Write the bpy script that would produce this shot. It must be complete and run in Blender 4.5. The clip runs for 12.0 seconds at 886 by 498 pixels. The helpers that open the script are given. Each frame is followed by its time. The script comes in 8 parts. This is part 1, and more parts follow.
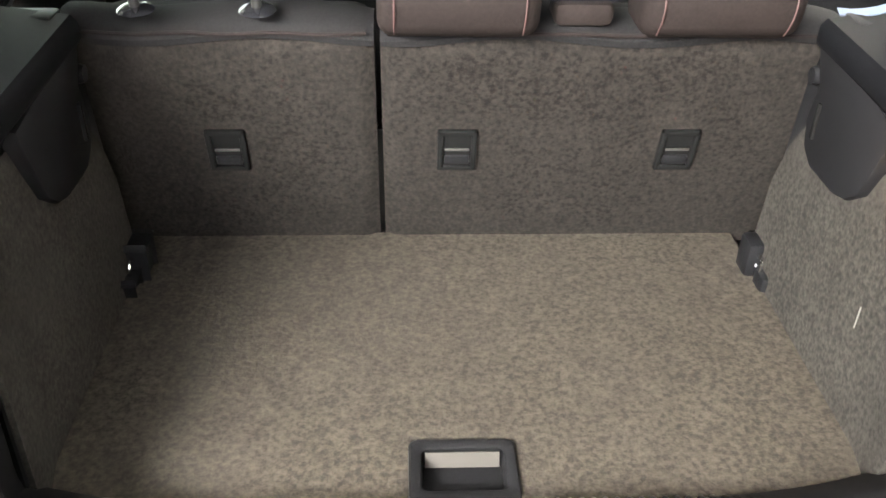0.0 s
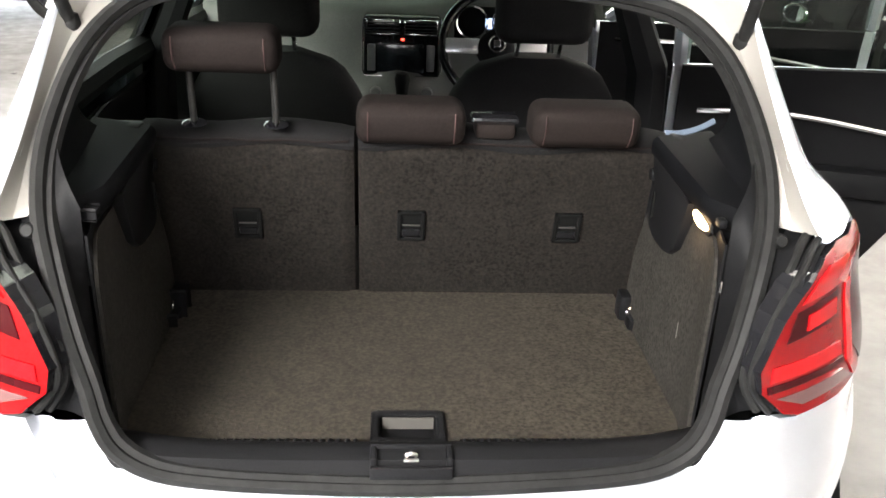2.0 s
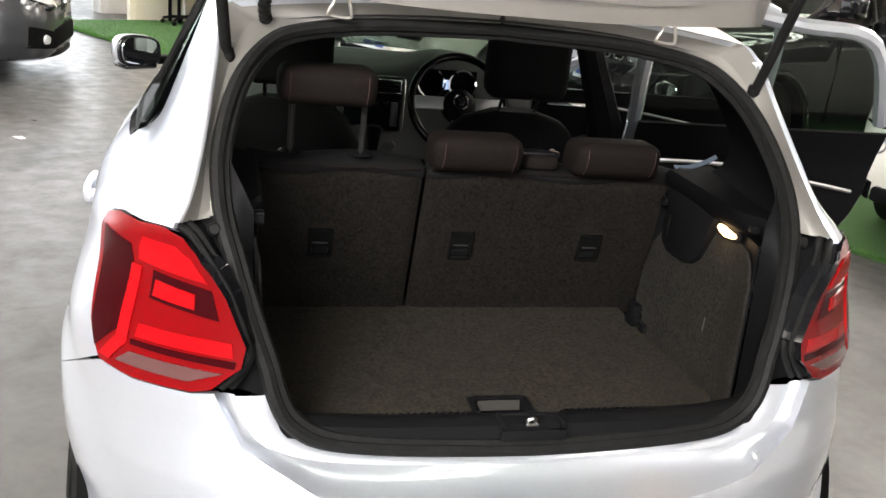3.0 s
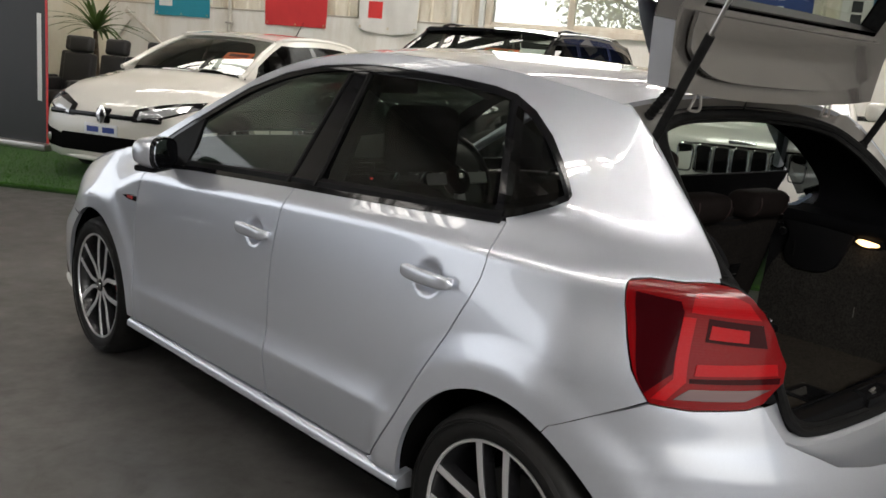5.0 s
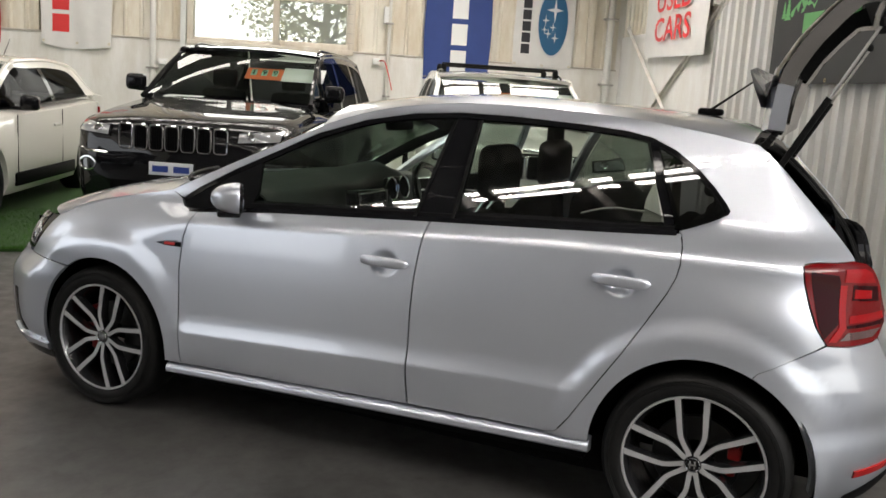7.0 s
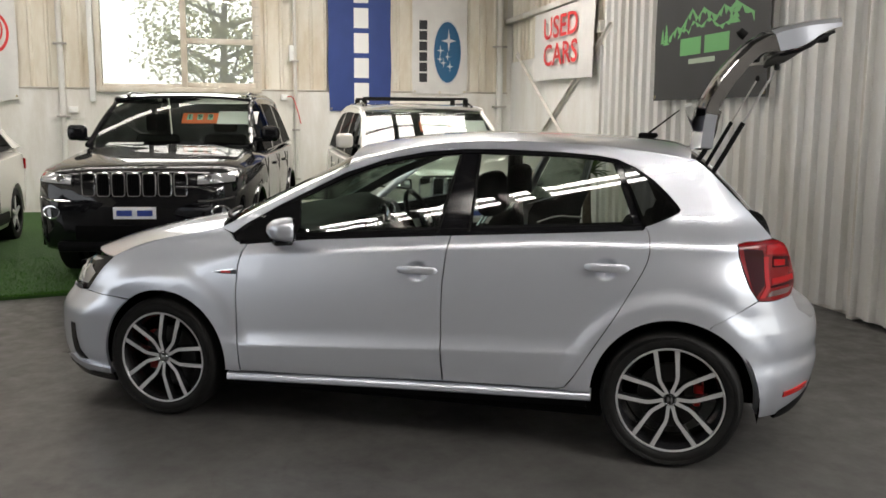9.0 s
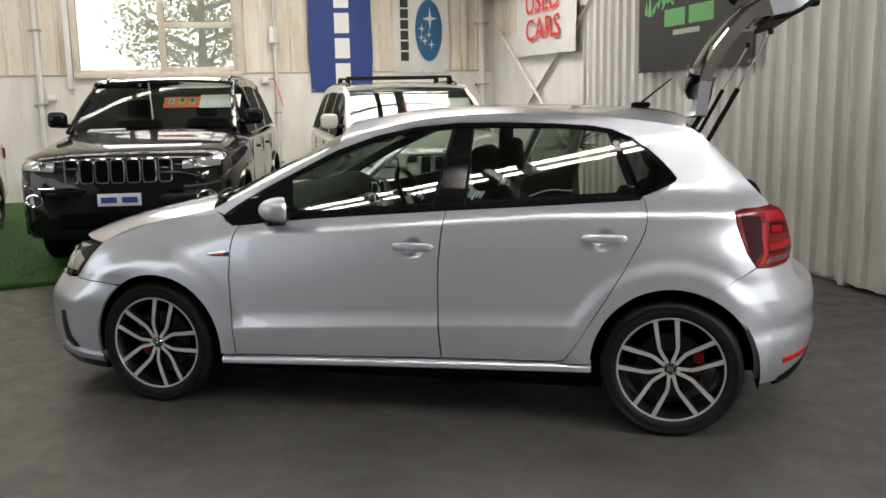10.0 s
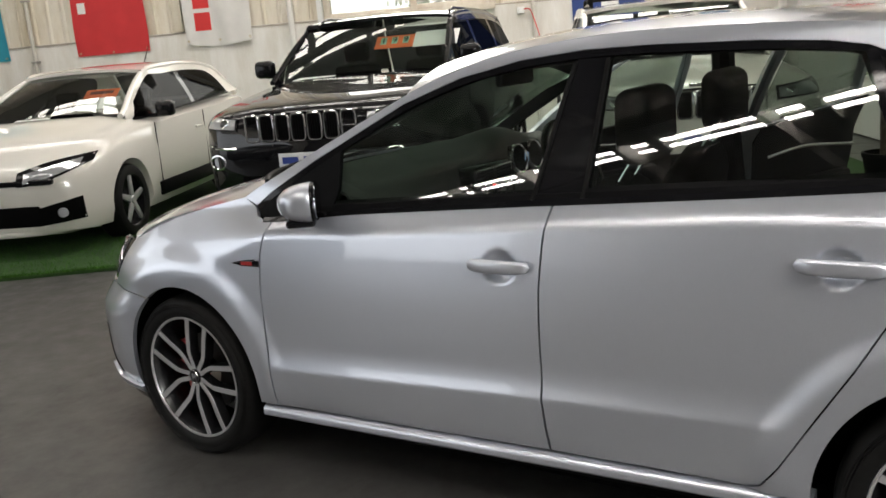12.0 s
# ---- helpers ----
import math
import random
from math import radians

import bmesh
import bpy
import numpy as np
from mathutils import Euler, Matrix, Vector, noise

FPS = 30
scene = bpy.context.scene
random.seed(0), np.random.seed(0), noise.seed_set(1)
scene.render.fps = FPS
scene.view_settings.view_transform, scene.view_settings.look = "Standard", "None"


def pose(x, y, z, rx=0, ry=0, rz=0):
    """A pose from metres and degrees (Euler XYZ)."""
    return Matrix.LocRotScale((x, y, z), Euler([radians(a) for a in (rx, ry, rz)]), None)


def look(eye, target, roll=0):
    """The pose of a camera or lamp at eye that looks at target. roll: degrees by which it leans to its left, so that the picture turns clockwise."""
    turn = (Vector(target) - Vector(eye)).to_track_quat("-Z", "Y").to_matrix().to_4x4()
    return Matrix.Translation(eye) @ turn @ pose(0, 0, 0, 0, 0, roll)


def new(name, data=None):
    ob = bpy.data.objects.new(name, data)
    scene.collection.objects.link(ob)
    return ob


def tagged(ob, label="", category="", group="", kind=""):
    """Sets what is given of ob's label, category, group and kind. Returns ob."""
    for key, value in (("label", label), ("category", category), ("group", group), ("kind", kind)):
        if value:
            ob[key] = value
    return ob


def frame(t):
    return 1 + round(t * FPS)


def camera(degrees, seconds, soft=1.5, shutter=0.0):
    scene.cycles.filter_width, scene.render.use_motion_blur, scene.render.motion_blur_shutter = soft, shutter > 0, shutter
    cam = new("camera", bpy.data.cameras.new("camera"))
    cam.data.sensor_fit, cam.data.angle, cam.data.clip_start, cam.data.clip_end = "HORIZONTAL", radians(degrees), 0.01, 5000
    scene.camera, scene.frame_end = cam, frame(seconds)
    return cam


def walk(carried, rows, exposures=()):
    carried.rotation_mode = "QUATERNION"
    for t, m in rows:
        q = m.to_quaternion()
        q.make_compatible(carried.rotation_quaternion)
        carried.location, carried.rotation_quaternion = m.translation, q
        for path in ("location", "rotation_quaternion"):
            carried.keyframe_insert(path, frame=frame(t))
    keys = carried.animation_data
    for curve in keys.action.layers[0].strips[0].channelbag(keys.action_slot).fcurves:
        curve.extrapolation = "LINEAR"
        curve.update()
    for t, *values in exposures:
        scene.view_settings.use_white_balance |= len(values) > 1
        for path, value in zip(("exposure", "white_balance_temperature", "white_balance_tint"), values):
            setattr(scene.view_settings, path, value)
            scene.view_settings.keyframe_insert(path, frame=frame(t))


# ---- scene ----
cam = camera(52.92, 12.0, soft=1.6)
PATH = [
    (0, (-0.066, -1.040, 1.400), (0.019, 0.623, 0.292), 1.27),
    (0.5, (-0.079, -1.078, 1.417), (0.057, 0.624, 0.376), 1.62),
    (1, (-0.087, -1.220, 1.444), (0.104, 0.543, 0.520), 1.39),
    (1.5, (-0.034, -1.445, 1.495), (0.143, 0.349, 0.630), 2.62),
    (2, (-0.047, -1.574, 1.514), (0.088, 0.244, 0.692), 2.52),
    (2.5, (-0.238, -1.701, 1.499), (0.060, 0.136, 0.768), 3.42),
    (3, (-0.553, -1.801, 1.466), (-0.059, 0.027, 0.823), 6.04),
    (3.5, (-0.961, -1.736, 1.436), (-0.247, 0.050, 0.888), 5.98),
    (3.7, (-1.123, -1.719, 1.439), (-0.327, 0.041, 0.920), 5.94),
    (5.3, (-2.457, -1.170, 1.388), (-1.040, 0.182, 0.982), 4.44),
    (5.5, (-2.604, -1.070, 1.416), (-1.128, 0.217, 1.013), 4.26),
    (6, (-2.932, -0.769, 1.392), (-1.349, 0.384, 0.984), 4.39),
    (6.5, (-3.260, -0.511, 1.391), (-1.545, 0.442, 1.003), 4.86),
    (7, (-3.614, -0.278, 1.427), (-1.801, 0.491, 1.080), 3.80),
    (7.2, (-3.715, -0.170, 1.410), (-1.875, 0.540, 1.079), 2.81),
    (8.8, (-4.598, -0.028, 1.490), (-2.687, 0.485, 1.197), 0.75),
    (9, (-4.621, -0.028, 1.496), (-2.712, 0.493, 1.206), 0.32),
    (9.5, (-4.676, 0.003, 1.488), (-2.763, 0.512, 1.202), 0.03),
    (10, (-4.600, 0.032, 1.468), (-2.688, 0.517, 1.135), -1.15),
    (10.5, (-4.240, -0.002, 1.452), (-2.351, 0.537, 1.072), -2.13),
    (11, (-3.829, -0.021, 1.392), (-1.990, 0.644, 0.974), -1.48),
    (11.2, (-3.612, -0.013, 1.410), (-1.790, 0.687, 0.974), -1.31),
    (11.5, (-3.298, -0.040, 1.390), (-1.513, 0.750, 0.957), -2.59),
    (12, (-2.787, -0.070, 1.395), (-1.188, 1.047, 0.955), -4.96),
]
EXPOSURES = [(0.0, 3.68), (0.5, 3.77), (1.0, 3.32), (1.5, 3.02), (2.0, 2.4), (2.5, 1.66), (3.0, 1.02), (3.5, 0.24), (5.3, -0.74), (7.0, -0.64), (9.0, -0.66), (12.0, -0.66)]
walk(cam, [(t, look(e, g, r)) for t, e, g, r in PATH], EXPOSURES)

# ---------------------------------------------------------------- daylight
world = bpy.data.worlds.new("sky")
world.use_nodes = True
scene.world = world
wn = world.node_tree.nodes
sky = wn.new("ShaderNodeTexSky")
sky.sky_type, sky.sun_disc, sky.sun_elevation, sky.sun_rotation = "NISHITA", False, radians(65), radians(237)
world.node_tree.links.new(sky.outputs[0], wn["Background"].inputs[0])
wn["Background"].inputs[1].default_value = 0.12

sun = new("sun", bpy.data.lights.new("sun", "SUN"))
sun.data.energy, sun.data.angle, sun.data.color = 5.0, radians(0.5), (1.0, 0.93, 0.82)
sun.matrix_world = pose(0, 0, 30, 25, 0, -57)

# The hall stands turned 28 degrees to the silver car: u runs along its side wall, v along its end wall.
HALL = pose(2.7, -1.2, 0, 0, 0, 28)
U_END, U_NEAR, V_FAR, H_EAVE, H_ROOF, PITCH = 8.95, -11.5, 14.6, 4.1, 6.8, 0.185


def roof_z(v):
    """Height of the lean-to roof's underside, which rises from the side wall."""
    return H_EAVE + PITCH * v


def day_lamp(name, m, sx, sy, watts, colour):
    la = new(name, bpy.data.lights.new(name, "AREA"))
    la.data.shape, la.data.size, la.data.size_y, la.data.energy, la.data.color = "RECTANGLE", sx, sy, watts, colour
    la.matrix_world = HALL @ m
    return la


# open doors of the hall: a lamp in each opening stands in for the bright yard and sky
day_lamp("door_daylight", pose(-6.4, -0.25, 3.6, 60, 0, -61), 2.8, 0.8, 370, (1.0, 0.97, 0.92))
day_lamp("doorway_daylight", pose(-6.25, -0.13, 2.0, 90, 0, 0), 5.60, 3.4, 110, (1.0, 0.94, 0.87))
day_lamp("side_door_daylight", pose(-3.4, V_FAR - 0.15, 2.1, -90, 0, 0), 10.6, 3.9, 195, (0.93, 0.95, 1.0))
day_lamp("window_daylight", pose(U_END - 0.12, 5.45, 3.0, 0, 90, 0), 1.9, 2.0, 60, (1.0, 0.98, 0.92))
# translucent sheets in the roof
SKYLIGHTS = [(-8.4, 0.5, 0.95, 13.45, 450), (-4.85, 0.5, 0.95, 13.45, 1200), (-0.6, 0.7, 0.95, 13.45, 190), (2.9, 0.8, 3.4, 13.45, 400), (5.3, 1.5, 0.9, 3.2, 330), (6.8, 1.0, 0.95, 13.45, 660)]
for u, w, v0, v1, watts in SKYLIGHTS:
    day_lamp("skylight_daylight", pose(u, (v0 + v1) / 2, roof_z((v0 + v1) / 2) - 0.03, math.degrees(math.atan(PITCH)), 0, 0), w, v1 - v0 - 0.1, watts, (1.0, 0.94, 0.875))

# ---------------------------------------------------------------- tools
def mesh_of(bm, name, mat, smooth=True):
    me = bpy.data.meshes.new(name)
    bm.to_mesh(me)
    bm.free()
    if mat:
        for m in (mat if isinstance(mat, (list, tuple)) else (mat,)):
            me.materials.append(m)
    if smooth:
        me.polygons.foreach_set("use_smooth", [True] * len(me.polygons))
        me.set_sharp_from_angle(angle=radians(38))
    return me


def part(name, bm, mat, parent, label="", smooth=True):
    ob = new(name, mesh_of(bm, name, mat, smooth))
    ob.parent = parent
    if label:
        tagged(ob, label)
    return ob


def thing(name, label, category, m=None, group="", kind=""):
    ob = new(name)
    ob.empty_display_size = 0.1
    if m is not None:
        ob.matrix_world = m
    return tagged(ob, label, category, group, kind)


def solo(name, bm, mat, label, category="", m=None, group="", kind="", smooth=True):
    ob = new(name, mesh_of(bm, name, mat, smooth))
    if m is not None:
        ob.matrix_world = m
    return tagged(ob, label, category, group, kind)


def lerp(tab, z):
    if z <= tab[0][0]:
        return tab[0][1]
    for (a, p), (b, q) in zip(tab, tab[1:]):
        if z <= b:
            return p + (q - p) * (z - a) / (b - a)
    return tab[-1][1]


def curve(tab, z):
    """Smooth curve through the table's points."""
    n = len(tab)
    if z <= tab[0][0]:
        return tab[0][1]
    if z >= tab[-1][0]:
        return tab[-1][1]
    i = max(k for k in range(n - 1) if tab[k][0] <= z)
    (a, p), (b, q) = tab[i], tab[i + 1]

    def slope(k):
        if k == 0 or k == n - 1:
            j = 0 if k == 0 else n - 2
            return (tab[j + 1][1] - tab[j][1]) / (tab[j + 1][0] - tab[j][0])
        return (tab[k + 1][1] - tab[k - 1][1]) / (tab[k + 1][0] - tab[k - 1][0])
    h = b - a
    t = (z - a) / h
    m0, m1 = slope(i) * h, slope(i + 1) * h
    return p * (2 * t**3 - 3 * t**2 + 1) + m0 * (t**3 - 2 * t**2 + t) + q * (3 * t**2 - 2 * t**3) + m1 * (t**3 - t**2)


def smoothstep(a, b, x):
    t = min(1, max(0, (x - a) / (b - a)))
    return t * t * (3 - 2 * t)


def box(bm, x0, y0, z0, x1, y1, z1, bevel=0.0, seg=2, m=None):
    made = bmesh.ops.create_cube(bm, size=1.0)["verts"]
    for v in made:
        v.co = Vector(((x0 + x1) / 2 + v.co.x * (x1 - x0), (y0 + y1) / 2 + v.co.y * (y1 - y0), (z0 + z1) / 2 + v.co.z * (z1 - z0)))
    if bevel > 0:
        edges = list({e for v in made for e in v.link_edges})
        made = bmesh.ops.bevel(bm, geom=edges, offset=bevel, segments=seg, profile=0.5, affect="EDGES")["verts"]
    if m is not None:
        bmesh.ops.transform(bm, matrix=m, verts=made)
    return made


def boxes(*rows, bevel=0.0, seg=2, m=None):
    bm = bmesh.new()
    for r in rows:
        box(bm, *r[:6], bevel=r[6] if len(r) > 6 else bevel, seg=seg, m=m)
    return bm


def prism(bm, pts, thick, bevel=0.0, m=None, seg=2):
    """A plate: the outline pts (x, y) from z = 0 to thick."""
    verts = [bm.verts.new((p[0], p[1], 0)) for p in pts]
    f = bm.faces.new(verts)
    ext = bmesh.ops.extrude_face_region(bm, geom=[f])["geom"]
    up = [g for g in ext if isinstance(g, bmesh.types.BMVert)]
    for v in up:
        v.co.z += thick
    every = verts + up
    bmesh.ops.recalc_face_normals(bm, faces=list({x for v in every for x in v.link_faces}))
    if bevel > 0:
        top = [e for v in up for e in v.link_edges if e.other_vert(v) in up]
        got = bmesh.ops.bevel(bm, geom=list(set(top)), offset=bevel, segments=seg, profile=0.5, affect="EDGES")["verts"]
        every = [v for v in every if v.is_valid] + got
    if m is not None:
        bmesh.ops.transform(bm, matrix=m, verts=list({v for v in every if v.is_valid}))
    return bm


def tube(bm, pts, r, seg=8, cap=True):
    """A rod along pts; r is one radius or one for each point."""
    pts = [Vector(p) for p in pts]
    rs = r if isinstance(r, (list, tuple)) else [r] * len(pts)
    rings, side = [], None
    for i, p in enumerate(pts):
        d = (pts[min(i + 1, len(pts) - 1)] - pts[max(i - 1, 0)]).normalized()
        if side is None:
            side = d.orthogonal().normalized()
        side = (side - d * side.dot(d)).normalized()
        up = d.cross(side)
        rings.append([bm.verts.new(p + rs[i] * (math.cos(2 * math.pi * k / seg) * side + math.sin(2 * math.pi * k / seg) * up)) for k in range(seg)])
    for a, b in zip(rings, rings[1:]):
        for k in range(seg):
            bm.faces.new((a[k], a[(k + 1) % seg], b[(k + 1) % seg], b[k]))
    if cap:
        bm.faces.new(rings[0][::-1])
        bm.faces.new(rings[-1])
    return bm


def lathe(bm, prof, seg=32, m=None, closed=False):
    """Turns the profile (r, h) about the z axis."""
    rings = []
    for r, h in prof:
        rings.append([bm.verts.new((max(r, 1e-4) * math.cos(2 * math.pi * k / seg), max(r, 1e-4) * math.sin(2 * math.pi * k / seg), h)) for k in range(seg)])
    pairs = list(zip(rings, rings[1:])) + ([(rings[-1], rings[0])] if closed else [])
    for a, b in pairs:
        for k in range(seg):
            bm.faces.new((a[k], a[(k + 1) % seg], b[(k + 1) % seg], b[k]))
    if m is not None:
        bmesh.ops.transform(bm, matrix=m, verts=[v for r in rings for v in r])
    return bm


def sheet(bm, fn, nu, nv, thick=0.0, flip=False):
    """A surface fn(u, v), u and v from 0 to 1, with a back and rim if it has a thickness."""
    g = [[bm.verts.new(fn(i / nu, j / nv)) for j in range(nv + 1)] for i in range(nu + 1)]
    faces = []
    for i in range(nu):
        for j in range(nv):
            q = (g[i][j], g[i + 1][j], g[i + 1][j + 1], g[i][j + 1])
            faces.append(bm.faces.new(q[::-1] if flip else q))
    if thick:
        bm.normal_update()
        ns = {v: v.normal.copy() for r in g for v in r}
        back = {v: bm.verts.new(v.co - ns[v] * thick) for v in ns}
        for f in faces:
            bm.faces.new([back[v] for v in reversed(f.verts)])
        for f in list(faces):
            for e in f.edges:
                if len([x for x in e.link_faces if x in faces]) == 1:
                    a, b = e.verts
                    loop = [l for l in f.loops if l.edge == e][0]
                    a, b = loop.vert, loop.link_loop_next.vert
                    bm.faces.new((b, a, back[a], back[b]))
    return bm


def fill_outline(bm, pts, step=0.06, y_step=None):
    """A flat (x, y) outline cut up by a grid, ready to be bent."""
    f = bm.faces.new([bm.verts.new((p[0], p[1], 0)) for p in pts])
    for axis, st in ((0, y_step or step), (1, step)):
        lo, hi = min(p[axis] for p in pts), max(p[axis] for p in pts)
        k = math.ceil(lo / st + 1e-6)
        while k * st < hi - 1e-4:
            co, no = [0, 0, 0], [0, 0, 0]
            co[axis], no[axis] = k * st, 1
            bmesh.ops.bisect_plane(bm, geom=bm.verts[:] + bm.edges[:] + bm.faces[:], dist=1e-5, plane_co=co, plane_no=no)
            k += 1
    return bm


def dense(pts, gap=0.04, closed=True):
    out = []
    n = len(pts)
    for i in range(n if closed else n - 1):
        a, b = Vector(pts[i]), Vector(pts[(i + 1) % n])
        k = max(1, math.ceil((b - a).length / gap))
        out += [tuple(a + (b - a) * j / k) for j in range(k)]
    if not closed:
        out.append(tuple(pts[-1]))
    return out


def spline(pts, per=6, closed=False):
    """A smooth line through pts."""
    P = [Vector(p) for p in pts]
    n = len(P)
    out = []
    for i in range(n if closed else n - 1):
        g = (lambda k: P[k % n]) if closed else (lambda k: P[min(max(k, 0), n - 1)])
        a, b, c, d = g(i - 1), g(i), g(i + 1), g(i + 2)
        for j in range(per):
            t = j / per
            out.append(0.5 * ((2 * b) + (c - a) * t + (2 * a - 5 * b + 4 * c - d) * t * t + (3 * b - a - 3 * c + d) * t**3))
    if not closed:
        out.append(P[-1])
    return [tuple(p) for p in out]


def text_mesh(words, size, depth=0.004, width=None, shear=0.0, bold=0.0):
    """The words in the built-in font, centred, as a mesh lying in x and y."""
    cu = bpy.data.curves.new("writing", "FONT")
    cu.body, cu.size, cu.extrude, cu.align_x, cu.align_y, cu.resolution_u = words, size, depth, "CENTER", "CENTER", 3
    cu.shear, cu.offset = shear, bold
    ob = bpy.data.objects.new("writing", cu)
    scene.collection.objects.link(ob)
    dg = bpy.context.evaluated_depsgraph_get()
    me = bpy.data.meshes.new_from_object(ob.evaluated_get(dg))
    bm = bmesh.new()
    bm.from_mesh(me)
    bpy.data.objects.remove(ob)
    bpy.data.curves.remove(cu)
    bpy.data.meshes.remove(me)
    if width:
        xs = [v.co.x for v in bm.verts]
        k = width / (max(xs) - min(xs))
        for v in bm.verts:
            v.co.x *= k
    return bm


def moved(bm, m):
    bmesh.ops.transform(bm, matrix=m, verts=bm.verts)
    if m.to_3x3().determinant() < 0:
        bmesh.ops.reverse_faces(bm, faces=bm.faces)
    return bm


MIRROR = Matrix.Diagonal((-1, 1, 1, 1))

# ---------------------------------------------------------------- materials
def material(name, colour=(0.5, 0.5, 0.5), rough=0.5, metal=0.0, **more):
    m = bpy.data.materials.new(name)
    m.use_nodes = True
    b = m.node_tree.nodes["Principled BSDF"]
    b.inputs["Base Color"].default_value = (*colour, 1)
    b.inputs["Roughness"].default_value = rough
    b.inputs["Metallic"].default_value = metal
    for k, v in more.items():
        b.inputs[k.replace("_", " ")].default_value = v
    return m


def node(m, kind, **vals):
    n = m.node_tree.nodes.new(kind)
    for k, v in vals.items():
        n.inputs[k.replace("_", " ")].default_value = v
    return n


def link(m, a, b):
    m.node_tree.links.new(a, b)


def shader(m):
    return m.node_tree.nodes["Principled BSDF"]


def coords(m, scale=(1, 1, 1)):
    tc = node(m, "ShaderNodeTexCoord")
    mp = node(m, "ShaderNodeMapping")
    mp.inputs["Scale"].default_value = scale
    link(m, tc.outputs["Object"], mp.inputs["Vector"])
    return mp.outputs[0]


def noise_ramp(m, scale, stops, detail=4, vec=None, rough=0.6, distortion=0.0):
    n = node(m, "ShaderNodeTexNoise", Scale=scale, Detail=detail, Roughness=rough, Distortion=distortion)
    link(m, vec if vec is not None else coords(m), n.inputs["Vector"])
    r = node(m, "ShaderNodeValToRGB")
    while len(r.color_ramp.elements) < len(stops):
        r.color_ramp.elements.new(0.5)
    for e, (p, c) in zip(r.color_ramp.elements, stops):
        e.position, e.color = p, (*c, 1) if len(c) == 3 else c
    link(m, n.outputs["Fac"], r.inputs["Fac"])
    return n.outputs["Fac"], r.outputs["Color"]


def mix(m, a, b, fac, mode="MIX"):
    n = node(m, "ShaderNodeMix")
    n.data_type, n.blend_type = "RGBA", mode
    for k, v in ((6, a), (7, b), (0, fac)):
        if hasattr(v, "is_output"):
            link(m, v, n.inputs[k])
        else:
            n.inputs[k].default_value = v if k == 0 else (*v, 1)
    return n.outputs[2]


def bump(m, height, strength=0.3, dist=0.002):
    n = node(m, "ShaderNodeBump", Strength=strength, Distance=dist)
    link(m, height, n.inputs["Height"])
    link(m, n.outputs[0], shader(m).inputs["Normal"])


def speckled(name, dark, light, scale, rough=0.9, strength=0.6, dist=0.003, big=3.0, amount=0.25, spec=0.5):
    """A fibrous or grainy surface: fine grain over large soft patches."""
    m = material(name, light, rough, Specular_IOR_Level=spec)
    v = coords(m)
    f, c = noise_ramp(m, scale, ((0.35, dark), (0.66, light)), 5, v)
    _, c2 = noise_ramp(m, big, ((0.3, (1 - amount,) * 3), (0.75, (1, 1, 1))), 3, v)
    link(m, mix(m, c, c2, 1.0, "MULTIPLY"), shader(m).inputs["Base Color"])
    bump(m, f, strength, dist)
    return m


def car_paint(name, colour, flake=0.0, metal=0.0, rough=0.35, spec=0.5):
    m = material(name, colour, rough, metal, Coat_Weight=1.0, Coat_Roughness=0.03, Specular_IOR_Level=spec)
    v = coords(m)
    f, c = noise_ramp(m, 900 if flake else 6, ((0.35, tuple(x * (1 - flake) for x in colour)), (0.65, tuple(min(1, x * (1 + flake)) for x in colour))), 2, v)
    link(m, c, shader(m).inputs["Base Color"])
    _, d = noise_ramp(m, 2.2, ((0.35, (0.01,) * 3), (0.8, (0.035,) * 3)), 6, v)
    link(m, d, shader(m).inputs["Coat Roughness"])
    return m


SILVER = car_paint("silver metallic paint", (0.58, 0.61, 0.675), 0.07, 0.74, 0.33)
shader(SILVER).inputs["Coat IOR"].default_value = 1.85
# darker copies of SILVER: shade of gutters and tailgate underside is in the colour
SILVER_SHADE_IN = material("silver paint darkened for shade inside", (0.21, 0.20, 0.185), 0.40, 0.5)
SILVER_SHADE_GATE = material("silver paint darkened for shade under the tailgate", (0.31, 0.295, 0.28), 0.27, 0.85, Coat_Weight=0.6)
BLACK_PAINT = car_paint("black paint", (0.004, 0.004, 0.005), 0.0, spec=0.05)
WHITE_PAINT = car_paint("white paint", (0.71, 0.69, 0.635), 0.0)
DARK_PAINT = car_paint("charcoal paint", (0.02, 0.021, 0.025), 0.05, 0.3)
GLOSS_BLACK = material("gloss black trim", (0.006, 0.006, 0.007), 0.06, Specular_IOR_Level=0.25)
RUBBER = speckled("black rubber", (0.006, 0.006, 0.006), (0.011, 0.011, 0.011), 60, 0.55, 0.15, 0.001, spec=0.08)
TYRE = speckled("tyre rubber", (0.004, 0.004, 0.0038), (0.008, 0.0078, 0.0075), 40, 0.6, 0.2, 0.001, spec=0.2)
PLASTIC = speckled("dark grained plastic", (0.0042, 0.0042, 0.0047), (0.0080, 0.0080, 0.0086), 420, 0.5, 0.25, 0.0006, spec=0.04)
# darker copy of PLASTIC: shade on ledge and inner pillar is in the colour
TRIM_SHADED = speckled("dark plastic trim darkened for shade", (0.0022, 0.0023, 0.0027), (0.0044, 0.0045, 0.0052), 420, 0.6, 0.25, 0.0006, spec=0.03)
PLASTIC_GREY = speckled("grey grained plastic", (0.05, 0.05, 0.052), (0.075, 0.075, 0.077), 420, 0.5, 0.25, 0.0006)
DASH = speckled("soft dashboard skin", (0.035, 0.036, 0.035), (0.055, 0.056, 0.054), 300, 0.6, 0.3, 0.0008)
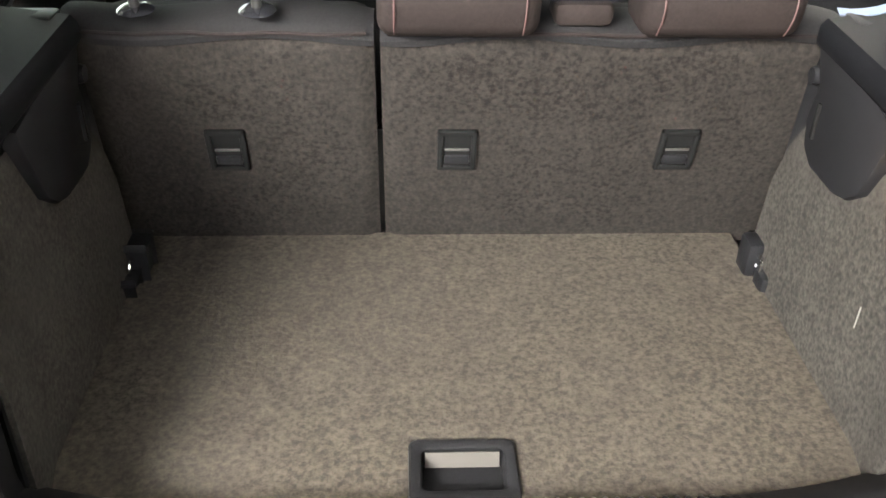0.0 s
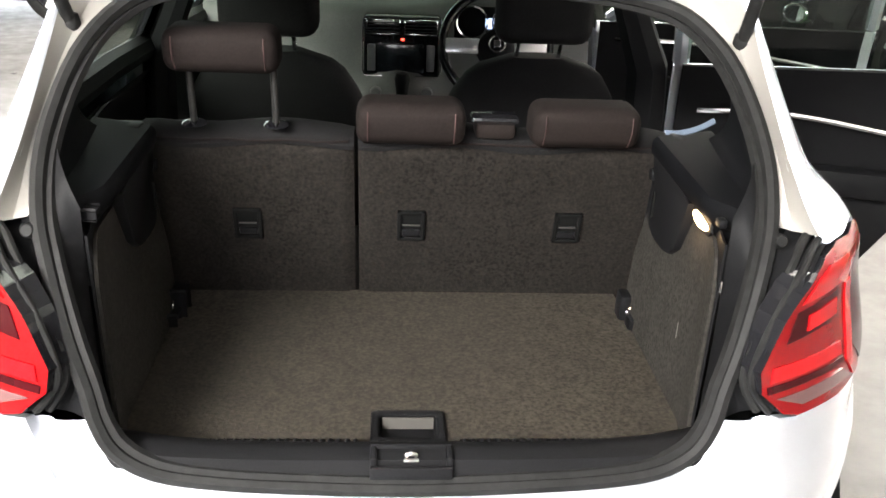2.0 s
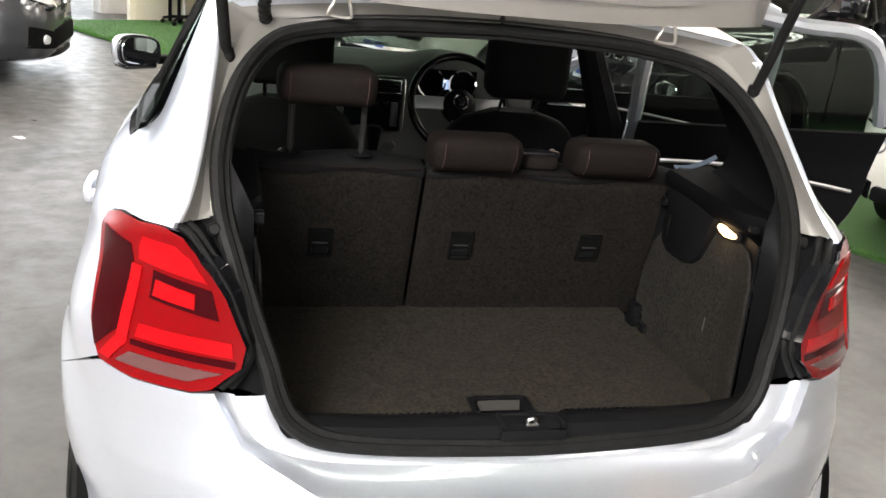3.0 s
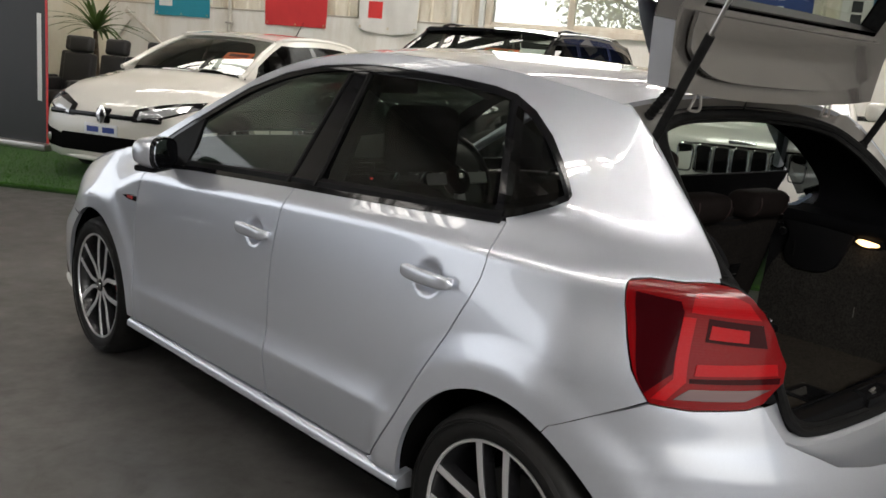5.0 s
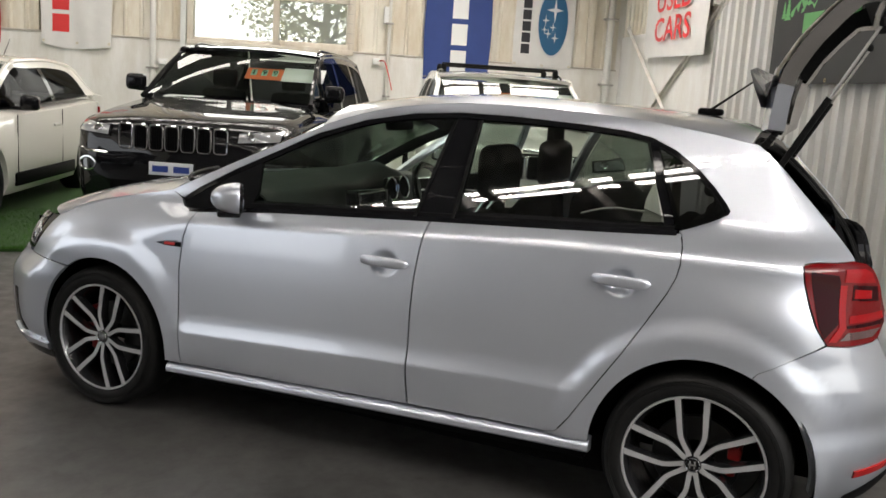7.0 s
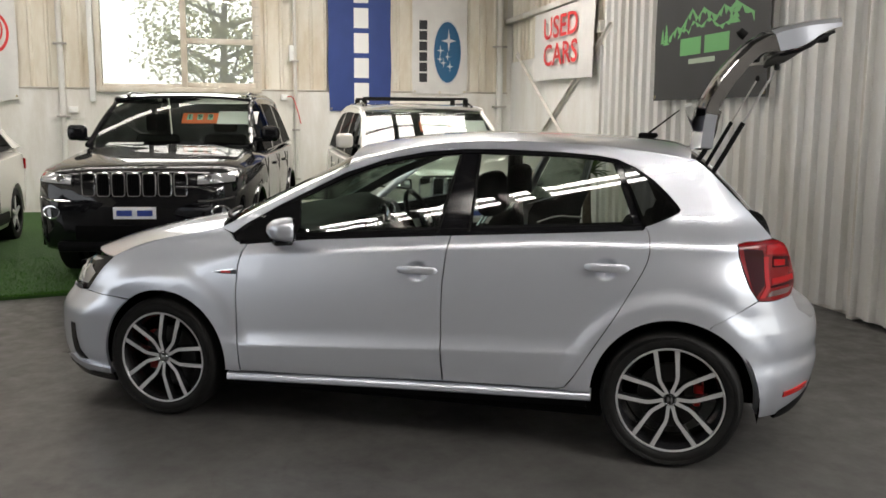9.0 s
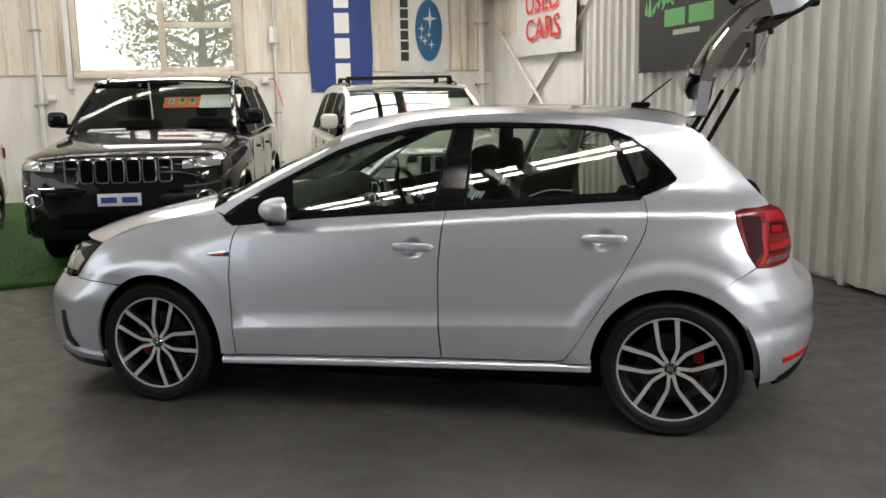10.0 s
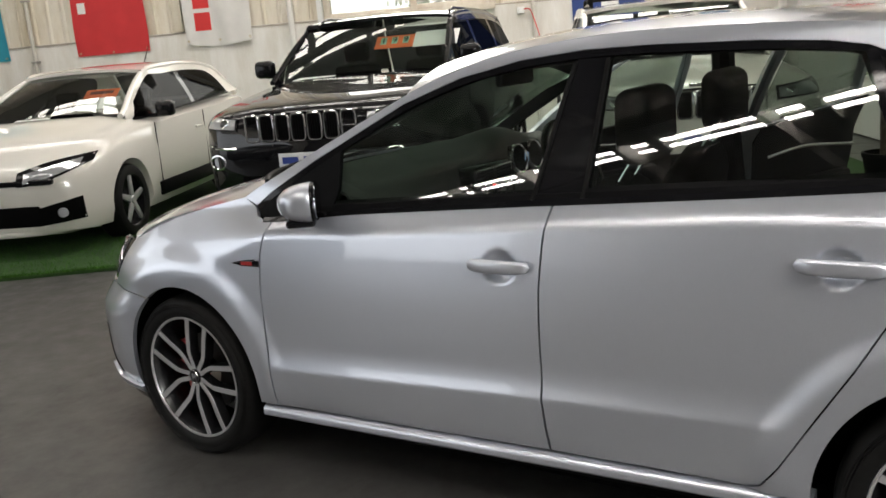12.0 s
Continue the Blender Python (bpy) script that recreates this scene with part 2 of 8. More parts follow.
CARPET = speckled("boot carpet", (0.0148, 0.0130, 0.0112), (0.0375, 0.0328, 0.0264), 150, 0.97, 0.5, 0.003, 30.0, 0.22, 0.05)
# the same carpet, darkened where the upright sides and seat backs lie in shade
CARPET_SIDE_SHADED = speckled("boot carpet, greyer and darkened for the shaded sides", (0.0110, 0.0102, 0.0094), (0.0280, 0.0260, 0.0230), 150, 0.97, 0.5, 0.003, 22.0, 0.25, 0.04)
CARPET_BACK_SHADED = speckled("boot carpet darkened for the shaded seat backs", (0.0052, 0.0046, 0.0044), (0.0154, 0.0134, 0.0118), 150, 0.97, 0.5, 0.003, 22.0, 0.25, 0.04)
SEAT = speckled("charcoal seat cloth", (0.0046, 0.0046, 0.0050), (0.0096, 0.0092, 0.0094), 260, 0.85, 0.4, 0.001, spec=0.05)
SEAT_BROWN = speckled("dark headrest cloth", (0.0066, 0.0050, 0.0047), (0.0116, 0.0088, 0.0082), 200, 0.8, 0.4, 0.001, spec=0.05)
STITCH = material("red stitching", (0.020, 0.006, 0.0055), 0.7)
CHROME = material("chrome", (0.82, 0.82, 0.83), 0.08, 1.0)
ALLOY = material("machined alloy", (0.56, 0.56, 0.57), 0.30, 0.6)
POST_STEEL = material("dull dark steel", (0.020, 0.0195, 0.019), 0.4, 0.5, Specular_IOR_Level=0.1)
STEEL = material("bare steel", (0.5, 0.49, 0.47), 0.3, 1.0)
GALV = material("zinc plate", (0.45, 0.43, 0.40), 0.4, 0.9)
RED_CALIPER = material("red brake caliper", (0.42, 0.012, 0.012), 0.35)
DISC = material("brake disc", (0.035, 0.034, 0.033), 0.5, 0.8)
# black plastic; also stands in for the shade in slots, intakes and wheel wells
BLACK_HOLE = material("black plastic and shaded hollows", (0.004, 0.004, 0.004), 0.8, Specular_IOR_Level=0.02)
LAMP_GLASS = material("clear headlight", (0.55, 0.56, 0.58), 0.08, 0.5, Coat_Weight=1.0)
PAPER = material("white paper", (0.82, 0.82, 0.80), 0.7)
CARD_ORANGE = material("orange price card", (0.75, 0.16, 0.05), 0.6)
CARD_GREEN = material("pale green price card", (0.30, 0.55, 0.42), 0.6)
PLATE_WHITE = material("number plate white", (0.78, 0.79, 0.82), 0.35)
PLATE_BLUE = material("number plate blue", (0.03, 0.06, 0.28), 0.4)


def glass(name, tint, rough=0.0, straight=0.07, grazing=0.90):
    """Thin tinted pane: part of the light goes straight through, the rest mirrors."""
    m = bpy.data.materials.new(name)
    m.use_nodes = True
    nt = m.node_tree
    nt.nodes.clear()
    out = nt.nodes.new("ShaderNodeOutputMaterial")
    tr = nt.nodes.new("ShaderNodeBsdfTransparent")
    tr.inputs[0].default_value = (*tint, 1)
    gl = nt.nodes.new("ShaderNodeBsdfGlossy")
    gl.inputs["Roughness"].default_value = rough
    mx = nt.nodes.new("ShaderNodeMixShader")
    fr = nt.nodes.new("ShaderNodeLayerWeight")
    pw = nt.nodes.new("ShaderNodeMath")
    pw.operation = "POWER"
    pw.inputs[1].default_value = 5
    sc = nt.nodes.new("ShaderNodeMath")
    sc.operation = "MULTIPLY_ADD"
    sc.inputs[1].default_value, sc.inputs[2].default_value = grazing, straight
    nt.links.new(fr.outputs["Facing"], pw.inputs[0])
    nt.links.new(pw.outputs[0], sc.inputs[0])
    nt.links.new(sc.outputs[0], mx.inputs[0])
    nt.links.new(tr.outputs[0], mx.inputs[1])
    nt.links.new(gl.outputs[0], mx.inputs[2])
    nt.links.new(mx.outputs[0], out.inputs[0])
    return m


GLASS = glass("clear car glass", (0.42, 0.48, 0.44))
GLASS_SIDE = glass("clear door glass", (0.68, 0.77, 0.70))
GLASS_DARK = glass("privacy glass", (0.42, 0.48, 0.43))
GLASS_SCREEN = glass("windscreen glass", (0.62, 0.68, 0.65))
GLASS_DEEP = glass("dark tinted glass", (0.09, 0.10, 0.10))
GLASS_PRIVACY = glass("near-black privacy glass", (0.035, 0.038, 0.042), 0.0, 0.025, 0.10)
GLASS_CLEAR = glass("window glass", (0.92, 0.94, 0.92))
MIRROR_GLASS = material("mirror glass", (0.55, 0.58, 0.62), 0.02, 1.0)

# ---------------------------------------------------------------- hall
def concrete(name, a, b):
    m = material(name, a, 0.55)
    v = coords(m)
    f, c = noise_ramp(m, 1.1, ((0.3, a), (0.7, b)), 8, v, 0.65)
    _, c2 = noise_ramp(m, 26, ((0.3, (0.78,) * 3), (0.7, (1, 1, 1))), 5, v)
    _, c3 = noise_ramp(m, 3.7, ((0.54, (1, 1, 1)), (0.70, (0.52, 0.50, 0.47))), 5, v, 0.6, 2.0)
    _, c4 = noise_ramp(m, 0.55, ((0.40, (0.80, 0.80, 0.81)), (0.60, (1, 1, 1))), 6, v, 0.7, 1.0)
    link(m, mix(m, mix(m, mix(m, c, c2, 1.0, "MULTIPLY"), c3, 0.7, "MULTIPLY"), c4, 1.0, "MULTIPLY"), shader(m).inputs["Base Color"])
    f2, r2 = noise_ramp(m, 7, ((0.3, (0.30,) * 3), (0.75, (0.55,) * 3)), 6, v)
    link(m, r2, shader(m).inputs["Roughness"])
    bump(m, f2, 0.08, 0.004)
    return m


def painted(name, colour, dirt=(0.72, 0.68, 0.60), rough=0.55, metal=0.0):
    m = material(name, colour, rough, metal)
    v = coords(m, (1, 1, 0.25))
    f, c = noise_ramp(m, 2.0, ((0.42, colour), (0.78, tuple(a * b for a, b in zip(colour, dirt)))), 7, v, 0.7)
    _, c2 = noise_ramp(m, 60, ((0.3, (0.94,) * 3), (0.7, (1, 1, 1))), 3)
    link(m, mix(m, c, c2, 1.0, "MULTIPLY"), shader(m).inputs["Base Color"])
    return m


FLOOR = concrete("worn concrete floor", (0.050, 0.0485, 0.0465), (0.094, 0.091, 0.086))
WALL_WHITE = painted("white wall paint", (0.80, 0.785, 0.755))
SHEET_CREAM = painted("cream wall sheet", (0.76, 0.72, 0.63), (0.7, 0.6, 0.45))
SHEET_WHITE = painted("white corrugated sheet", (0.82, 0.815, 0.80), (0.85, 0.81, 0.74), 0.4, 0.1)
ROOF_SHEET = painted("roof sheet", (0.28, 0.27, 0.255))
WALL_GREY = painted("unseen dark grey wall", (0.13, 0.13, 0.13))


def slab(name, u0, v0, z0, u1, v1, z1, mat, label, category):
    return solo(name, boxes((u0, v0, z0, u1, v1, z1)), mat, label, category, HALL, kind="structure", smooth=False)


def ribbed(u0, u1, z0, z1, pitch, depth, flat=0.55):
    """A sheet along x with upright trapezoid ribs that stand out towards +y."""
    bm = bmesh.new()
    prof, x = [], u0
    while x < u1:
        for a, d in ((0, 0), (flat, 0), (flat + 0.1, depth), (0.9, depth)):
            if x + a * pitch <= u1:
                prof.append((x + a * pitch, d))
        x += pitch
    prof.append((u1, 0))
    lo = [bm.verts.new((a, d, z0)) for a, d in prof]
    hi = [bm.verts.new((a, d, z1)) for a, d in prof]
    for i in range(len(prof) - 1):
        bm.faces.new((lo[i], hi[i], hi[i + 1], lo[i + 1]))
    return bm


slab("floor", U_NEAR - 25, -25, -0.3, U_END + 0.3, V_FAR + 25, 0.0, FLOOR, "worn grey painted concrete floor with stains", "floor")
# side wall behind the silver car: white ribbed sheets
SIDE_DOOR = (-9.2, -3.3, 3.95)
solo("wall_side", boxes((SIDE_DOOR[1], -0.45, 0, U_END + 0.3, -0.10, H_EAVE), (U_NEAR, -0.45, 0, SIDE_DOOR[0], -0.10, H_EAVE), (SIDE_DOOR[0], -0.45, SIDE_DOOR[2], SIDE_DOOR[1], -0.10, H_EAVE)), WALL_WHITE, "white side wall of the hall with an open doorway", "wall", HALL, kind="structure", smooth=False)
ob = solo("wall_sheet", ribbed(-0.05, 5.0, 0.03, H_EAVE - 0.02, 0.215, 0.045), SHEET_WHITE, "white ribbed metal sheet on the side wall", "wall", HALL @ pose(0, -0.09, 0), kind="structure", smooth=False)
ob = solo("wall_sheet", ribbed(SIDE_DOOR[1], -0.10, 0.03, H_EAVE - 0.02, 0.215, 0.045), SHEET_WHITE, "white ribbed metal sheet standing proud of its neighbour", "wall", HALL @ pose(0, -0.03, 0), kind="structure", smooth=False)
ob = solo("wall_sheet", ribbed(5.0, U_END, 2.45, H_EAVE - 0.02, 0.215, 0.03), SHEET_CREAM, "cream ribbed sheet high on the side wall", "wall", HALL @ pose(0, -0.09, 0), kind="structure", smooth=False)
# end wall with the window
WIN = (4.18, 6.58, 1.94, 3.95)
DADO = 1.93
bm = boxes((U_END, -0.1, 0, U_END + 0.3, V_FAR, DADO), (U_END + 0.06, -0.1, DADO, U_END + 0.3, WIN[0], H_ROOF), (U_END + 0.06, WIN[1], DADO, U_END + 0.3, V_FAR, H_ROOF),
           (U_END + 0.06, WIN[0], DADO, U_END + 0.3, WIN[1], WIN[2]), (U_END + 0.06, WIN[0], WIN[3], U_END + 0.3, WIN[1], H_ROOF))
solo("wall_end", bm, WALL_WHITE, "white lower end wall with a ledge", "wall", HALL, kind="structure", smooth=False)
TURN = pose(0, 0, 0, 0, 0, 90)
for v0, v1 in ((0.0, WIN[0] - 0.06), (WIN[1] + 0.06, V_FAR)):
    solo("wall_sheet", ribbed(v0, v1, DADO + 0.02, H_ROOF - 0.02, 0.24, 0.022, 0.7), SHEET_CREAM, "cream ribbed sheet above the ledge of the end wall", "wall", HALL @ pose(U_END + 0.055, 0, 0) @ TURN, kind="structure", smooth=False)
# far side wall with its open door, unseen near wall kept dark for reflections, roof
bm = boxes((2.12, V_FAR, 0, U_END + 0.3, V_FAR + 0.3, H_ROOF), (U_NEAR, V_FAR, 0, -9.0, V_FAR + 0.3, H_ROOF), (-9.0, V_FAR, 4.2, 2.12, V_FAR + 0.3, H_ROOF))
solo("wall_far", bm, WALL_WHITE, "white far wall with a wide open doorway", "wall", HALL, kind="structure", smooth=False)
bm = boxes((U_NEAR - 0.3, -0.45, 0, U_NEAR, V_FAR + 0.3, H_ROOF))
solo("wall_near", bm, WALL_GREY, "unseen dark grey wall", "wall", HALL, kind="structure", smooth=False)
bm = bmesh.new()
edges = [U_NEAR - 0.3] + [e for u, w, *_ in SKYLIGHTS for e in (u - w / 2 - 0.05, u + w / 2 + 0.05)] + [U_END + 0.3]
for a, b in zip(edges[::2], edges[1::2]):
    box(bm, a, -0.45, 0, b, V_FAR + 0.3, 0.12)
for u, w, v0, v1, _ in SKYLIGHTS:
    box(bm, u - w / 2 - 0.05, -0.45, 0, u + w / 2 + 0.05, v0, 0.12)
    box(bm, u - w / 2 - 0.05, v1, 0, u + w / 2 + 0.05, V_FAR + 0.3, 0.12)
    for q in (-1, 0, 1):
        box(bm, u + q * w / 4 - 0.018, v0 - 0.05, -0.085, u + q * w / 4 + 0.018, v1 + 0.05, -0.055)
    for k in range(6):
        if v0 < 1.9 + k * 1.9 < v1 - 0.2:
            box(bm, u - w / 2 - 0.05, 1.9 + k * 1.9, -0.12, u + w / 2 + 0.05, 2.08 + k * 1.9, -0.09)
for k in range(8):
    box(bm, U_NEAR, 0.5 + k * 1.9, 0 - 0.22, U_END, 0.58 + k * 1.9, 0 - 0.06)
for k in range(4):
    box(bm, U_NEAR + 1.6 + k * 5.4, -0.1, 0 - 0.5, U_NEAR + 1.78 + k * 5.4, V_FAR, 0 - 0.22)
for q in bm.verts:
    q.co.z += roof_z(q.co.y)
solo("ceiling", bm, ROOF_SHEET, "grey sheet roof with beams and translucent strips", "ceiling", HALL, kind="structure", smooth=False)
FIBRE = material("translucent roof sheet", (0.85, 0.85, 0.82), 0.6)
for u, w, v0, v1, _ in SKYLIGHTS:
    bm = boxes((u - w / 2 - 0.05, v0, 0.04, u + w / 2 + 0.05, v1, 0.06))
    for q in bm.verts:
        q.co.z += roof_z(q.co.y)
    solo("skylight", bm, FIBRE, "translucent sheet in the roof", "skylight", HALL, kind="structure", smooth=False)

# ---------------------------------------------------------------- silver hatchback: body
# The car's own frame is the world's: x to its right, y ahead of the rear axle, z up.
LOW = [(.14, .730), (.20, .772), (.26, .797), (.32, .811), (.40, .8175), (.50, .8205), (.60, .8225), (.70, .8215), (.80, .8145), (.88, .8045), (.96, .791), (1.1, .76), (1.5, .6)]
HIGH = [(.70, .99), (.80, .902), (.88, .8325), (.93, .7905), (.96, .767), (1.0, .7395), (1.04, .7175), (1.10, .688), (1.2, .6405), (1.3, .590), (1.36, .556), (1.42, .50), (1.5, .40)]
SHOULDER = [(-.4, .020), (.1, .020), (.5, .018), (.85, .008), (1.25, -.006), (1.64, -.020), (2.0, -.030), (2.3, -.060), (2.6, -.080)]
LEDGE = [(0, .497), (.382, .484), (1.01, .460), (2.03, .407), (2.4, .39)]
REAR_Y, REAR_S, FRONT_Y, FRONT_S = -.10, .88, 2.35, 1.35
REAR_B = [(.15, .47), (.22, .52), (.32, .555), (.42, .572), (.52, .570), (.62, .542), (.75, .496), (.85, .482), (.93, .488), (.99, .498), (1.04, .485), (1.10, .435), (1.165, .350), (1.26, .215), (1.36, .13), (1.45, .10)]
FRONT_B = [(.15, .90), (.22, .955), (.35, .978), (.5, .970), (.6, .935), (.7, .88), (.78, .82), (.9, .70), (1.0, .6)]
HANDLES = ((1.134, .812), (.289, .864))


def soft_min(a, b, k):
    h = max(k - abs(a - b), 0) / k
    return min(a, b) - h * h * k / 4


def half_width(s, z):
    """Half the body's width along its flank: two leaning faces that meet in the shoulder line, a ledge low on the doors, flared arches."""
    y = min(max(s, -.3), 2.6)
    zz = z + .028 * (y - 1.1)
    up = curve(SHOULDER, y)
    a = soft_min(curve(LOW, zz), curve(HIGH, zz - up * (1 - smoothstep(.95, 1.06, zz))), .014 + .10 * smoothstep(2.0, 2.45, y))
    d = z - curve(LEDGE, y)
    lift = .0155 * (1 - smoothstep(1.97, 2.08, y)) * smoothstep(.34, .44, y)
    if d < .10 and lift > 0:
        a += lift * sum((1 - min(q, .085) / .085) ** 2 if q > 0 else max(0, 1 + q / .30) for q in (d - .004, d, d + .004)) / 3
    if z > .2:
        a += .016 * (1 - smoothstep(.408, .492, math.hypot(s, z - .303))) + .012 * (1 - smoothstep(.405, .50, math.hypot(s - 2.455, z - .303)))
    for hy, hz in HANDLES:
        q = math.hypot((s - hy) / .057, (z - hz) / .050)
        if q < 1:
            a -= .018 * (1 - smoothstep(.38, 1, q))
    q = max(0, .8 - s)
    q = q if q < .85 else .85 + .25 * math.tanh((q - .85) / .25)
    a -= .033 * smoothstep(.76, .94, z) * (1 - smoothstep(.98, 1.08, z)) * smoothstep(.25, -.36, s)
    return a - .06 * smoothstep(.95, 1.08, z) * q ** 2


def body_point(s, z):
    """The left body side (x < 0): s is y along the flank and bends round the corners past its ends."""
    a = half_width(s, z)
    if s < REAR_Y:
        th = (REAR_Y - s) / REAR_S * math.pi / 2
        e = 2.2
        r = 1 / (abs(math.cos(th)) ** e + abs(math.sin(th)) ** e) ** (1 / e)
        # the bumper's crease, and the hollow under it
        off = (.009 * max(0, 1 - abs(z - .605) / .13) - .006 * math.exp(-((z - .46) / .05) ** 2) - .008 * smoothstep(.40, .50, z) * smoothstep(.74, .66, z)) * min(1, th / .4)
        return Vector((-(a + off) * r * math.cos(th), REAR_Y - (curve(REAR_B, z) + off) * r * math.sin(th), z))
    if s > FRONT_Y:
        th = (s - FRONT_Y) / FRONT_S * math.pi / 2
        e = 2.7 + .6 * smoothstep(.62, .48, z)
        r = 1 / (abs(math.cos(th)) ** e + abs(math.sin(th)) ** e) ** (1 / e)
        return Vector((-a * r * math.cos(th), FRONT_Y + curve(FRONT_B, z) * r * math.sin(th), z))
    return Vector((-a, s, z))


def s_of(y, z):
    """The s at which the flank reaches y."""
    if y >= REAR_Y and y <= FRONT_Y:
        return y
    lo, hi = (REAR_Y - REAR_S, REAR_Y) if y < REAR_Y else (FRONT_Y, FRONT_Y + FRONT_S)
    for _ in range(40):
        mid = (lo + hi) / 2
        if body_point(mid, z).y < y:
            lo = mid
        else:
            hi = mid
    return lo


def body_normal(s, z):
    e = .004
    n = (body_point(s + e, z) - body_point(s - e, z)).cross(body_point(s, z + e) - body_point(s, z - e))
    n.normalize()
    return n if n.dot(Vector((-1, 0 if REAR_Y < s < FRONT_Y else (-.5 if s < 1 else .5), 0))) > 0 else -n


def glass_point(s, z):
    """The side glass: one even, slightly domed sheet."""
    d = z + .028 * (s - 1.1) - 1.04
    return Vector((-(.7175 - .478 * d + .06 * d * (.26 - d)), s, z))


def glass_normal(s, z):
    d = z + .028 * (s - 1.1) - 1.04
    g = .478 - .06 * (.26 - 2 * d)
    return Vector((-1, .028 * g, g)).normalized()


def panel(name, outline, mat, parent, side=-1, thick=.016, step=.045, out=0.0, label="", rim=True, glazed=False, fine=.016, rim_mat=None):
    """A body panel: an outline in (s, z) bent onto the body, with turned-in edges. out: how far it stands proud."""
    pts = dense([(a, b) for a, b in outline], .035)
    area = sum(pts[i][0] * pts[(i + 1) % len(pts)][1] - pts[(i + 1) % len(pts)][0] * pts[i][1] for i in range(len(pts)))
    if area < 0:
        pts = pts[::-1]
    bm = fill_outline(bmesh.new(), pts, min(step, fine), step)
    normals = []
    for v in bm.verts:
        s, z = v.co.x, v.co.y
        n = glass_normal(s, z) if glazed else body_normal(s, z)
        v.co = (glass_point if glazed else body_point)(s, z) + n * out
        normals.append(n)
    bm.normal_update()
    f0 = max(bm.faces, key=lambda f: f.calc_area())
    if f0.normal.dot(normals[0]) < 0 and f0.normal.dot(sum(normals, Vector()) / len(normals)) < 0:
        bmesh.ops.reverse_faces(bm, faces=bm.faces)
    bm.verts.index_update()
    cos = [v.co.copy() for v in bm.verts]
    faces = [[v.index for v in f.verts] for f in bm.faces]
    rims = []
    for e in bm.edges:
        if rim and len(e.link_faces) == 1:
            l = e.link_loops[0]
            rims.append((l.vert.index, l.link_loop_next.vert.index))
    bm.free()
    n0 = len(cos)
    extra = {}

    def rim_vert(i, deep):
        key = (i, deep)
        if key not in extra:
            extra[key] = len(cos)
            cos.append(cos[i] - normals[i] * (thick if deep else 0))
            normals.append(Vector((0, 0, 0)))
        return extra[key]
    for a, b in rims:
        faces.append([rim_vert(b, 0), rim_vert(a, 0), rim_vert(a, 1), rim_vert(b, 1)])
    if side > 0:
        cos = [Vector((-c.x, c.y, c.z)) for c in cos]
        normals = [Vector((-n.x, n.y, n.z)) for n in normals]
        faces = [f[::-1] for f in faces]
    me = bpy.data.meshes.new(name)
    me.from_pydata([tuple(c) for c in cos], [], faces)
    me.materials.append(mat)
    if rim_mat:
        me.materials.append(rim_mat)
        me.polygons.foreach_set("material_index", [1 if max(f) >= n0 else 0 for f in faces])
    me.polygons.foreach_set("use_smooth", [len(f) > 0 for f in faces])
    me.update()
    loops = []
    for p in me.polygons:
        for li in p.loop_indices:
            vi = me.loops[li].vertex_index
            n = normals[vi]
            loops.append(tuple(n) if n.length > .5 else tuple(p.normal))
    me.normals_split_custom_set(loops)
    ob = new(name, me)
    ob.parent = parent
    if label:
        tagged(ob, label)
    return ob


car = thing("silver_hatchback", "silver five-door hatchback with raised tailgate and open far-side doors, on concrete", "car")
DLO_TOP = [(2.094, .940), (2.031, .984), (1.87, 1.076), (1.707, 1.159), (1.547, 1.240), (1.356, 1.305), (1.165, 1.342), (.973, 1.358), (.784, 1.359), (.52, 1.350), (.36, 1.338), (.275, 1.323), (.19, 1.288), (.11, 1.236), (.05, 1.182), (.008, 1.137), (-.010, 1.114), (-.006, 1.101), (.03, 1.080), (.10, 1.050)]
ROOF_JOIN = [(2.16, .962), (2.10, .992), (1.9, 1.092), (1.7, 1.190), (1.5, 1.285), (1.3, 1.347), (1.1, 1.380), (.9, 1.394), (.6, 1.392), (.3, 1.375), (.1, 1.350), (.0, 1.334), (-.04, 1.326)]
TAIL_EDGE = [(-.062, 1.322), (-.088, 1.304), (-.137, 1.262), (-.185, 1.213), (-.231, 1.165), (-.275, 1.122), (-.315, 1.079), (-.356, 1.036), (-.390, .997)]


def wheel_arch(wy, a0, a1, n=26):
    """A run of the wheel opening's edge, from angle a0 to a1."""
    rx, rz = (.342, .350) if wy > 1 else (.347, .358)
    turn = [radians(a0 + (a1 - a0) * i / n) for i in range(n + 1)]
    return [tail(wy + rx * math.cos(a), .303 + rz * math.sin(a)) for a in turn]


def tail(y, z):
    return (s_of(y, z), z)


LAMP_OUT = [(-0.248, 0.978), (-0.256, 0.930), (-0.276, 0.870), (-0.304, 0.803), (-0.341, 0.746)]
LAMP_TOP = [(-0.379, 0.994), (-0.338, 0.988), (-0.280, 0.987)]
LAMP_IN = [(-0.403, 0.740), (-0.470, 0.746), (-0.485, 0.757), (-0.498, 0.800), (-0.495, 0.835), (-0.473, 0.908), (-0.459, 0.945), (-0.442, 0.972), (-0.417, 0.988)]


BUMPER_TOP = [tail(-0.488, 0.750), tail(-0.507, 0.712), tail(-0.528, 0.672)] + [(-.675, .640), (-.71, .618), (-.78, .606), (-.88, .602), (REAR_Y - REAR_S, .600)]


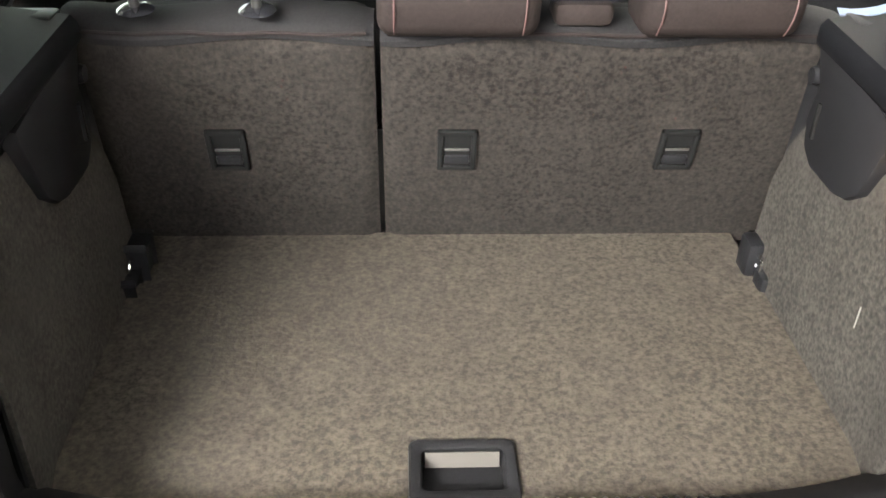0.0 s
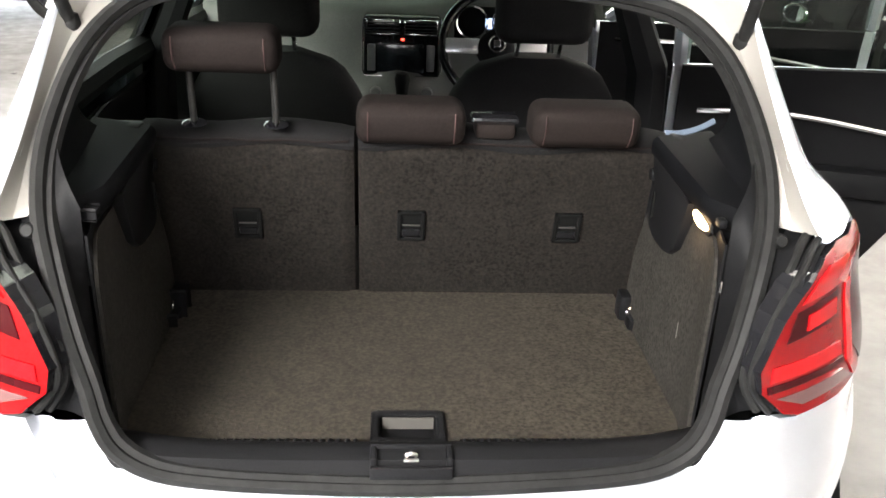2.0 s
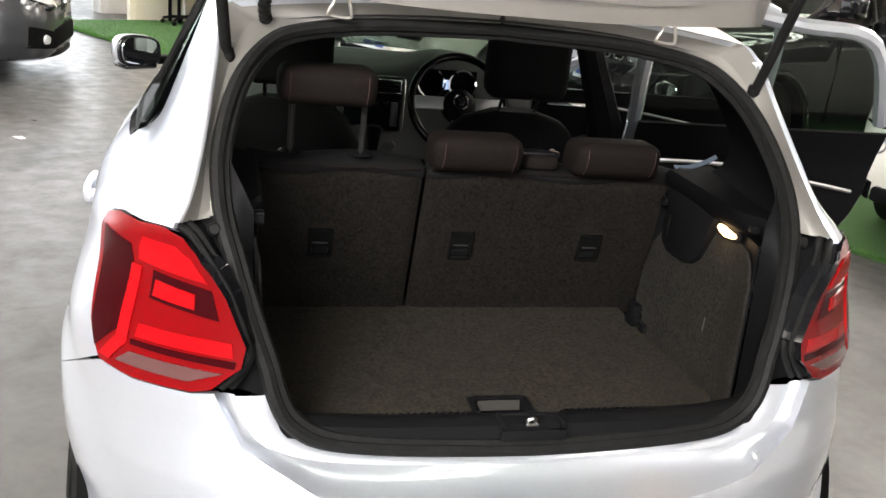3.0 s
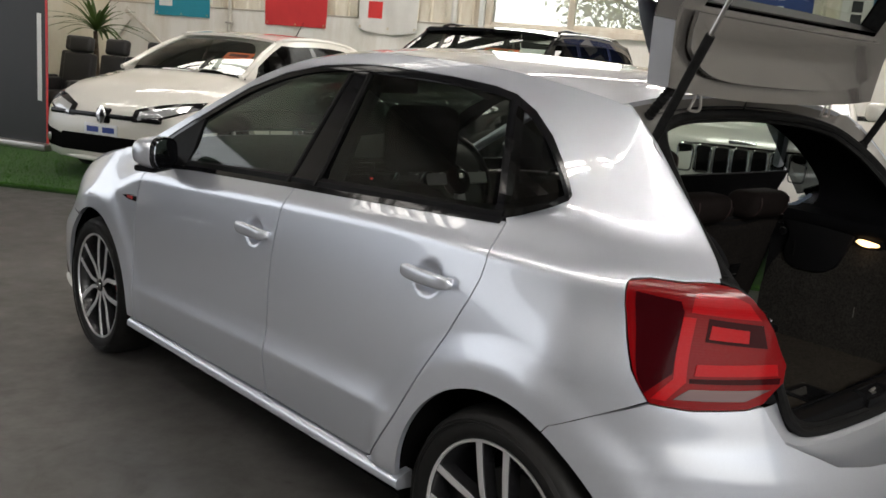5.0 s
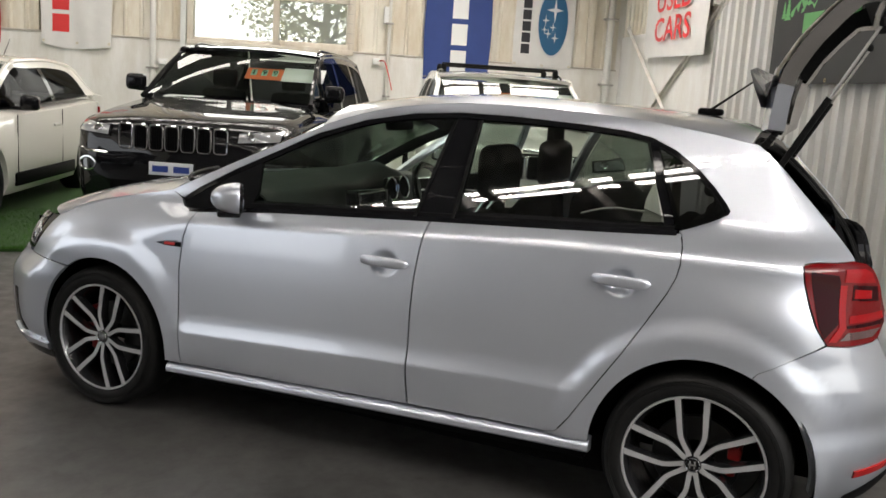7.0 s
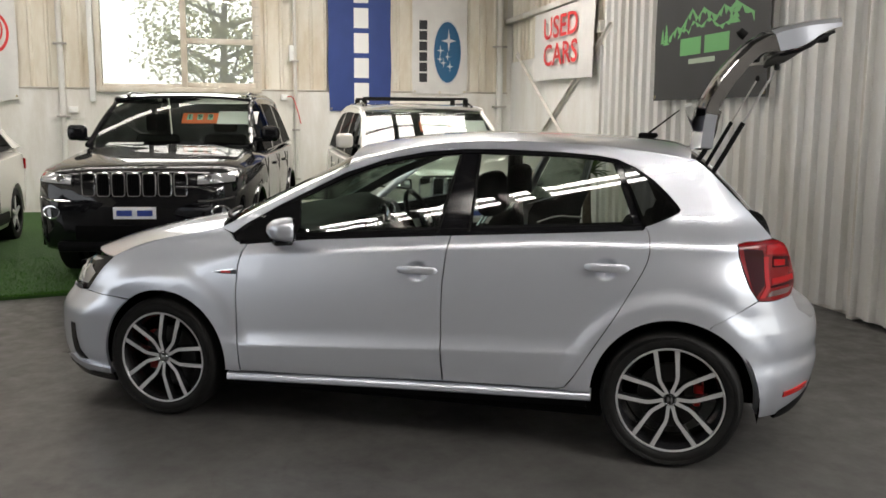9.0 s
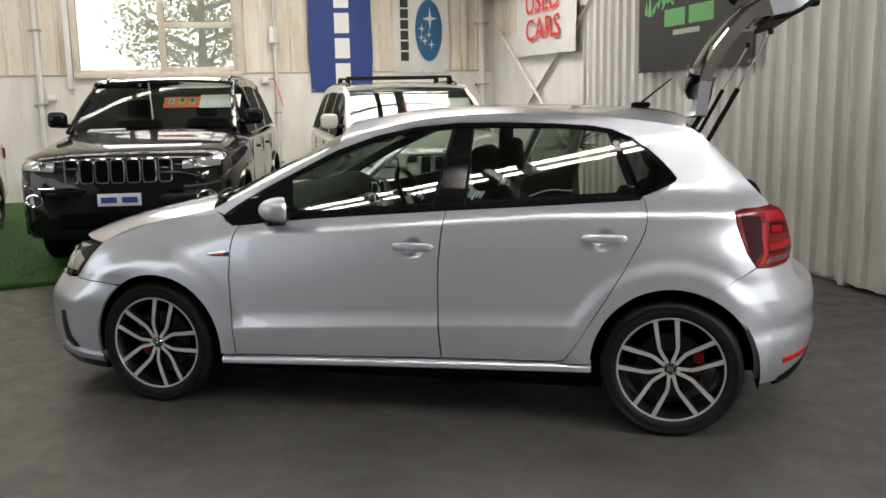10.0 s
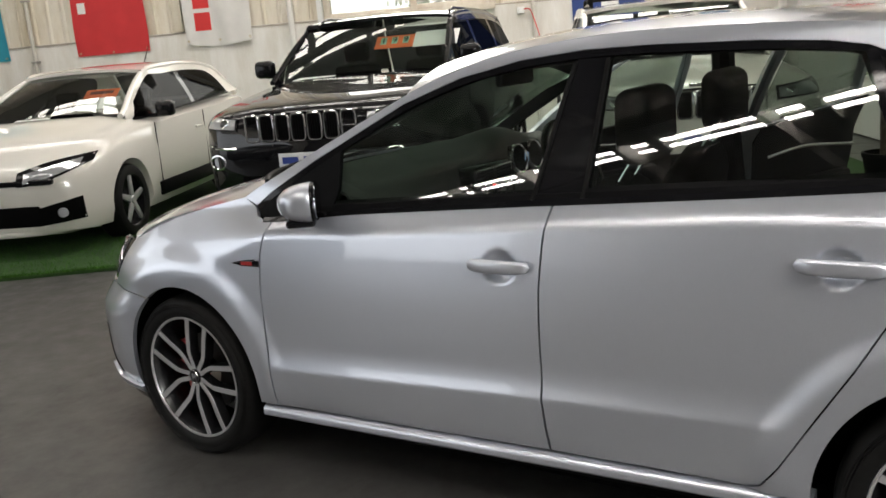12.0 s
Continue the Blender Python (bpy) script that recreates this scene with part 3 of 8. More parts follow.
def flank(side, doors):
    if doors:
        panel("front_door_skin", [(1.990, .903), (2.012, .86), (2.030, .795), (2.042, .66), (2.040, .54), (2.034, .40), (2.026, .276), (1.55, .289), (1.012, .309), (1.020, .40), (1.022, .495), (1.022, .63), (1.018, .761), (1.006, .88), (.990, .978), (1.057, .974), (1.66, .934)], SILVER, car, side, step=.012, fine=.010)
        panel("rear_door_skin", [(.984, .980), (1.000, .88), (1.012, .761), (1.016, .63), (1.016, .495), (1.012, .40), (1.005, .309), (.70, .316), (.49, .319), (.455, .33), (.41, .39), (.33, .522), (.252, .647), (.185, .765), (.139, .85), (.118, .90), (.110, .944), (.113, .99), (.127, 1.031), (.5, 1.009)], SILVER, car, side, step=.012, fine=.010)
    panel("front_fender", [(1.996, .901), (2.018, .86), (2.036, .795), (2.048, .66), (2.046, .54), (2.040, .40), (2.032, .272), (2.112, .272)] + wheel_arch(2.452, 184, 57) + [(2.70, .602), (2.80, .604), (2.90, .608), tail(2.94, .613), tail(2.89, .67), tail(2.83, .74), tail(2.775, .79), (2.66, .845), (2.55, .880), (2.3, .933), (2.16, .962), (2.099, .934), (2.078, .909), (2.045, .899)], SILVER, car, side, step=.02)
    panel("rear_quarter_panel", [(.134, 1.038)] + DLO_TOP[::-1] + ROOF_JOIN + [tail(*p) for p in TAIL_EDGE] + [tail(-.372, .996), tail(-0.337, 0.992), tail(-0.280, 0.991), tail(-0.248, 0.984), tail(-0.245, 0.975), tail(-0.253, 0.930), tail(-0.272, 0.870), tail(-0.300, 0.803), tail(-0.337, 0.7475), tail(-.25, .697), tail(-.16, .648)] + wheel_arch(-.004, 114, 2) + [(.45, .312), (.486, .312), (.4515, .3275), (.4065, .388), (.3265, .520), (.2485, .645), (.1815, .763), (.1355, .8485), (.1145, .899), (.1065, .944), (.1095, .99), (.1225, 1.0295)], SILVER, car, side, step=.02)
    rows = []
    bm = bmesh.new()
    for k in range(41):
        y = 2.106 - 1.768 * k / 40
        z = curve([(.34, .315), (.5, .312), (1.0, .301), (1.5, .286), (2.11, .264)], y)
        x = .798 + .006 * math.sin(math.pi * k / 40)
        rows.append([bm.verts.new((side * (x + dx), y, z + dz)) for dx, dz in ((-.030, .004), (-.004, .000), (.012, -.006), (.021, -.014), (.023, -.022), (.022, -.036), (.016, -.042), (-.03, -.046))])
    for r0, r1 in zip(rows, rows[1:]):
        for k in range(7):
            bm.faces.new((r0[k], r0[k + 1], r1[k + 1], r1[k]))
    bm.faces.new(rows[0])
    bm.faces.new(rows[-1][::-1])
    bmesh.ops.recalc_face_normals(bm, faces=bm.faces)
    part("sill", bm, SILVER, car)
    panel("sill_lower_trim", [(2.10, .17), (2.105, .220), (1.6, .238), (1.0, .255), (.350, .268), (.36, .20)], PLASTIC, car, side, out=-.030)
    c = FRONT_Y + FRONT_S
    panel("front_bumper", wheel_arch(2.452, 55, -22) + [tail(2.80, .165), (3.2, .165), (c, .165), (c, .60), (3.35, .60), tail(3.02, .600), tail(2.94, .609), (2.90, .604), (2.80, .600), (2.70, .598)], SILVER, car, side)
    panel("bumper_winglet", [tail(2.775, .196), tail(2.772, .226), tail(2.90, .230), tail(2.99, .240), tail(3.05, .262), tail(3.10, .250), tail(3.05, .215), tail(2.95, .200)], SILVER, car, side, out=.016)
    panel("bumper_slot", [tail(2.93, .250), tail(2.985, .30), tail(3.01, .36), tail(3.02, .43), tail(3.06, .43), tail(3.06, .34), tail(3.045, .275), tail(3.0, .243)], GLOSS_BLACK, car, side, out=.003)
    panel("bumper_lip", [tail(2.77, .150), tail(2.77, .194), tail(2.95, .197), (3.2, .20), (c, .20), (c, .15)], GLOSS_BLACK, car, side, out=.012)
    panel("headlight", [tail(2.94, .617), (FRONT_Y + .80, .612), (FRONT_Y + .95, .63), (FRONT_Y + .93, .70), (FRONT_Y + .70, .755), tail(2.96, .782), tail(2.78, .788), tail(2.835, .74), tail(2.895, .67)], GLOSS_BLACK, car, side, out=-.004, label="clear headlight with dark inside")
    panel("headlight_reflector", [tail(2.955, .640), (FRONT_Y + .80, .632), (FRONT_Y + .83, .66), (FRONT_Y + .72, .715), tail(2.975, .735), tail(2.90, .70)], LAMP_GLASS, car, side, out=-.001, thick=.003)
    panel("headlight_reflector", [tail(2.93, .755), tail(2.99, .758), (FRONT_Y + .66, .745), (FRONT_Y + .64, .756), tail(2.97, .772), tail(2.86, .772)], LAMP_GLASS, car, side, out=-.001, thick=.003)
    panel("grille", [(FRONT_Y + .97, .63), (c, .63), (c, .70), (FRONT_Y + .96, .70)], GLOSS_BLACK, car, side)
    rc = REAR_Y - REAR_S
    panel("rear_bumper", wheel_arch(-.004, 114.6, 186) + [(-.40, .225), (-.6, .205), (rc, .205)] + BUMPER_TOP[::-1] + [tail(-0.470, 0.742), tail(-0.404, 0.736), tail(-0.341, 0.742), tail(-.25, .6945), tail(-.161, .6462)], SILVER, car, side, step=.02)
    panel("rear_valance", [(-.50, .192), (-.50, .232), (-.6, .262), (-.78, .29), (rc, .30), (rc, .192)], PLASTIC, car, side, out=.003)
    panel("reflector", [(s_of(-.472, .32), .308), (s_of(-.472, .33), .332), (s_of(-.585, .33), .338), (s_of(-.585, .33), .314)], material("red reflector", (0.35, 0.01, 0.01), 0.2), car, side, out=.006, rim=True)


for side in (-1, 1):
    flank(side, side < 0)

ROOF_MID = [(-.04, 1.366), (.02, 1.388), (.17, 1.409), (.3, 1.4165), (.58, 1.4305), (.93, 1.434), (1.17, 1.419), (1.33, 1.400), (1.5, 1.372), (1.62, 1.346)]


def join(y):
    z = curve(sorted(ROOF_JOIN), y)
    p = body_point(y, z)
    return p


def roof_point(u, v):
    y = -.04 + 1.58 * v
    p, k = join(y), 2 * u - 1
    zc = curve(ROOF_MID, y)
    return Vector((-p.x * k, y + .07 * v * (1 - k * k), p.z + (zc - p.z) * (1 - abs(k) ** 2.3)))


part("roof", sheet(bmesh.new(), roof_point, 28, 24, .012, flip=False), SILVER, car)


def screen_point(u, v):
    y = 1.54 + .57 * v
    p, k = join(y), 2 * u - 1
    yc, zc = 1.61 + .70 * v, 1.347 - .335 * v - .03 * v * (1 - v)
    return Vector((-p.x * k * .985, y + (yc - y) * (1 - k * k), p.z + (zc - p.z) * (1 - k * k) - .004))


part("windscreen", sheet(bmesh.new(), screen_point, 20, 12, .004), GLASS, car)


def hood_point(u, v):
    k = 2 * u - 1
    y = 2.15 + .63 * v
    z = curve([(2.15, .962), (2.3, .933), (2.55, .880), (2.66, .845), (2.78, .79)], y)
    p = body_point(s_of(y, z), z)
    yc, zc = 2.33 + .86 * v, .985 - .10 * v - .105 * v * v
    bulge = 1 - abs(k) ** 2.4
    return Vector((-p.x * k, y + (yc - y) * bulge, p.z + (zc - p.z) * bulge))


part("bonnet", sheet(bmesh.new(), hood_point, 24, 14, .012), SILVER, car)
bm = bmesh.new()
sheet(bm, lambda u, v: Vector(((2 * u - 1) * .68, 2.10 + .20 * v + .12 * (1 - (2 * u - 1) ** 2), .955 - .02 * v + .02 * (1 - (2 * u - 1) ** 2))), 12, 3, .01)
part("cowl", bm, PLASTIC, car)
part("wiper_arm", tube(bmesh.new(), spline([(-.63, 2.140, .998), (-.56, 2.205, 1.003), (-.44, 2.262, 1.008), (-.25, 2.305, 1.014)], 4), .011, 8), RUBBER, car)

# ---------------------------------------------------------------- silver hatchback: glass, trim, lamps, wheels
def strip_panel(name, line, width, mat, side, out, label=""):
    """A thin band along a line in (s, z), width below it."""
    P = [Vector((a, b)) for a, b in line]
    low = []
    for i, p in enumerate(P):
        d = (P[min(i + 1, len(P) - 1)] - P[max(i - 1, 0)]).normalized()
        low.append(p + Vector((d.y, -d.x)) * width)
    return panel(name, [tuple(p) for p in P] + [tuple(p) for p in reversed(low)], mat, car, side, out=out, label=label, thick=.01)


def side_glass(side, doors):
    top = [p for p in DLO_TOP if p[0] > -.5]
    ring = strip_panel("window_frame", spline(top, 3), -.020, GLOSS_BLACK, side, -.003)
    if not doors:
        panes = [("quarter_window", [(.145, 1.046), (.10, 1.057), (.035, 1.085), (.004, 1.110), (.016, 1.135), (.055, 1.175), (.115, 1.228), (.195, 1.280), (.25, 1.302)], GLASS_DEEP)]
    else:
        strip_panel("belt_moulding", [(2.04, .905), (1.99, .908), (1.66, .941), (1.057, .982), (.5, 1.016), (.140, 1.038)], -.014, GLOSS_BLACK, side, .002)
        panel("pillar_cover", [(1.049, .98), (.908, .988), (.901, 1.336), (.986, 1.336)], GLOSS_BLACK, car, side, out=-.005)
        panel("corner_cover", [(2.088, .938), (2.070, .914), (2.040, .904), (1.99, .908), (1.76, .938), (1.745, 1.00), (1.765, 1.115), (1.87, 1.066), (2.03, .985)], PLASTIC, car, side, out=-.004)
        panel("window_divider", [(.300, 1.327), (.258, 1.322), (.128, 1.040), (.178, 1.037)], GLOSS_BLACK, car, side, out=-.002)
        strip_panel("pillar_seal", [(1.060, .985), (1.040, 1.10), (.996, 1.328)], -.010, RUBBER, side, .001)
        strip_panel("pillar_seal", [(.905, .992), (.898, 1.15), (.893, 1.333)], .010, RUBBER, side, .001)
        panes = [("front_window", [(1.765, .945), (1.05, .986), (.990, 1.338), (1.165, 1.328), (1.35, 1.292), (1.54, 1.226), (1.70, 1.148), (1.77, 1.11), (1.748, 1.0)], GLASS_SIDE),
                 ("rear_window", [(.905, .994), (.185, 1.038), (.280, 1.316), (.5, 1.337), (.78, 1.346), (.895, 1.345)], GLASS_DARK),
                 ("quarter_window", [(.145, 1.046), (.10, 1.057), (.035, 1.085), (.004, 1.110), (.016, 1.135), (.055, 1.175), (.115, 1.228), (.195, 1.280), (.25, 1.302)], GLASS_DEEP)]
    for n, o, g in panes:
        panel(n, o, g, car, side, out=-.012, rim=False, step=.08, glazed=True)


side_glass(-1, True)
side_glass(1, False)

# tail lights: red lens in bands, dark outer part, clear strip at the foot
RED = material("deep red lens", (0.12, 0.001, 0.002), 0.2, 0.0, Coat_Weight=0.15, Coat_Roughness=0.02, Specular_IOR_Level=0.2)
RED_BRIGHT = material("bright red lens", (0.26, 0.002, 0.004), 0.2, 0.0, Coat_Weight=0.15, Coat_Roughness=0.02, Specular_IOR_Level=0.2)
RED_DARK = material("smoked red lens", (0.022, 0.001, 0.002), 0.10, 0.0, Coat_Weight=0.08, Coat_Roughness=0.02, Specular_IOR_Level=0.1)
for lens in (RED, RED_BRIGHT):
    ribs = node(lens, "ShaderNodeTexWave", Scale=58.0, Distortion=0.0)
    ribs.bands_direction = "Z"
    link(lens, coords(lens), ribs.inputs["Vector"])
    bump(lens, ribs.outputs["Fac"], 0.12, 0.0008)
LENS_CLEAR = material("clear lamp strip", (0.07, 0.03, 0.03), 0.15, 0.0, Coat_Weight=1.0)


def tail_light(side):
    lamp = panel("tail_light", [tail(*q) for q in LAMP_OUT + LAMP_IN + LAMP_TOP], RED, car, side, thick=.05, out=.004, step=.03, label="red tail light with dark outer part", rim_mat=GLOSS_BLACK)
    bits = [("lens_dark", [(-0.269, 0.962), (-0.274, 0.930), (-0.290, 0.870), (-0.310, 0.800), (-0.329, 0.765), (-0.363, 0.810), (-0.354, 0.935), (-0.347, 0.955)], RED_DARK, .0055),
            ("lens_band", [(-0.354, 0.925), (-0.366, 0.800), (-0.341, 0.757), (-0.363, 0.755), (-0.385, 0.795), (-0.373, 0.925)], RED_BRIGHT, .0065),
            ("lens_band", [(-0.365, 0.972), (-0.365, 0.935), (-0.457, 0.928), (-0.440, 0.962), (-0.417, 0.974)], RED_BRIGHT, .006),
            ("lens_dark", [(-0.391, 0.926), (-0.393, 0.878), (-0.470, 0.870), (-0.460, 0.918)], RED_DARK, .0055),
            ("lens_band", [(-0.397, 0.912), (-0.397, 0.884), (-0.447, 0.880), (-0.445, 0.906)], RED_BRIGHT, .007),
            ("lens_band", [(-0.392, 0.832), (-0.393, 0.809), (-0.490, 0.814), (-0.485, 0.838)], RED_BRIGHT, .006),
            ("lens_dark", [(-0.388, 0.803), (-0.390, 0.794), (-0.494, 0.797), (-0.493, 0.809)], RED_DARK, .006),
            ("reverse_strip", [(-0.392, 0.782), (-0.373, 0.759), (-0.464, 0.762), (-0.488, 0.786)], LENS_CLEAR, .006)]
    for n, o, mt, out in bits:
        p = panel(n, [tail(*q) for q in o], mt, car, side, out=out, thick=.004, step=.05)
        p.parent = lamp


for side in (-1, 1):
    tail_light(side)

# ring between the outer skin and the boot opening
OPENING = [(0, -.500, .632), (.15, -.4995, .637), (.282, -.498, .645), (.375, -.495, .660), (.43, -.488, .692), (.455, -.478, .735), (.470, -.462, .785), (.495, -.435, .85), (.525, -.390, .94), (.548, -.335, 1.015), (.552, -.26, 1.10), (.523, -.165, 1.20), (.470, -.095, 1.263), (.40, -.062, 1.290), (.25, -.042, 1.308), (0, -.032, 1.316)]


def opening(side, inset=0.0, back=0.0):
    pts = []
    for x, y, z in OPENING:
        k = 1 - inset / .5
        pts.append((side * x * k, y + back, .97 + (z - .97) * (1 - inset / .34)))
    return pts


def ring_sheet(a, b, steps, bend=0.0):
    """A band between two lines with the same number of points; bend sinks its middle."""
    bm = bmesh.new()
    rows = []
    for i in range(len(a)):
        p, q = Vector(a[i]), Vector(b[i])
        rows.append([bm.verts.new(p.lerp(q, k / steps) + Vector((0, 1, -.3)) * bend * math.sin(math.pi * k / steps)) for k in range(steps + 1)])
    for r0, r1 in zip(rows, rows[1:]):
        for k in range(steps):
            bm.faces.new((r0[k], r0[k + 1], r1[k + 1], r1[k]))
    bmesh.ops.recalc_face_normals(bm, faces=bm.faces)
    return bm


for side in (-1, 1):
    def rim(zz):
        yy = lerp(sorted([(q, p) for p, q in TAIL_EDGE]), zz)
        return body_point(s_of(yy, zz), zz)
    outer = [rim(z) for z in (1.005, 1.04, 1.11, 1.19, 1.25, 1.29, 1.322)] + [roof_point(.5 - .5 * k, 0) for k in (.97, .80, .5, 0)]
    outer = [Vector((-abs(p.x), p.y, p.z - .001)) for p in outer]
    inner = [Vector((-p[0], p[1], p[2])) for p in ((.546, -.342, 1.005), (.550, -.315, 1.04), (.552, -.253, 1.11), (.526, -.175, 1.19), (.500, -.130, 1.232), (.470, -.095, 1.263), (.44, -.078, 1.278), (.41, -.066, 1.288), (.34, -.052, 1.298), (.21, -.040, 1.310), (0, -.032, 1.316))]
    lip, mid = [], []
    for i, (p, q) in enumerate(zip(outer, inner)):
        k = 1 - smoothstep(5, 8, i)
        lip.append(p + Vector((.011 * k, .001 * k, .0)))
        mid.append(lip[-1].lerp(q, .50) + Vector((-.006, .012, -.006)))
    o2, l2, m2, i2 = [spline([(-side * p.x, p.y, p.z) for p in row], 4) for row in (outer, lip, mid, inner)]
    part("pillar_edge", ring_sheet(o2, l2, 3, -.004), SILVER, car)
    part("gutter", ring_sheet(l2, m2, 2, .004), SILVER_SHADE_IN, car)
    part("gutter_flange", ring_sheet(m2, i2, 2, .006), SILVER_SHADE_IN, car)
    # black housing beside the lamp
    lam = [(-0.377, 0.998), (-0.417, 0.990), (-0.442, 0.974), (-0.459, 0.947), (-0.473, 0.910), (-0.494, 0.837), (-0.497, 0.802), (-0.487, 0.757)]
    a = [body_point(*tail(*p)) for p in lam]
    a = [(-side * p.x, p.y + .006, p.z) for p in a]
    b = [(side * x, y, z) for x, y, z in ((.558, -.345, 1.005), (.548, -.352, .985), (.535, -.372, .962), (.520, -.395, .93), (.508, -.415, .89), (.482, -.452, .81), (.470, -.468, .775), (.468, -.478, .735))]
    part("lamp_housing", ring_sheet(spline(a, 3), spline(b, 3), 6, .030), PLASTIC, car)
    for k, r, sink in ((.13, .0065, .005), (.30, .0075, .015)):
        edge = [Vector(p).lerp(Vector(q), k) + Vector((0, sink, 0)) for p, q in zip(a, b)]
        part("housing_ridge", tube(bmesh.new(), spline([tuple(p) for p in edge], 4), r, 8), RUBBER, car)
    # bumper shelf and the silver lip below the opening
    a = [body_point(*p) for p in BUMPER_TOP]
    a = [(-side * p.x, p.y, p.z) for p in a]
    b = [(side * x, y, z) for x, y, z in ((.520, -.470, .738), (.500, -.487, .700), (.472, -.500, .668), (.430, -.510, .648), (.36, -.517, .636), (.25, -.522, .628), (.12, -.525, .624), (0, -.526, .622))]
    c = [(side * x, y, z) for x, y, z in ((.466, -.474, .738), (.455, -.482, .708), (.435, -.490, .680), (.40, -.496, .660), (.34, -.500, .648), (.25, -.502, .640), (.12, -.504, .633), (0, -.505, .630))]
    part("bumper_shelf", ring_sheet(spline(a, 4), spline(b, 4), 4, .012), SILVER, car)
    part("opening_lip", ring_sheet(spline([(x, y - .003, z - .0015) for x, y, z in b], 4), spline(c, 4), 3, -.004), SILVER, car)
    bm = bmesh.new()
    lathe(bm, [(0, .012), (.008, .012), (.011, .008), (.012, 0)], 16, pose(side * .556, -.362, .987, 70, 0, 0))
    part("rubber_buffer", bm, RUBBER, car)

line = [(-x, y, z) for x, y, z in OPENING[::-1]][:-1] + OPENING
bm = tube(bmesh.new(), [(x, y - .004, z) for x, y, z in spline(line, 4)], .013, 8)
tube(bm, [(x * .975, y + .004, .97 + (z - .97) * .965) for x, y, z in spline(line, 4)], .010, 6)
part("door_seal", bm, RUBBER, car, "black rubber seal round the boot opening")

# mirror
def mirror(side):
    line = spline([(-.112, -.036), (-.085, -.058), (.010, -.064), (.066, -.048), (.080, -.004), (.070, .040), (.030, .060), (-.060, .054), (-.105, .028)], 4, True)
    turn = pose(side * .885, 1.770, .985, 0, 0, -side * 36) @ Matrix.Scale(.93, 4)
    m = turn if side > 0 else turn @ MIRROR

    def loft(steps):
        bm = bmesh.new()
        rings = [[bm.verts.new((.0 + k * x - .02 * (1 - k), y, k * z - .004 * (1 - k))) for x, z in line] for y, k in [(.78 * q, k) for q, k in steps]]
        n = len(line)
        for r0, r1 in zip(rings, rings[1:]):
            for i in range(n):
                bm.faces.new((r0[i], r0[(i + 1) % n], r1[(i + 1) % n], r1[i]))
        bm.faces.new(rings[0])
        bm.faces.new(rings[-1])
        bmesh.ops.recalc_face_normals(bm, faces=bm.faces)
        return moved(bm, m)
    mir = part("door_mirror", loft([(-.066, .97), (-.060, 1.0), (-.040, 1.0), (-.010, .955), (.022, .86), (.048, .72), (.068, .52), (.080, .30), (.085, .08)]), SILVER, car)
    part("mirror_bezel", loft([(-.067, .80), (-.078, .86), (-.080, .95), (-.074, .995), (-.062, .99)]), GLOSS_BLACK, mir)
    part("mirror_glass", loft([(-.0815, .83), (-.0785, .85)]), MIRROR_GLASS, mir)
    bm = boxes((-.19, -.03, -.066, -.060, .03, -.030), bevel=.012)
    part("mirror_foot", moved(bm, m), PLASTIC, mir)
    part("mirror_base", moved(boxes((-.10, -.055, -.078, .045, .040, -.052), bevel=.011), m), GLOSS_BLACK, mir)


mirror(-1)


def handle(y, z, side=-1):
    """A pull handle over a round hollow."""
    part("door_handle", handle_bar(y, z, side), SILVER, car)


def handle_bar(y, z, side):
    bm = bmesh.new()
    rows = []
    skin = .5 * (half_width(y - .11, z) + half_width(y + .11, z))
    for k in range(25):
        t = -1 + k / 12
        end = (1 - abs(t) ** 8) ** .5 if abs(t) < 1 else 0
        hz, hx = .0185 * end * (1 - .12 * t * t) + .0004, .010 * end + .0004
        cx = -(skin + .024 - .012 * t ** 4)
        ring = []
        for q in range(16):
            a = 2 * math.pi * q / 16
            c, d = math.cos(a), math.sin(a)
            ring.append(bm.verts.new((cx + hx * math.copysign(abs(c) ** .7, c), y - .004 + .097 * t, z + .003 + hz * math.copysign(abs(d) ** .7, d))))
        rows.append(ring)
    for r0, r1 in zip(rows, rows[1:]):
        for q in range(16):
            bm.faces.new((r0[q], r0[(q + 1) % 16], r1[(q + 1) % 16], r1[q]))
    bm.faces.new(rows[0])
    bm.faces.new(rows[-1][::-1])
    for e in (-.075, .075):
        box(bm, -(skin + .022), y + e - .014, z - .010, -(skin - .012), y + e + .014, z + .014, .004)
    bmesh.ops.recalc_face_normals(bm, faces=bm.faces)
    return bm


handle(1.134, .815)
handle(.288, .867)

# side badge with a chrome arrow and red letters
panel("side_badge", [(2.165, .757), (2.04, .772), (2.04, .751), (2.12, .750)], GLOSS_BLACK, car, -1, out=.003, thick=.003)
panel("badge_edge", [(2.172, .756), (2.12, .768), (2.055, .776), (2.055, .771), (2.12, .763)], CHROME, car, -1, out=.004, thick=.003)
panel("badge_letters", [(2.12, .765), (2.07, .767), (2.07, .755), (2.12, .754)], RED_CALIPER, car, -1, out=.005, thick=.003)

# antenna on the roof
bm = bmesh.new()
box(bm, -.028, .12, 1.405, .028, .215, 1.432, .012, 3)
tube(bm, [(0, .17, 1.425), (0, .02, 1.545)], [.0055, .003], 8)
part("antenna", bm, RUBBER, car, "black whip antenna on the roof")


# wheels: twin-spoke alloys with machined faces
SPOKE_DARK = material("black wheel paint", (0.010, 0.010, 0.011), 0.25)


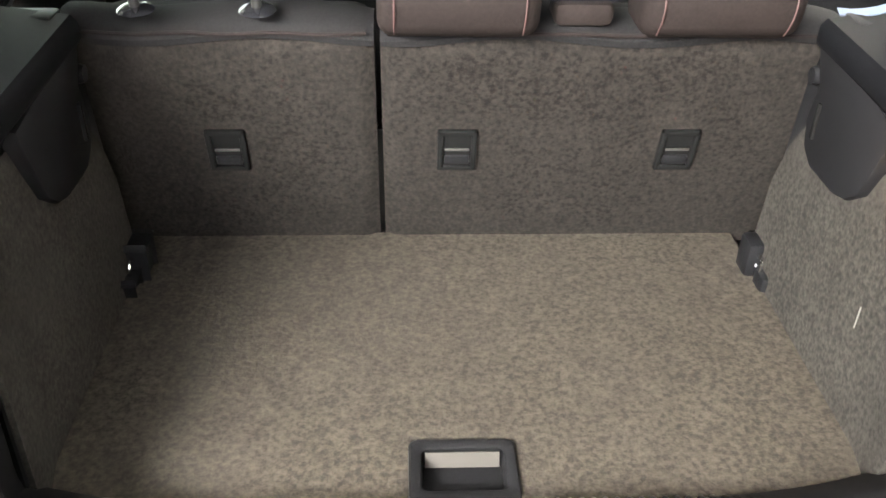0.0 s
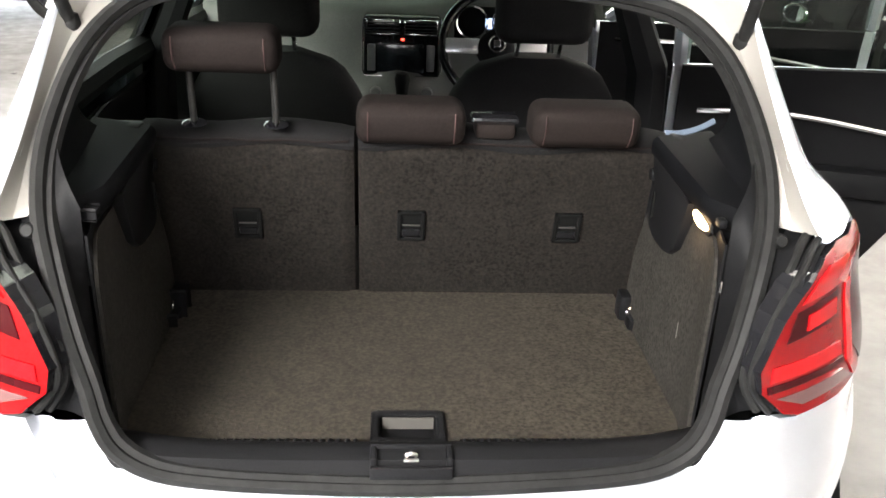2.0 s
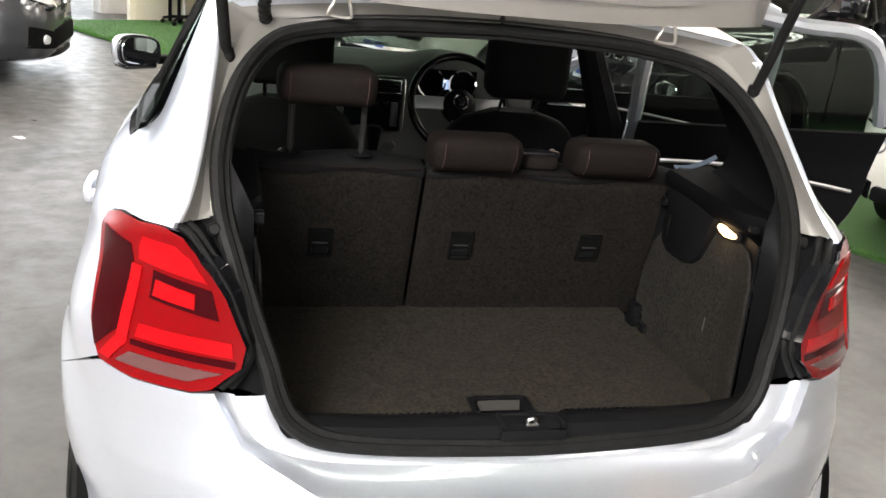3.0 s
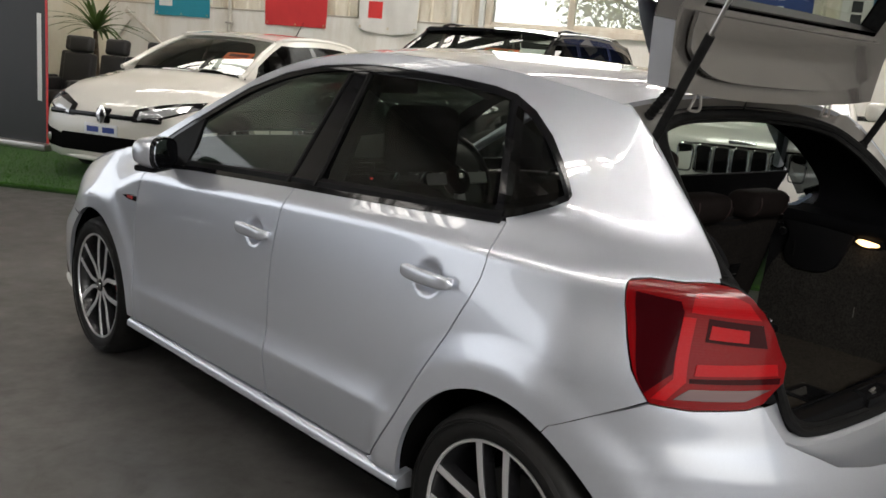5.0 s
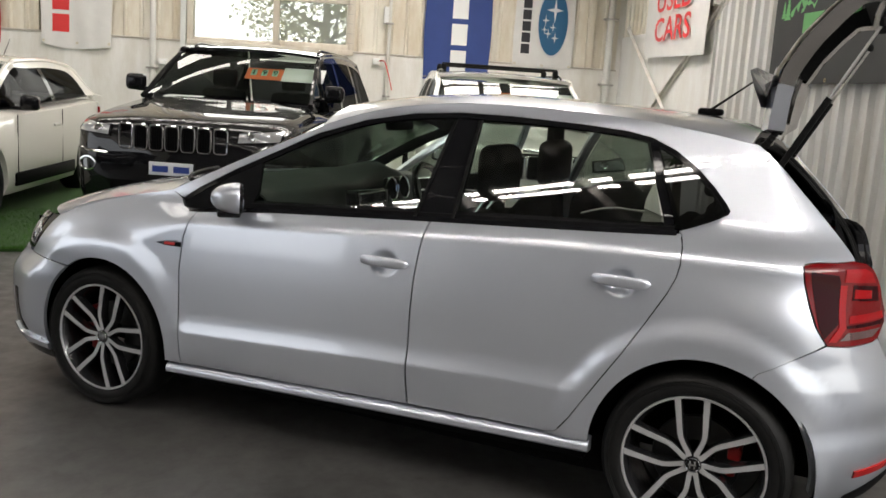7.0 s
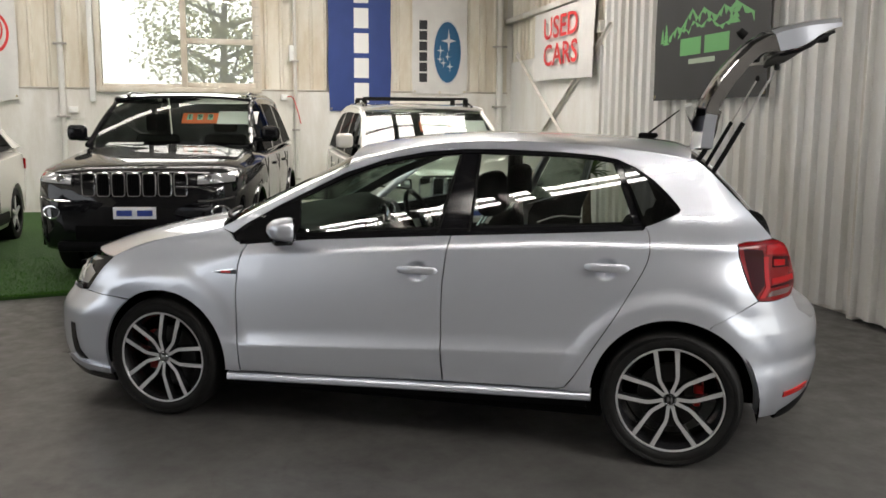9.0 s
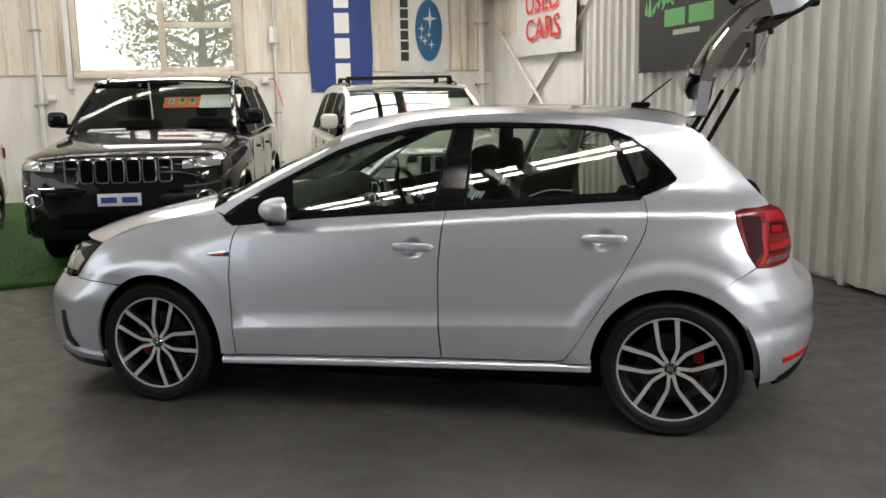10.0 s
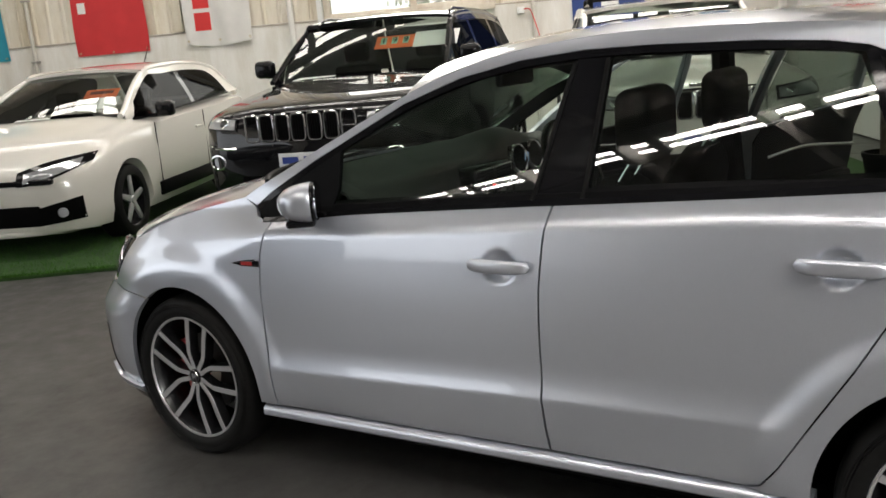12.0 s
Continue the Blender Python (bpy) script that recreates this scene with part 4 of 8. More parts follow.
def wheel(name, m, turn, parent):
    w = new(name)
    w.parent = parent
    w.matrix_basis = m
    prof = [(.205, -.09), (.235, -.105), (.262, -.104), (.286, -.094), (.298, -.078), (.303, -.05), (.303, .06), (.297, .088), (.284, .103), (.262, .112), (.240, .109), (.228, .098), (.215, .06)]
    part("tyre", lathe(bmesh.new(), prof, 64), TYRE, w)
    bm = bmesh.new()
    for k in range(3):
        lathe(bm, [(.266 + k * .006, .1115), (.268 + k * .006, .1135), (.270 + k * .006, .111)], 64)
    part("tyre_ridge", bm, TYRE, w)
    part("rim", lathe(bmesh.new(), [(.212, -.10), (.205, -.06), (.202, .04), (.212, .082), (.221, .098)], 64), SPOKE_DARK, w)
    part("rim_lip", lathe(bmesh.new(), [(.220, .094), (.2230, .1030), (.2285, .1035), (.2305, .100), (.2300, .094)], 64), ALLOY, w)
    for k in range(5):
        for sgn in (-1, 1):
            a0 = radians(turn + 72 * k)
            ca, sa = math.cos(a0), math.sin(a0)

            def at(r, off, h):
                return (r * ca - off * sgn * sa, r * sa + off * sgn * ca, h)
            face = [(.2215, .0460, .096, .0098), (.160, .0425, .095, .0088), (.100, .0390, .091, .0080), (.084, .0360, .0905, .0078), (.064, .0275, .089, .0082), (.036, .0135, .087, .0086), (.020, .0100, .086, .0088)]
            for nm, mt, h0, h1, grow in (("spoke", SPOKE_DARK, -.038, -.0015, .0035), ("spoke_face", ALLOY, -.0015, .0010, 0)):
                bm = bmesh.new()
                rows = []
                for r, off, h, wd in face:
                    wd += grow
                    rows.append([bm.verts.new(at(r, off - wd, h + h0)), bm.verts.new(at(r, off - wd, h + h1)), bm.verts.new(at(r, off + wd, h + h1)), bm.verts.new(at(r, off + wd, h + h0))])
                for r0, r1 in zip(rows, rows[1:]):
                    for j in range(4):
                        bm.faces.new((r0[j], r0[(j + 1) % 4], r1[(j + 1) % 4], r1[j]))
                bm.faces.new(rows[0])
                bm.faces.new(rows[-1][::-1])
                bmesh.ops.recalc_face_normals(bm, faces=bm.faces)
                part(nm, bm, mt, w, smooth=False)
    part("hub_cap", lathe(bmesh.new(), [(0, .094), (.022, .094), (.027, .090), (.031, .080), (.036, .055)], 28), GLOSS_BLACK, w)
    part("hub_badge", lathe(bmesh.new(), [(.0215, .0945), (.023, .0965), (.0245, .0945)], 28, closed=True), CHROME, w)
    bm = boxes((-.013, -.003, .0935, .013, .003, .0955), (-.010, -.014, .0935, -.005, .014, .0955), (.005, -.014, .0935, .010, .014, .0955), bevel=.001)
    part("hub_badge", bm, CHROME, w)
    part("brake_disc", lathe(bmesh.new(), [(.06, .02), (.14, .02), (.143, .014), (.143, .002), (.06, .002)], 48), DISC, w)
    return w


FACE = Matrix(((0, 0, 1, 0), (1, 0, 0, 0), (0, 1, 0, 0), (0, 0, 0, 1)))   # wheel axis along +x
for wy, side, turn in ((0.0, -1, 96), (2.47, -1, 76), (0.0, 1, 50), (2.47, 1, 20)):
    m = Matrix.Translation((side * .706, wy, .303)) @ (FACE if side > 0 else pose(0, 0, 0, 0, 0, 180) @ FACE)
    wheel("wheel", m, turn, car)
    # caliper and arch liner stand with the body
    lumps = ((-.118, .318, .362, .022), (-.112, .262, .292, .016)) if wy == 0 else ((.122, .362, .408, .022), (.136, .286, .330, .020), (.100, .220, .272, .022))
    bm = bmesh.new()
    for cy, z0, z1, h in lumps:
        box(bm, side * .70 - .035, wy + cy - h, z0, side * .70 + .045, wy + cy + h, z1, .010)
    part("brake_caliper", bm, RED_CALIPER, car)
    # near-black liner: the wheel well's shade is in its colour
    bm = bmesh.new()

    def liner(u, v):
        a = radians(-12 + 204 * u)
        return Vector((side * (.50 + .29 * v), wy + .366 * math.cos(a), .303 + .366 * math.sin(a)))
    sheet(bm, liner, 24, 2)
    fv = [bm.verts.new((side * .50, wy + .366 * math.cos(radians(-12 + 204 * k / 24)), .303 + .366 * math.sin(radians(-12 + 204 * k / 24)))) for k in range(25)]
    bm.faces.new(fv)
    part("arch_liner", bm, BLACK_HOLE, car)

# floor pan, engine bay block and far-side skins that close the shell
for nm, r in (("floor_pan", (-.70, .30, .17, .70, 2.10, .30)), ("boot_well", (-.42, -.50, .24, .42, .40, .56)), ("engine_block", (-.50, 2.12, .20, .50, 3.15, .72)), ("bulkhead", (-.62, 2.06, .30, .62, 2.12, .93))):
    part(nm, boxes(r), BLACK_HOLE, car, smooth=False)

# ---------------------------------------------------------------- silver hatchback: boot and cabin
BOOT_Z = .617
HEADLINER = speckled("dark headliner cloth", (0.028, 0.028, 0.03), (0.045, 0.045, 0.047), 300, 0.95, 0.3, 0.001)
bm = bmesh.new()
HX, HY0, HY1 = .054, -.366, -.290
for r in ((-.470, HY1, .470, .185), (-.470, -.375, .470, HY0), (-.470, HY0, -HX, HY1), (HX, HY0, .470, HY1)):
    box(bm, r[0], r[1], BOOT_Z - .03, r[2], r[3], BOOT_Z)
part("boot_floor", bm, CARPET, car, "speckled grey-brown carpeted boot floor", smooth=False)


# lift handle let into the floor: a bevelled frame round a sunk dish
def dish_ring(hx, hy, z, n=5):
    """A round-cornered ring about the handle's middle."""
    r, out = .010, []
    for sx, sy, a0 in ((1, 1, 0), (-1, 1, 90), (-1, -1, 180), (1, -1, 270)):
        for k in range(n):
            a = radians(a0 + 90 * k / (n - 1))
            out.append((sx * (hx - r) + r * math.cos(a), -.328 + sy * (hy - r) + r * math.sin(a), z))
    return out


bm = bmesh.new()
rings = [[bm.verts.new(p) for p in dish_ring(*r)] for r in ((.064, .047, .612), (.0635, .0465, .6205), (.061, .044, .6232), (.052, .035, .6232), (.049, .032, .6205), (.047, .031, .597))]
for r0, r1 in zip(rings, rings[1:]):
    for k in range(20):
        bm.faces.new((r0[k], r0[(k + 1) % 20], r1[(k + 1) % 20], r1[k]))
bmesh.ops.recalc_face_normals(bm, faces=bm.faces)
floor_handle = part("floor_handle", bm, PLASTIC, car, "dark plastic lift handle in the boot floor")
part("handle_dish", boxes((-.048, -.360, .590, .048, -.297, .597)), PLASTIC, floor_handle)
bm = sheet(bmesh.new(), lambda u, v: Vector((-.044 + .088 * u, -.300 - .006 * v, .6195 - .019 * v)), 4, 2, .002)
part("grip_plate", bm, material("worn brown-grey plastic", (0.022, 0.020, 0.017), 0.55), floor_handle, "paler grip inside the dish")


# sill trim with fine ribs and the catch
def sill_trim(u, v):
    x = -.47 + .94 * u
    e = (abs(x) / .47) ** 4
    path = [(-.372, .612), (-.398, .640), (-.425, .662), (-.445, .676), (-.470, .682), (-.490, .676), (-.498, .655)]
    k = v * 6
    i = min(5, int(k))
    a, b = path[i], path[i + 1]
    y, z = a[0] + (b[0] - a[0]) * (k - i), a[1] + (b[1] - a[1]) * (k - i)
    return Vector((x, y + .02 * e * (1 - v), z + .020 * e))


part("sill_trim", sheet(bmesh.new(), sill_trim, 40, 6), PLASTIC, car)
bm = bmesh.new()
for k in range(62):
    x = -.40 + k * .8 / 61
    if abs(x) > .085:
        box(bm, x - .0032, -.440, .648, x + .0032, -.388, .676, .002, 1)
for v in bm.verts:
    v.co.z += -.0165 + (-.414 - v.co.y) * .75
tagged(part("sill_ribs", bm, PLASTIC, car), "fine black ribs on the boot sill", kind="stuff")
bm = boxes((-.062, -.500, .664, -.052, -.462, .6865), (.052, -.500, .664, .062, -.462, .6865), (-.062, -.470, .66, .062, -.462, .6875), (-.062, -.508, .652, .062, -.4995, .674), bevel=.003)
part("catch_surround", bm, PLASTIC, car)
bm = tube(bmesh.new(), [(-.007, -.480, .673), (-.007, -.487, .684), (0, -.490, .688), (.007, -.487, .684), (.007, -.480, .673)], .0032, 8)
box(bm, -.012, -.492, .672, .012, -.476, .677, .002)
part("catch", bm, STEEL, car, "chrome tailgate catch loop")


# side linings
def lining(side):
    def skin(u, z):
        v = (z - .600) / .365
        return Vector((side * (.476 + .022 * v + .006 * math.sin(math.pi * u) * v - .012 * smoothstep(.8, 1, u)), .10 - (.480 - .048 * v) * u, z))

    def brim(u):
        """Upper edge of the carpet: high under the lamp, rounded off at both ends."""
        return lerp([(0, .76), (.02, .80), (.06, .845), (.12, .88), (.25, .91), (.45, .94), (.6, .947), (.85, .947), (.92, .943), (.97, .925), (1, .885)], u)

    part("side_carpet", sheet(bmesh.new(), lambda u, v: skin(u, .600 + (brim(u) - .600) * v), 34, 14, .006, flip=side > 0), CARPET_SIDE_SHADED, car)
    part("side_panel", sheet(bmesh.new(), lambda u, v: skin(u, .600 + .365 * v) + Vector((side * .005, 0, 0)), 22, 12, .004, flip=side > 0), PLASTIC, car)

    # plastic shelf support above it
    def high(u, v):
        y = .06 - .375 * u
        prof = [(.500, .962), (.494, .974), (.488, .982), (.481, .986), (.477, .992), (.477, 1.010), (.483, 1.018), (.585, 1.030)]
        k = v * 7
        i = min(6, int(k))
        a, b = prof[i], prof[i + 1]
        x, z = a[0] + (b[0] - a[0]) * (k - i), a[1] + (b[1] - a[1]) * (k - i)
        return Vector((side * min(x + .035 * smoothstep(.82, 1, u), .60 - .062 * smoothstep(.5, 1, u)), y, z - .008 * u))
    part("shelf_support", sheet(bmesh.new(), high, 16, 14, .004, flip=side > 0), TRIM_SHADED, car)
    # end post of the lining next to the seal
    a = [(side * x, y, z) for x, y, z in ((.36, -.392, .612), (.43, -.390, .618), (.470, -.380, .66), (.480, -.366, .72), (.487, -.352, .80), (.490, -.342, .88), (.491, -.336, .96), (.492, -.330, 1.010))]
    b = [(side * x * .985, y + .012, z) for x, y, z in OPENING[3:11]]
    part("lining_post", ring_sheet(spline(a, 4), spline(b, 4), 6, -.016), PLASTIC, car)
    # latch bracket by the seat
    bm = bmesh.new()
    prism(bm, [(.06, .990), (-.05, .992), (-.172, .972), (-.162, .940), (-.133, .868), (-.105, .846), (-.075, .838), (.0, .836), (.030, .853), (.042, .89), (.030, .94)], .022, .007)
    m = Matrix(((0, 0, -side, side * .498), (1, 0, 0, 0), (0, 1, 0, 0), (0, 0, 0, 1)))
    part("seat_latch_cover", moved(bm, m), PLASTIC, car)
    bm = boxes((side * .4725, .004, .875, side * .4775, .012, .925), bevel=.0008)
    part("latch_slot", bm, BLACK_HOLE, car)
    # shelf peg and tie-down eye
    bm = lathe(bmesh.new(), [(0, .016), (.011, .016), (.013, .010), (.011, 0)], 14, pose(side * .492, .055, .945, 0, -90 * side, 0))
    part("shelf_peg", bm, PLASTIC, car)
    bm = boxes((side * .452, .055, .610, side * .482, .10, .672), (side * .462, .012, .602, side * .482, .05, .640), bevel=.008)
    part("tie_down_base", bm, PLASTIC, car)
    ring = [(side * (.468 + .0), .048 + .012 * math.cos(a), .645 + .013 * math.sin(a)) for a in [radians(-60 + 30 * k) for k in range(10)]]
    part("tie_down_eye", tube(bmesh.new(), ring, .0035, 8), CHROME, car, "chrome tie-down eye")
    part("shelf_hook", boxes((side * .478, -.318, .986, side * .492, -.296, 1.000), bevel=.004), PLASTIC, car)
    # inner trim of the pillar, from the ledge up beside the opening
    a = [(side * x, y, z) for x, y, z in ((.530, -.330, 1.020), (.548, -.315, 1.040), (.551, -.250, 1.110), (.524, -.155, 1.205), (.472, -.085, 1.268))]
    b = [(side * x, y, z) for x, y, z in ((.556, .020, 1.022), (.590, .010, 1.060), (.596, .030, 1.120), (.570, .110, 1.215), (.525, .220, 1.300))]
    part("inner_pillar_trim", ring_sheet(spline(a, 4), spline(b, 4), 6, -.010), TRIM_SHADED, car)
    panel("pillar_trim", [(.27, 1.345), (.15, 1.292), (.06, 1.222), (.012, 1.165), (-.002, 1.10), (.03, 1.060), (.11, 1.038), (.12, .97), (-.27, .96), (-.25, 1.06), (-.17, 1.17), (-.10, 1.25), (-.03, 1.32), (.1, 1.36)], PLASTIC, car, side, out=-.045, rim=False)
    panel("window_trim", [(.30, 1.365), (.30, 1.335), (.9, 1.352), (1.3, 1.322), (1.7, 1.155), (2.0, 1.0), (2.05, 1.02), (1.7, 1.205), (1.3, 1.36), (.9, 1.40), (.3, 1.385)], HEADLINER, car, side, out=-.04, rim=False)


for side in (-1, 1):
    lining(side)

# boot lamp in the right lining: a lit lamp
LAMP_GLOW = bpy.data.materials.new("lit boot lamp")
LAMP_GLOW.use_nodes = True
b = LAMP_GLOW.node_tree.nodes["Principled BSDF"]
b.inputs["Base Color"].default_value, b.inputs["Emission Color"].default_value, b.inputs["Emission Strength"].default_value = (1, .8, .5, 1), (1.0, .62, .28, 1), 4.0
bm = bmesh.new()
prism(bm, [(-.176, .957), (-.182, .965), (-.197, .967), (-.244, .961), (-.249, .956), (-.242, .951), (-.212, .946), (-.192, .949)], .006, .002)
LAMP_SIDE = Matrix(((0, 0, -1, .4905), (1, 0, 0, 0), (0, 1, 0, 0), (0, 0, 0, 1)))
boot_lamp = part("boot_lamp", moved(bm, LAMP_SIDE), LAMP_GLOW, car, "small lit boot lamp with a warm glow")
bm = bmesh.new()
prism(bm, [(-.162, .955), (-.172, .973), (-.195, .977), (-.255, .969), (-.262, .955), (-.250, .944), (-.212, .938), (-.182, .941)], .004, .0015)
part("lamp_frame", moved(bm, LAMP_SIDE @ pose(0, 0, -.003)), PLASTIC, boot_lamp)
glow = new("boot_lamp_light", bpy.data.lights.new("boot_lamp_light", "POINT"))
glow.data.energy, glow.data.color, glow.data.shadow_soft_size = 0.09, (1.0, 0.66, 0.34), 0.012
glow.location = (.466, -.212, .950)

# pale marks on the right lining and hair-thin scuffs
bm = boxes((.4795, -.212, .70, .4800, -.2095, .76))
part("scuff", bm, material("pale scuff", (0.07, 0.066, 0.06), 0.8), car)


# rear bench: two backrests with carpeted backs
def back_y(z):
    return .178 - .26 * (z - .616)


STRAP = material("dull grey strap", (0.013, 0.0125, 0.012), 0.6)


def backrest(x0, x1, latches):
    bm = bmesh.new()

    def face(u, v):
        z = .60 + .387 * v
        edge = min(u, 1 - u) * (x1 - x0)
        return Vector((x0 + (x1 - x0) * u, back_y(z) + .010 * (1 - smoothstep(0, .02, edge)) + .012 * smoothstep(.93, 1, v), z))
    sheet(bm, face, 40, 24, .02)
    b = part("backrest", bm, CARPET_BACK_SHADED, car, "carpeted back of a folding rear seat")
    bm = bmesh.new()

    def roll(u, v):
        a = math.pi * (1.12 * v - .10)
        x = x0 + (x1 - x0) * u
        edge = min(u, 1 - u) * (x1 - x0)
        r = .026 * (.82 + .18 * smoothstep(0, .03, edge))
        return Vector((x, back_y(.985) + .052 - .052 * math.cos(a), .984 + r * math.sin(a) + .006 * math.sin(x * 19)))
    sheet(bm, roll, 30, 10)
    box(bm, x0 + .004, .215, .60, x1 - .004, .30, .97, .03, 3)
    p = part("seat_cloth", bm, SEAT, b, "charcoal cloth seat cushion edge")
    part("piping", tube(bmesh.new(), [(x0 + .01 + (x1 - x0 - .02) * k / 12, back_y(.99) - .001, .990 + .0015 * math.sin(k * 1.7)) for k in range(13)], .0028, 6), SEAT_BROWN, b)
    for lx in latches:
        bm = bmesh.new()
        y = back_y(.797)
        tilt = Matrix.Translation((lx, y, .797)) @ pose(0, 0, 0, 14.6, 0, 0)
        for r in ((-.029, -.007, -.038, -.020, .012, .038), (.020, -.007, -.038, .029, .012, .038), (-.029, -.007, .029, .029, .012, .038), (-.029, -.007, -.038, .029, .012, -.029), (-.021, -.004, -.003, .021, .006, .004)):
            box(bm, *r, .003)
        l = part("release_latch", moved(bm, tilt), BLACK_HOLE, b)
        part("latch_recess", moved(boxes((-.021, -.0018, -.030, .021, .012, .030)), tilt), BLACK_HOLE, l)
        part("latch_strap", moved(boxes((-.019, -.006, -.0265, .019, .004, -.010), bevel=.003), tilt), PLASTIC, l)
        part("latch_edge", moved(boxes((-.018, -.0062, .0005, .018, -.0038, .0045), bevel=.001), tilt), STRAP, l)
    return b


backrest(-.515, -.1055, (-.323,))
backrest(-.0975, .530, (.011, .338))


def headrest(x0, x1, z0, z1, y, posts, post_z):
    bm = bmesh.new()
    box(bm, x0, y - .048, z0, x1, y + .055, z1, .026, 4)
    for v in bm.verts:
        t = (v.co.z - z0) / (z1 - z0)
        v.co.y += .010 * math.sin(math.pi * t) * (-1 if v.co.y < y else .3) - .018 * t
        v.co.z += .004 * math.cos((v.co.x - (x0 + x1) / 2) / (x1 - x0) * math.pi)
    h = part("headrest", bm, SEAT_BROWN, car, "dark brown cloth headrest with red stitching")
    for x in (x0 + .022, x1 - .022):
        part("stitching", tube(bmesh.new(), [(x, y - .050 - .018 * t - .010 * math.sin(math.pi * t), z0 + .012 + (z1 - z0 - .024) * t) for t in [k / 6 for k in range(7)]], .0013, 5), STITCH, h)
    for x in posts:
        part("headrest_post", tube(bmesh.new(), [(x, y + .005, z0 + .02), (x, y + .02, post_z)], .0065, 10), POST_STEEL, h)
        bm = lathe(bmesh.new(), [(0, .006), (.012, .006), (.021, .003), (.024, 0)], 18, pose(x, y + .022, post_z + .003, 6, 0, 0))
        part("post_collar", bm, GLOSS_BLACK, h)


headrest(-.438, -.236, 1.128, 1.212, .058, (-.405, -.252), 1.018)
headrest(-.100, .106, .993, 1.078, .088, (), 1.0)
headrest(.232, .440, .993, 1.078, .088, (), 1.0)
# top of the middle seat belt reel
bm = boxes((.128, .075, 1.000, .208, .13, 1.034), bevel=.012)
part("belt_outlet", bm, SEAT_BROWN, car)
bm = boxes((.122, .085, 1.03, .214, .14, 1.042), bevel=.005)
part("belt_cap", bm, GLOSS_BLACK, car)
bm = bmesh.new()
box(bm, .505, .02, 1.004, .565, .075, 1.026, .006)
part("belt_guide", bm, PLASTIC, car)
bm = sheet(bmesh.new(), lambda u, v: Vector((.50 + .075 * u, .07 - .05 * u + .012 * v, 1.022 + .040 * u * u + .006 * v)), 6, 2, .002)
part("seat_belt", bm, material("blue-grey belt webbing", (0.05, 0.065, 0.09), 0.7), car)
# left bench end: belt latch
bm = boxes((-.565, .03, 1.004, -.495, .075, 1.026), bevel=.006)
part("belt_guide", bm, PLASTIC, car)


# front seats
def front_seat(cx):
    bm = bmesh.new()

    def back(u, v):
        a = 2 * math.pi * u
        z = .42 + .56 * v
        w = (.235 + .02 * math.sin(math.pi * v)) * (1 - .25 * smoothstep(.72, 1, v) - .42 * smoothstep(.93, 1, v))
        d = .075 * (1 - .4 * smoothstep(.8, 1, v))
        ca, sa = math.cos(a), math.sin(a)
        return Vector((cx + w * math.copysign(abs(ca) ** .55, ca), 1.10 - .24 * (z - .42) + d * math.copysign(abs(sa) ** .7, sa), z))
    sheet(bm, back, 36, 20)
    top = [back(k / 36, 1) for k in range(36)]
    bm.faces.new([bm.verts.new(p) for p in top])
    bmesh.ops.remove_doubles(bm, verts=bm.verts, dist=.0005)
    s = part("front_seat", bm, SEAT, car, "charcoal sports front seat")
    bm = bmesh.new()
    box(bm, cx - .135, .832, 1.03, cx + .135, .938, 1.243, .045, 4)
    part("headrest", bm, SEAT, s)
    for x in (cx - .06, cx + .06):
        part("headrest_post", tube(bmesh.new(), [(x, .90, 1.05), (x, .97, .945)], .006, 8), CHROME, s)
    part("seat_base", boxes((cx - .24, 1.10, .33, cx + .24, 1.58, .50), bevel=.05, seg=3), SEAT, s)


front_seat(-.36)
front_seat(.385)
part("bench_cushion", boxes((-.60, .16, .33, .60, .68, .58), bevel=.05, seg=3), SEAT, car)


# dashboard
def dash(u, v):
    x = -.70 + 1.40 * u
    prof = [(1.58, .60), (1.66, .72), (1.70, .84), (1.715, .930), (1.74, .972), (1.80, .995), (1.92, 1.008), (2.10, 1.000), (2.22, .955)]
    k = v * 8
    i = min(7, int(k))
    a, b = prof[i], prof[i + 1]
    y, z = a[0] + (b[0] - a[0]) * (k - i), a[1] + (b[1] - a[1]) * (k - i)
    hood = math.exp(-((x - .33) / .17) ** 2) * smoothstep(.40, .55, v) * (1 - smoothstep(.62, .85, v))
    return Vector((x, y - .05 * math.exp(-(x / .14) ** 2) * (1 - v) * 1.0, z + .058 * hood - .05 * smoothstep(.6, .8, v) * (x / .7) ** 4))


dashboard = part("dashboard", sheet(bmesh.new(), dash, 48, 24, .01, flip=True), DASH, car, "dark grey moulded dashboard")
bm = bmesh.new()
box(bm, -.125, 1.632, .745, .150, 1.70, .965, .014, 3)
part("console_panel", bm, GLOSS_BLACK, dashboard)
tl = pose(.013, 1.628, .835, 0, 0, 0)
part("screen", boxes((-.075, 1.6265, .765, .093, 1.632, .868), bevel=.004), material("dark screen", (0.006, 0.007, 0.009), 0.15), dashboard)
for x0, x1 in ((-.112, -.083), (.101, .13)):
    part("screen_keys", boxes((x0, 1.6255, .77, x1, 1.632, .865), bevel=.005), PLASTIC_GREY, dashboard)
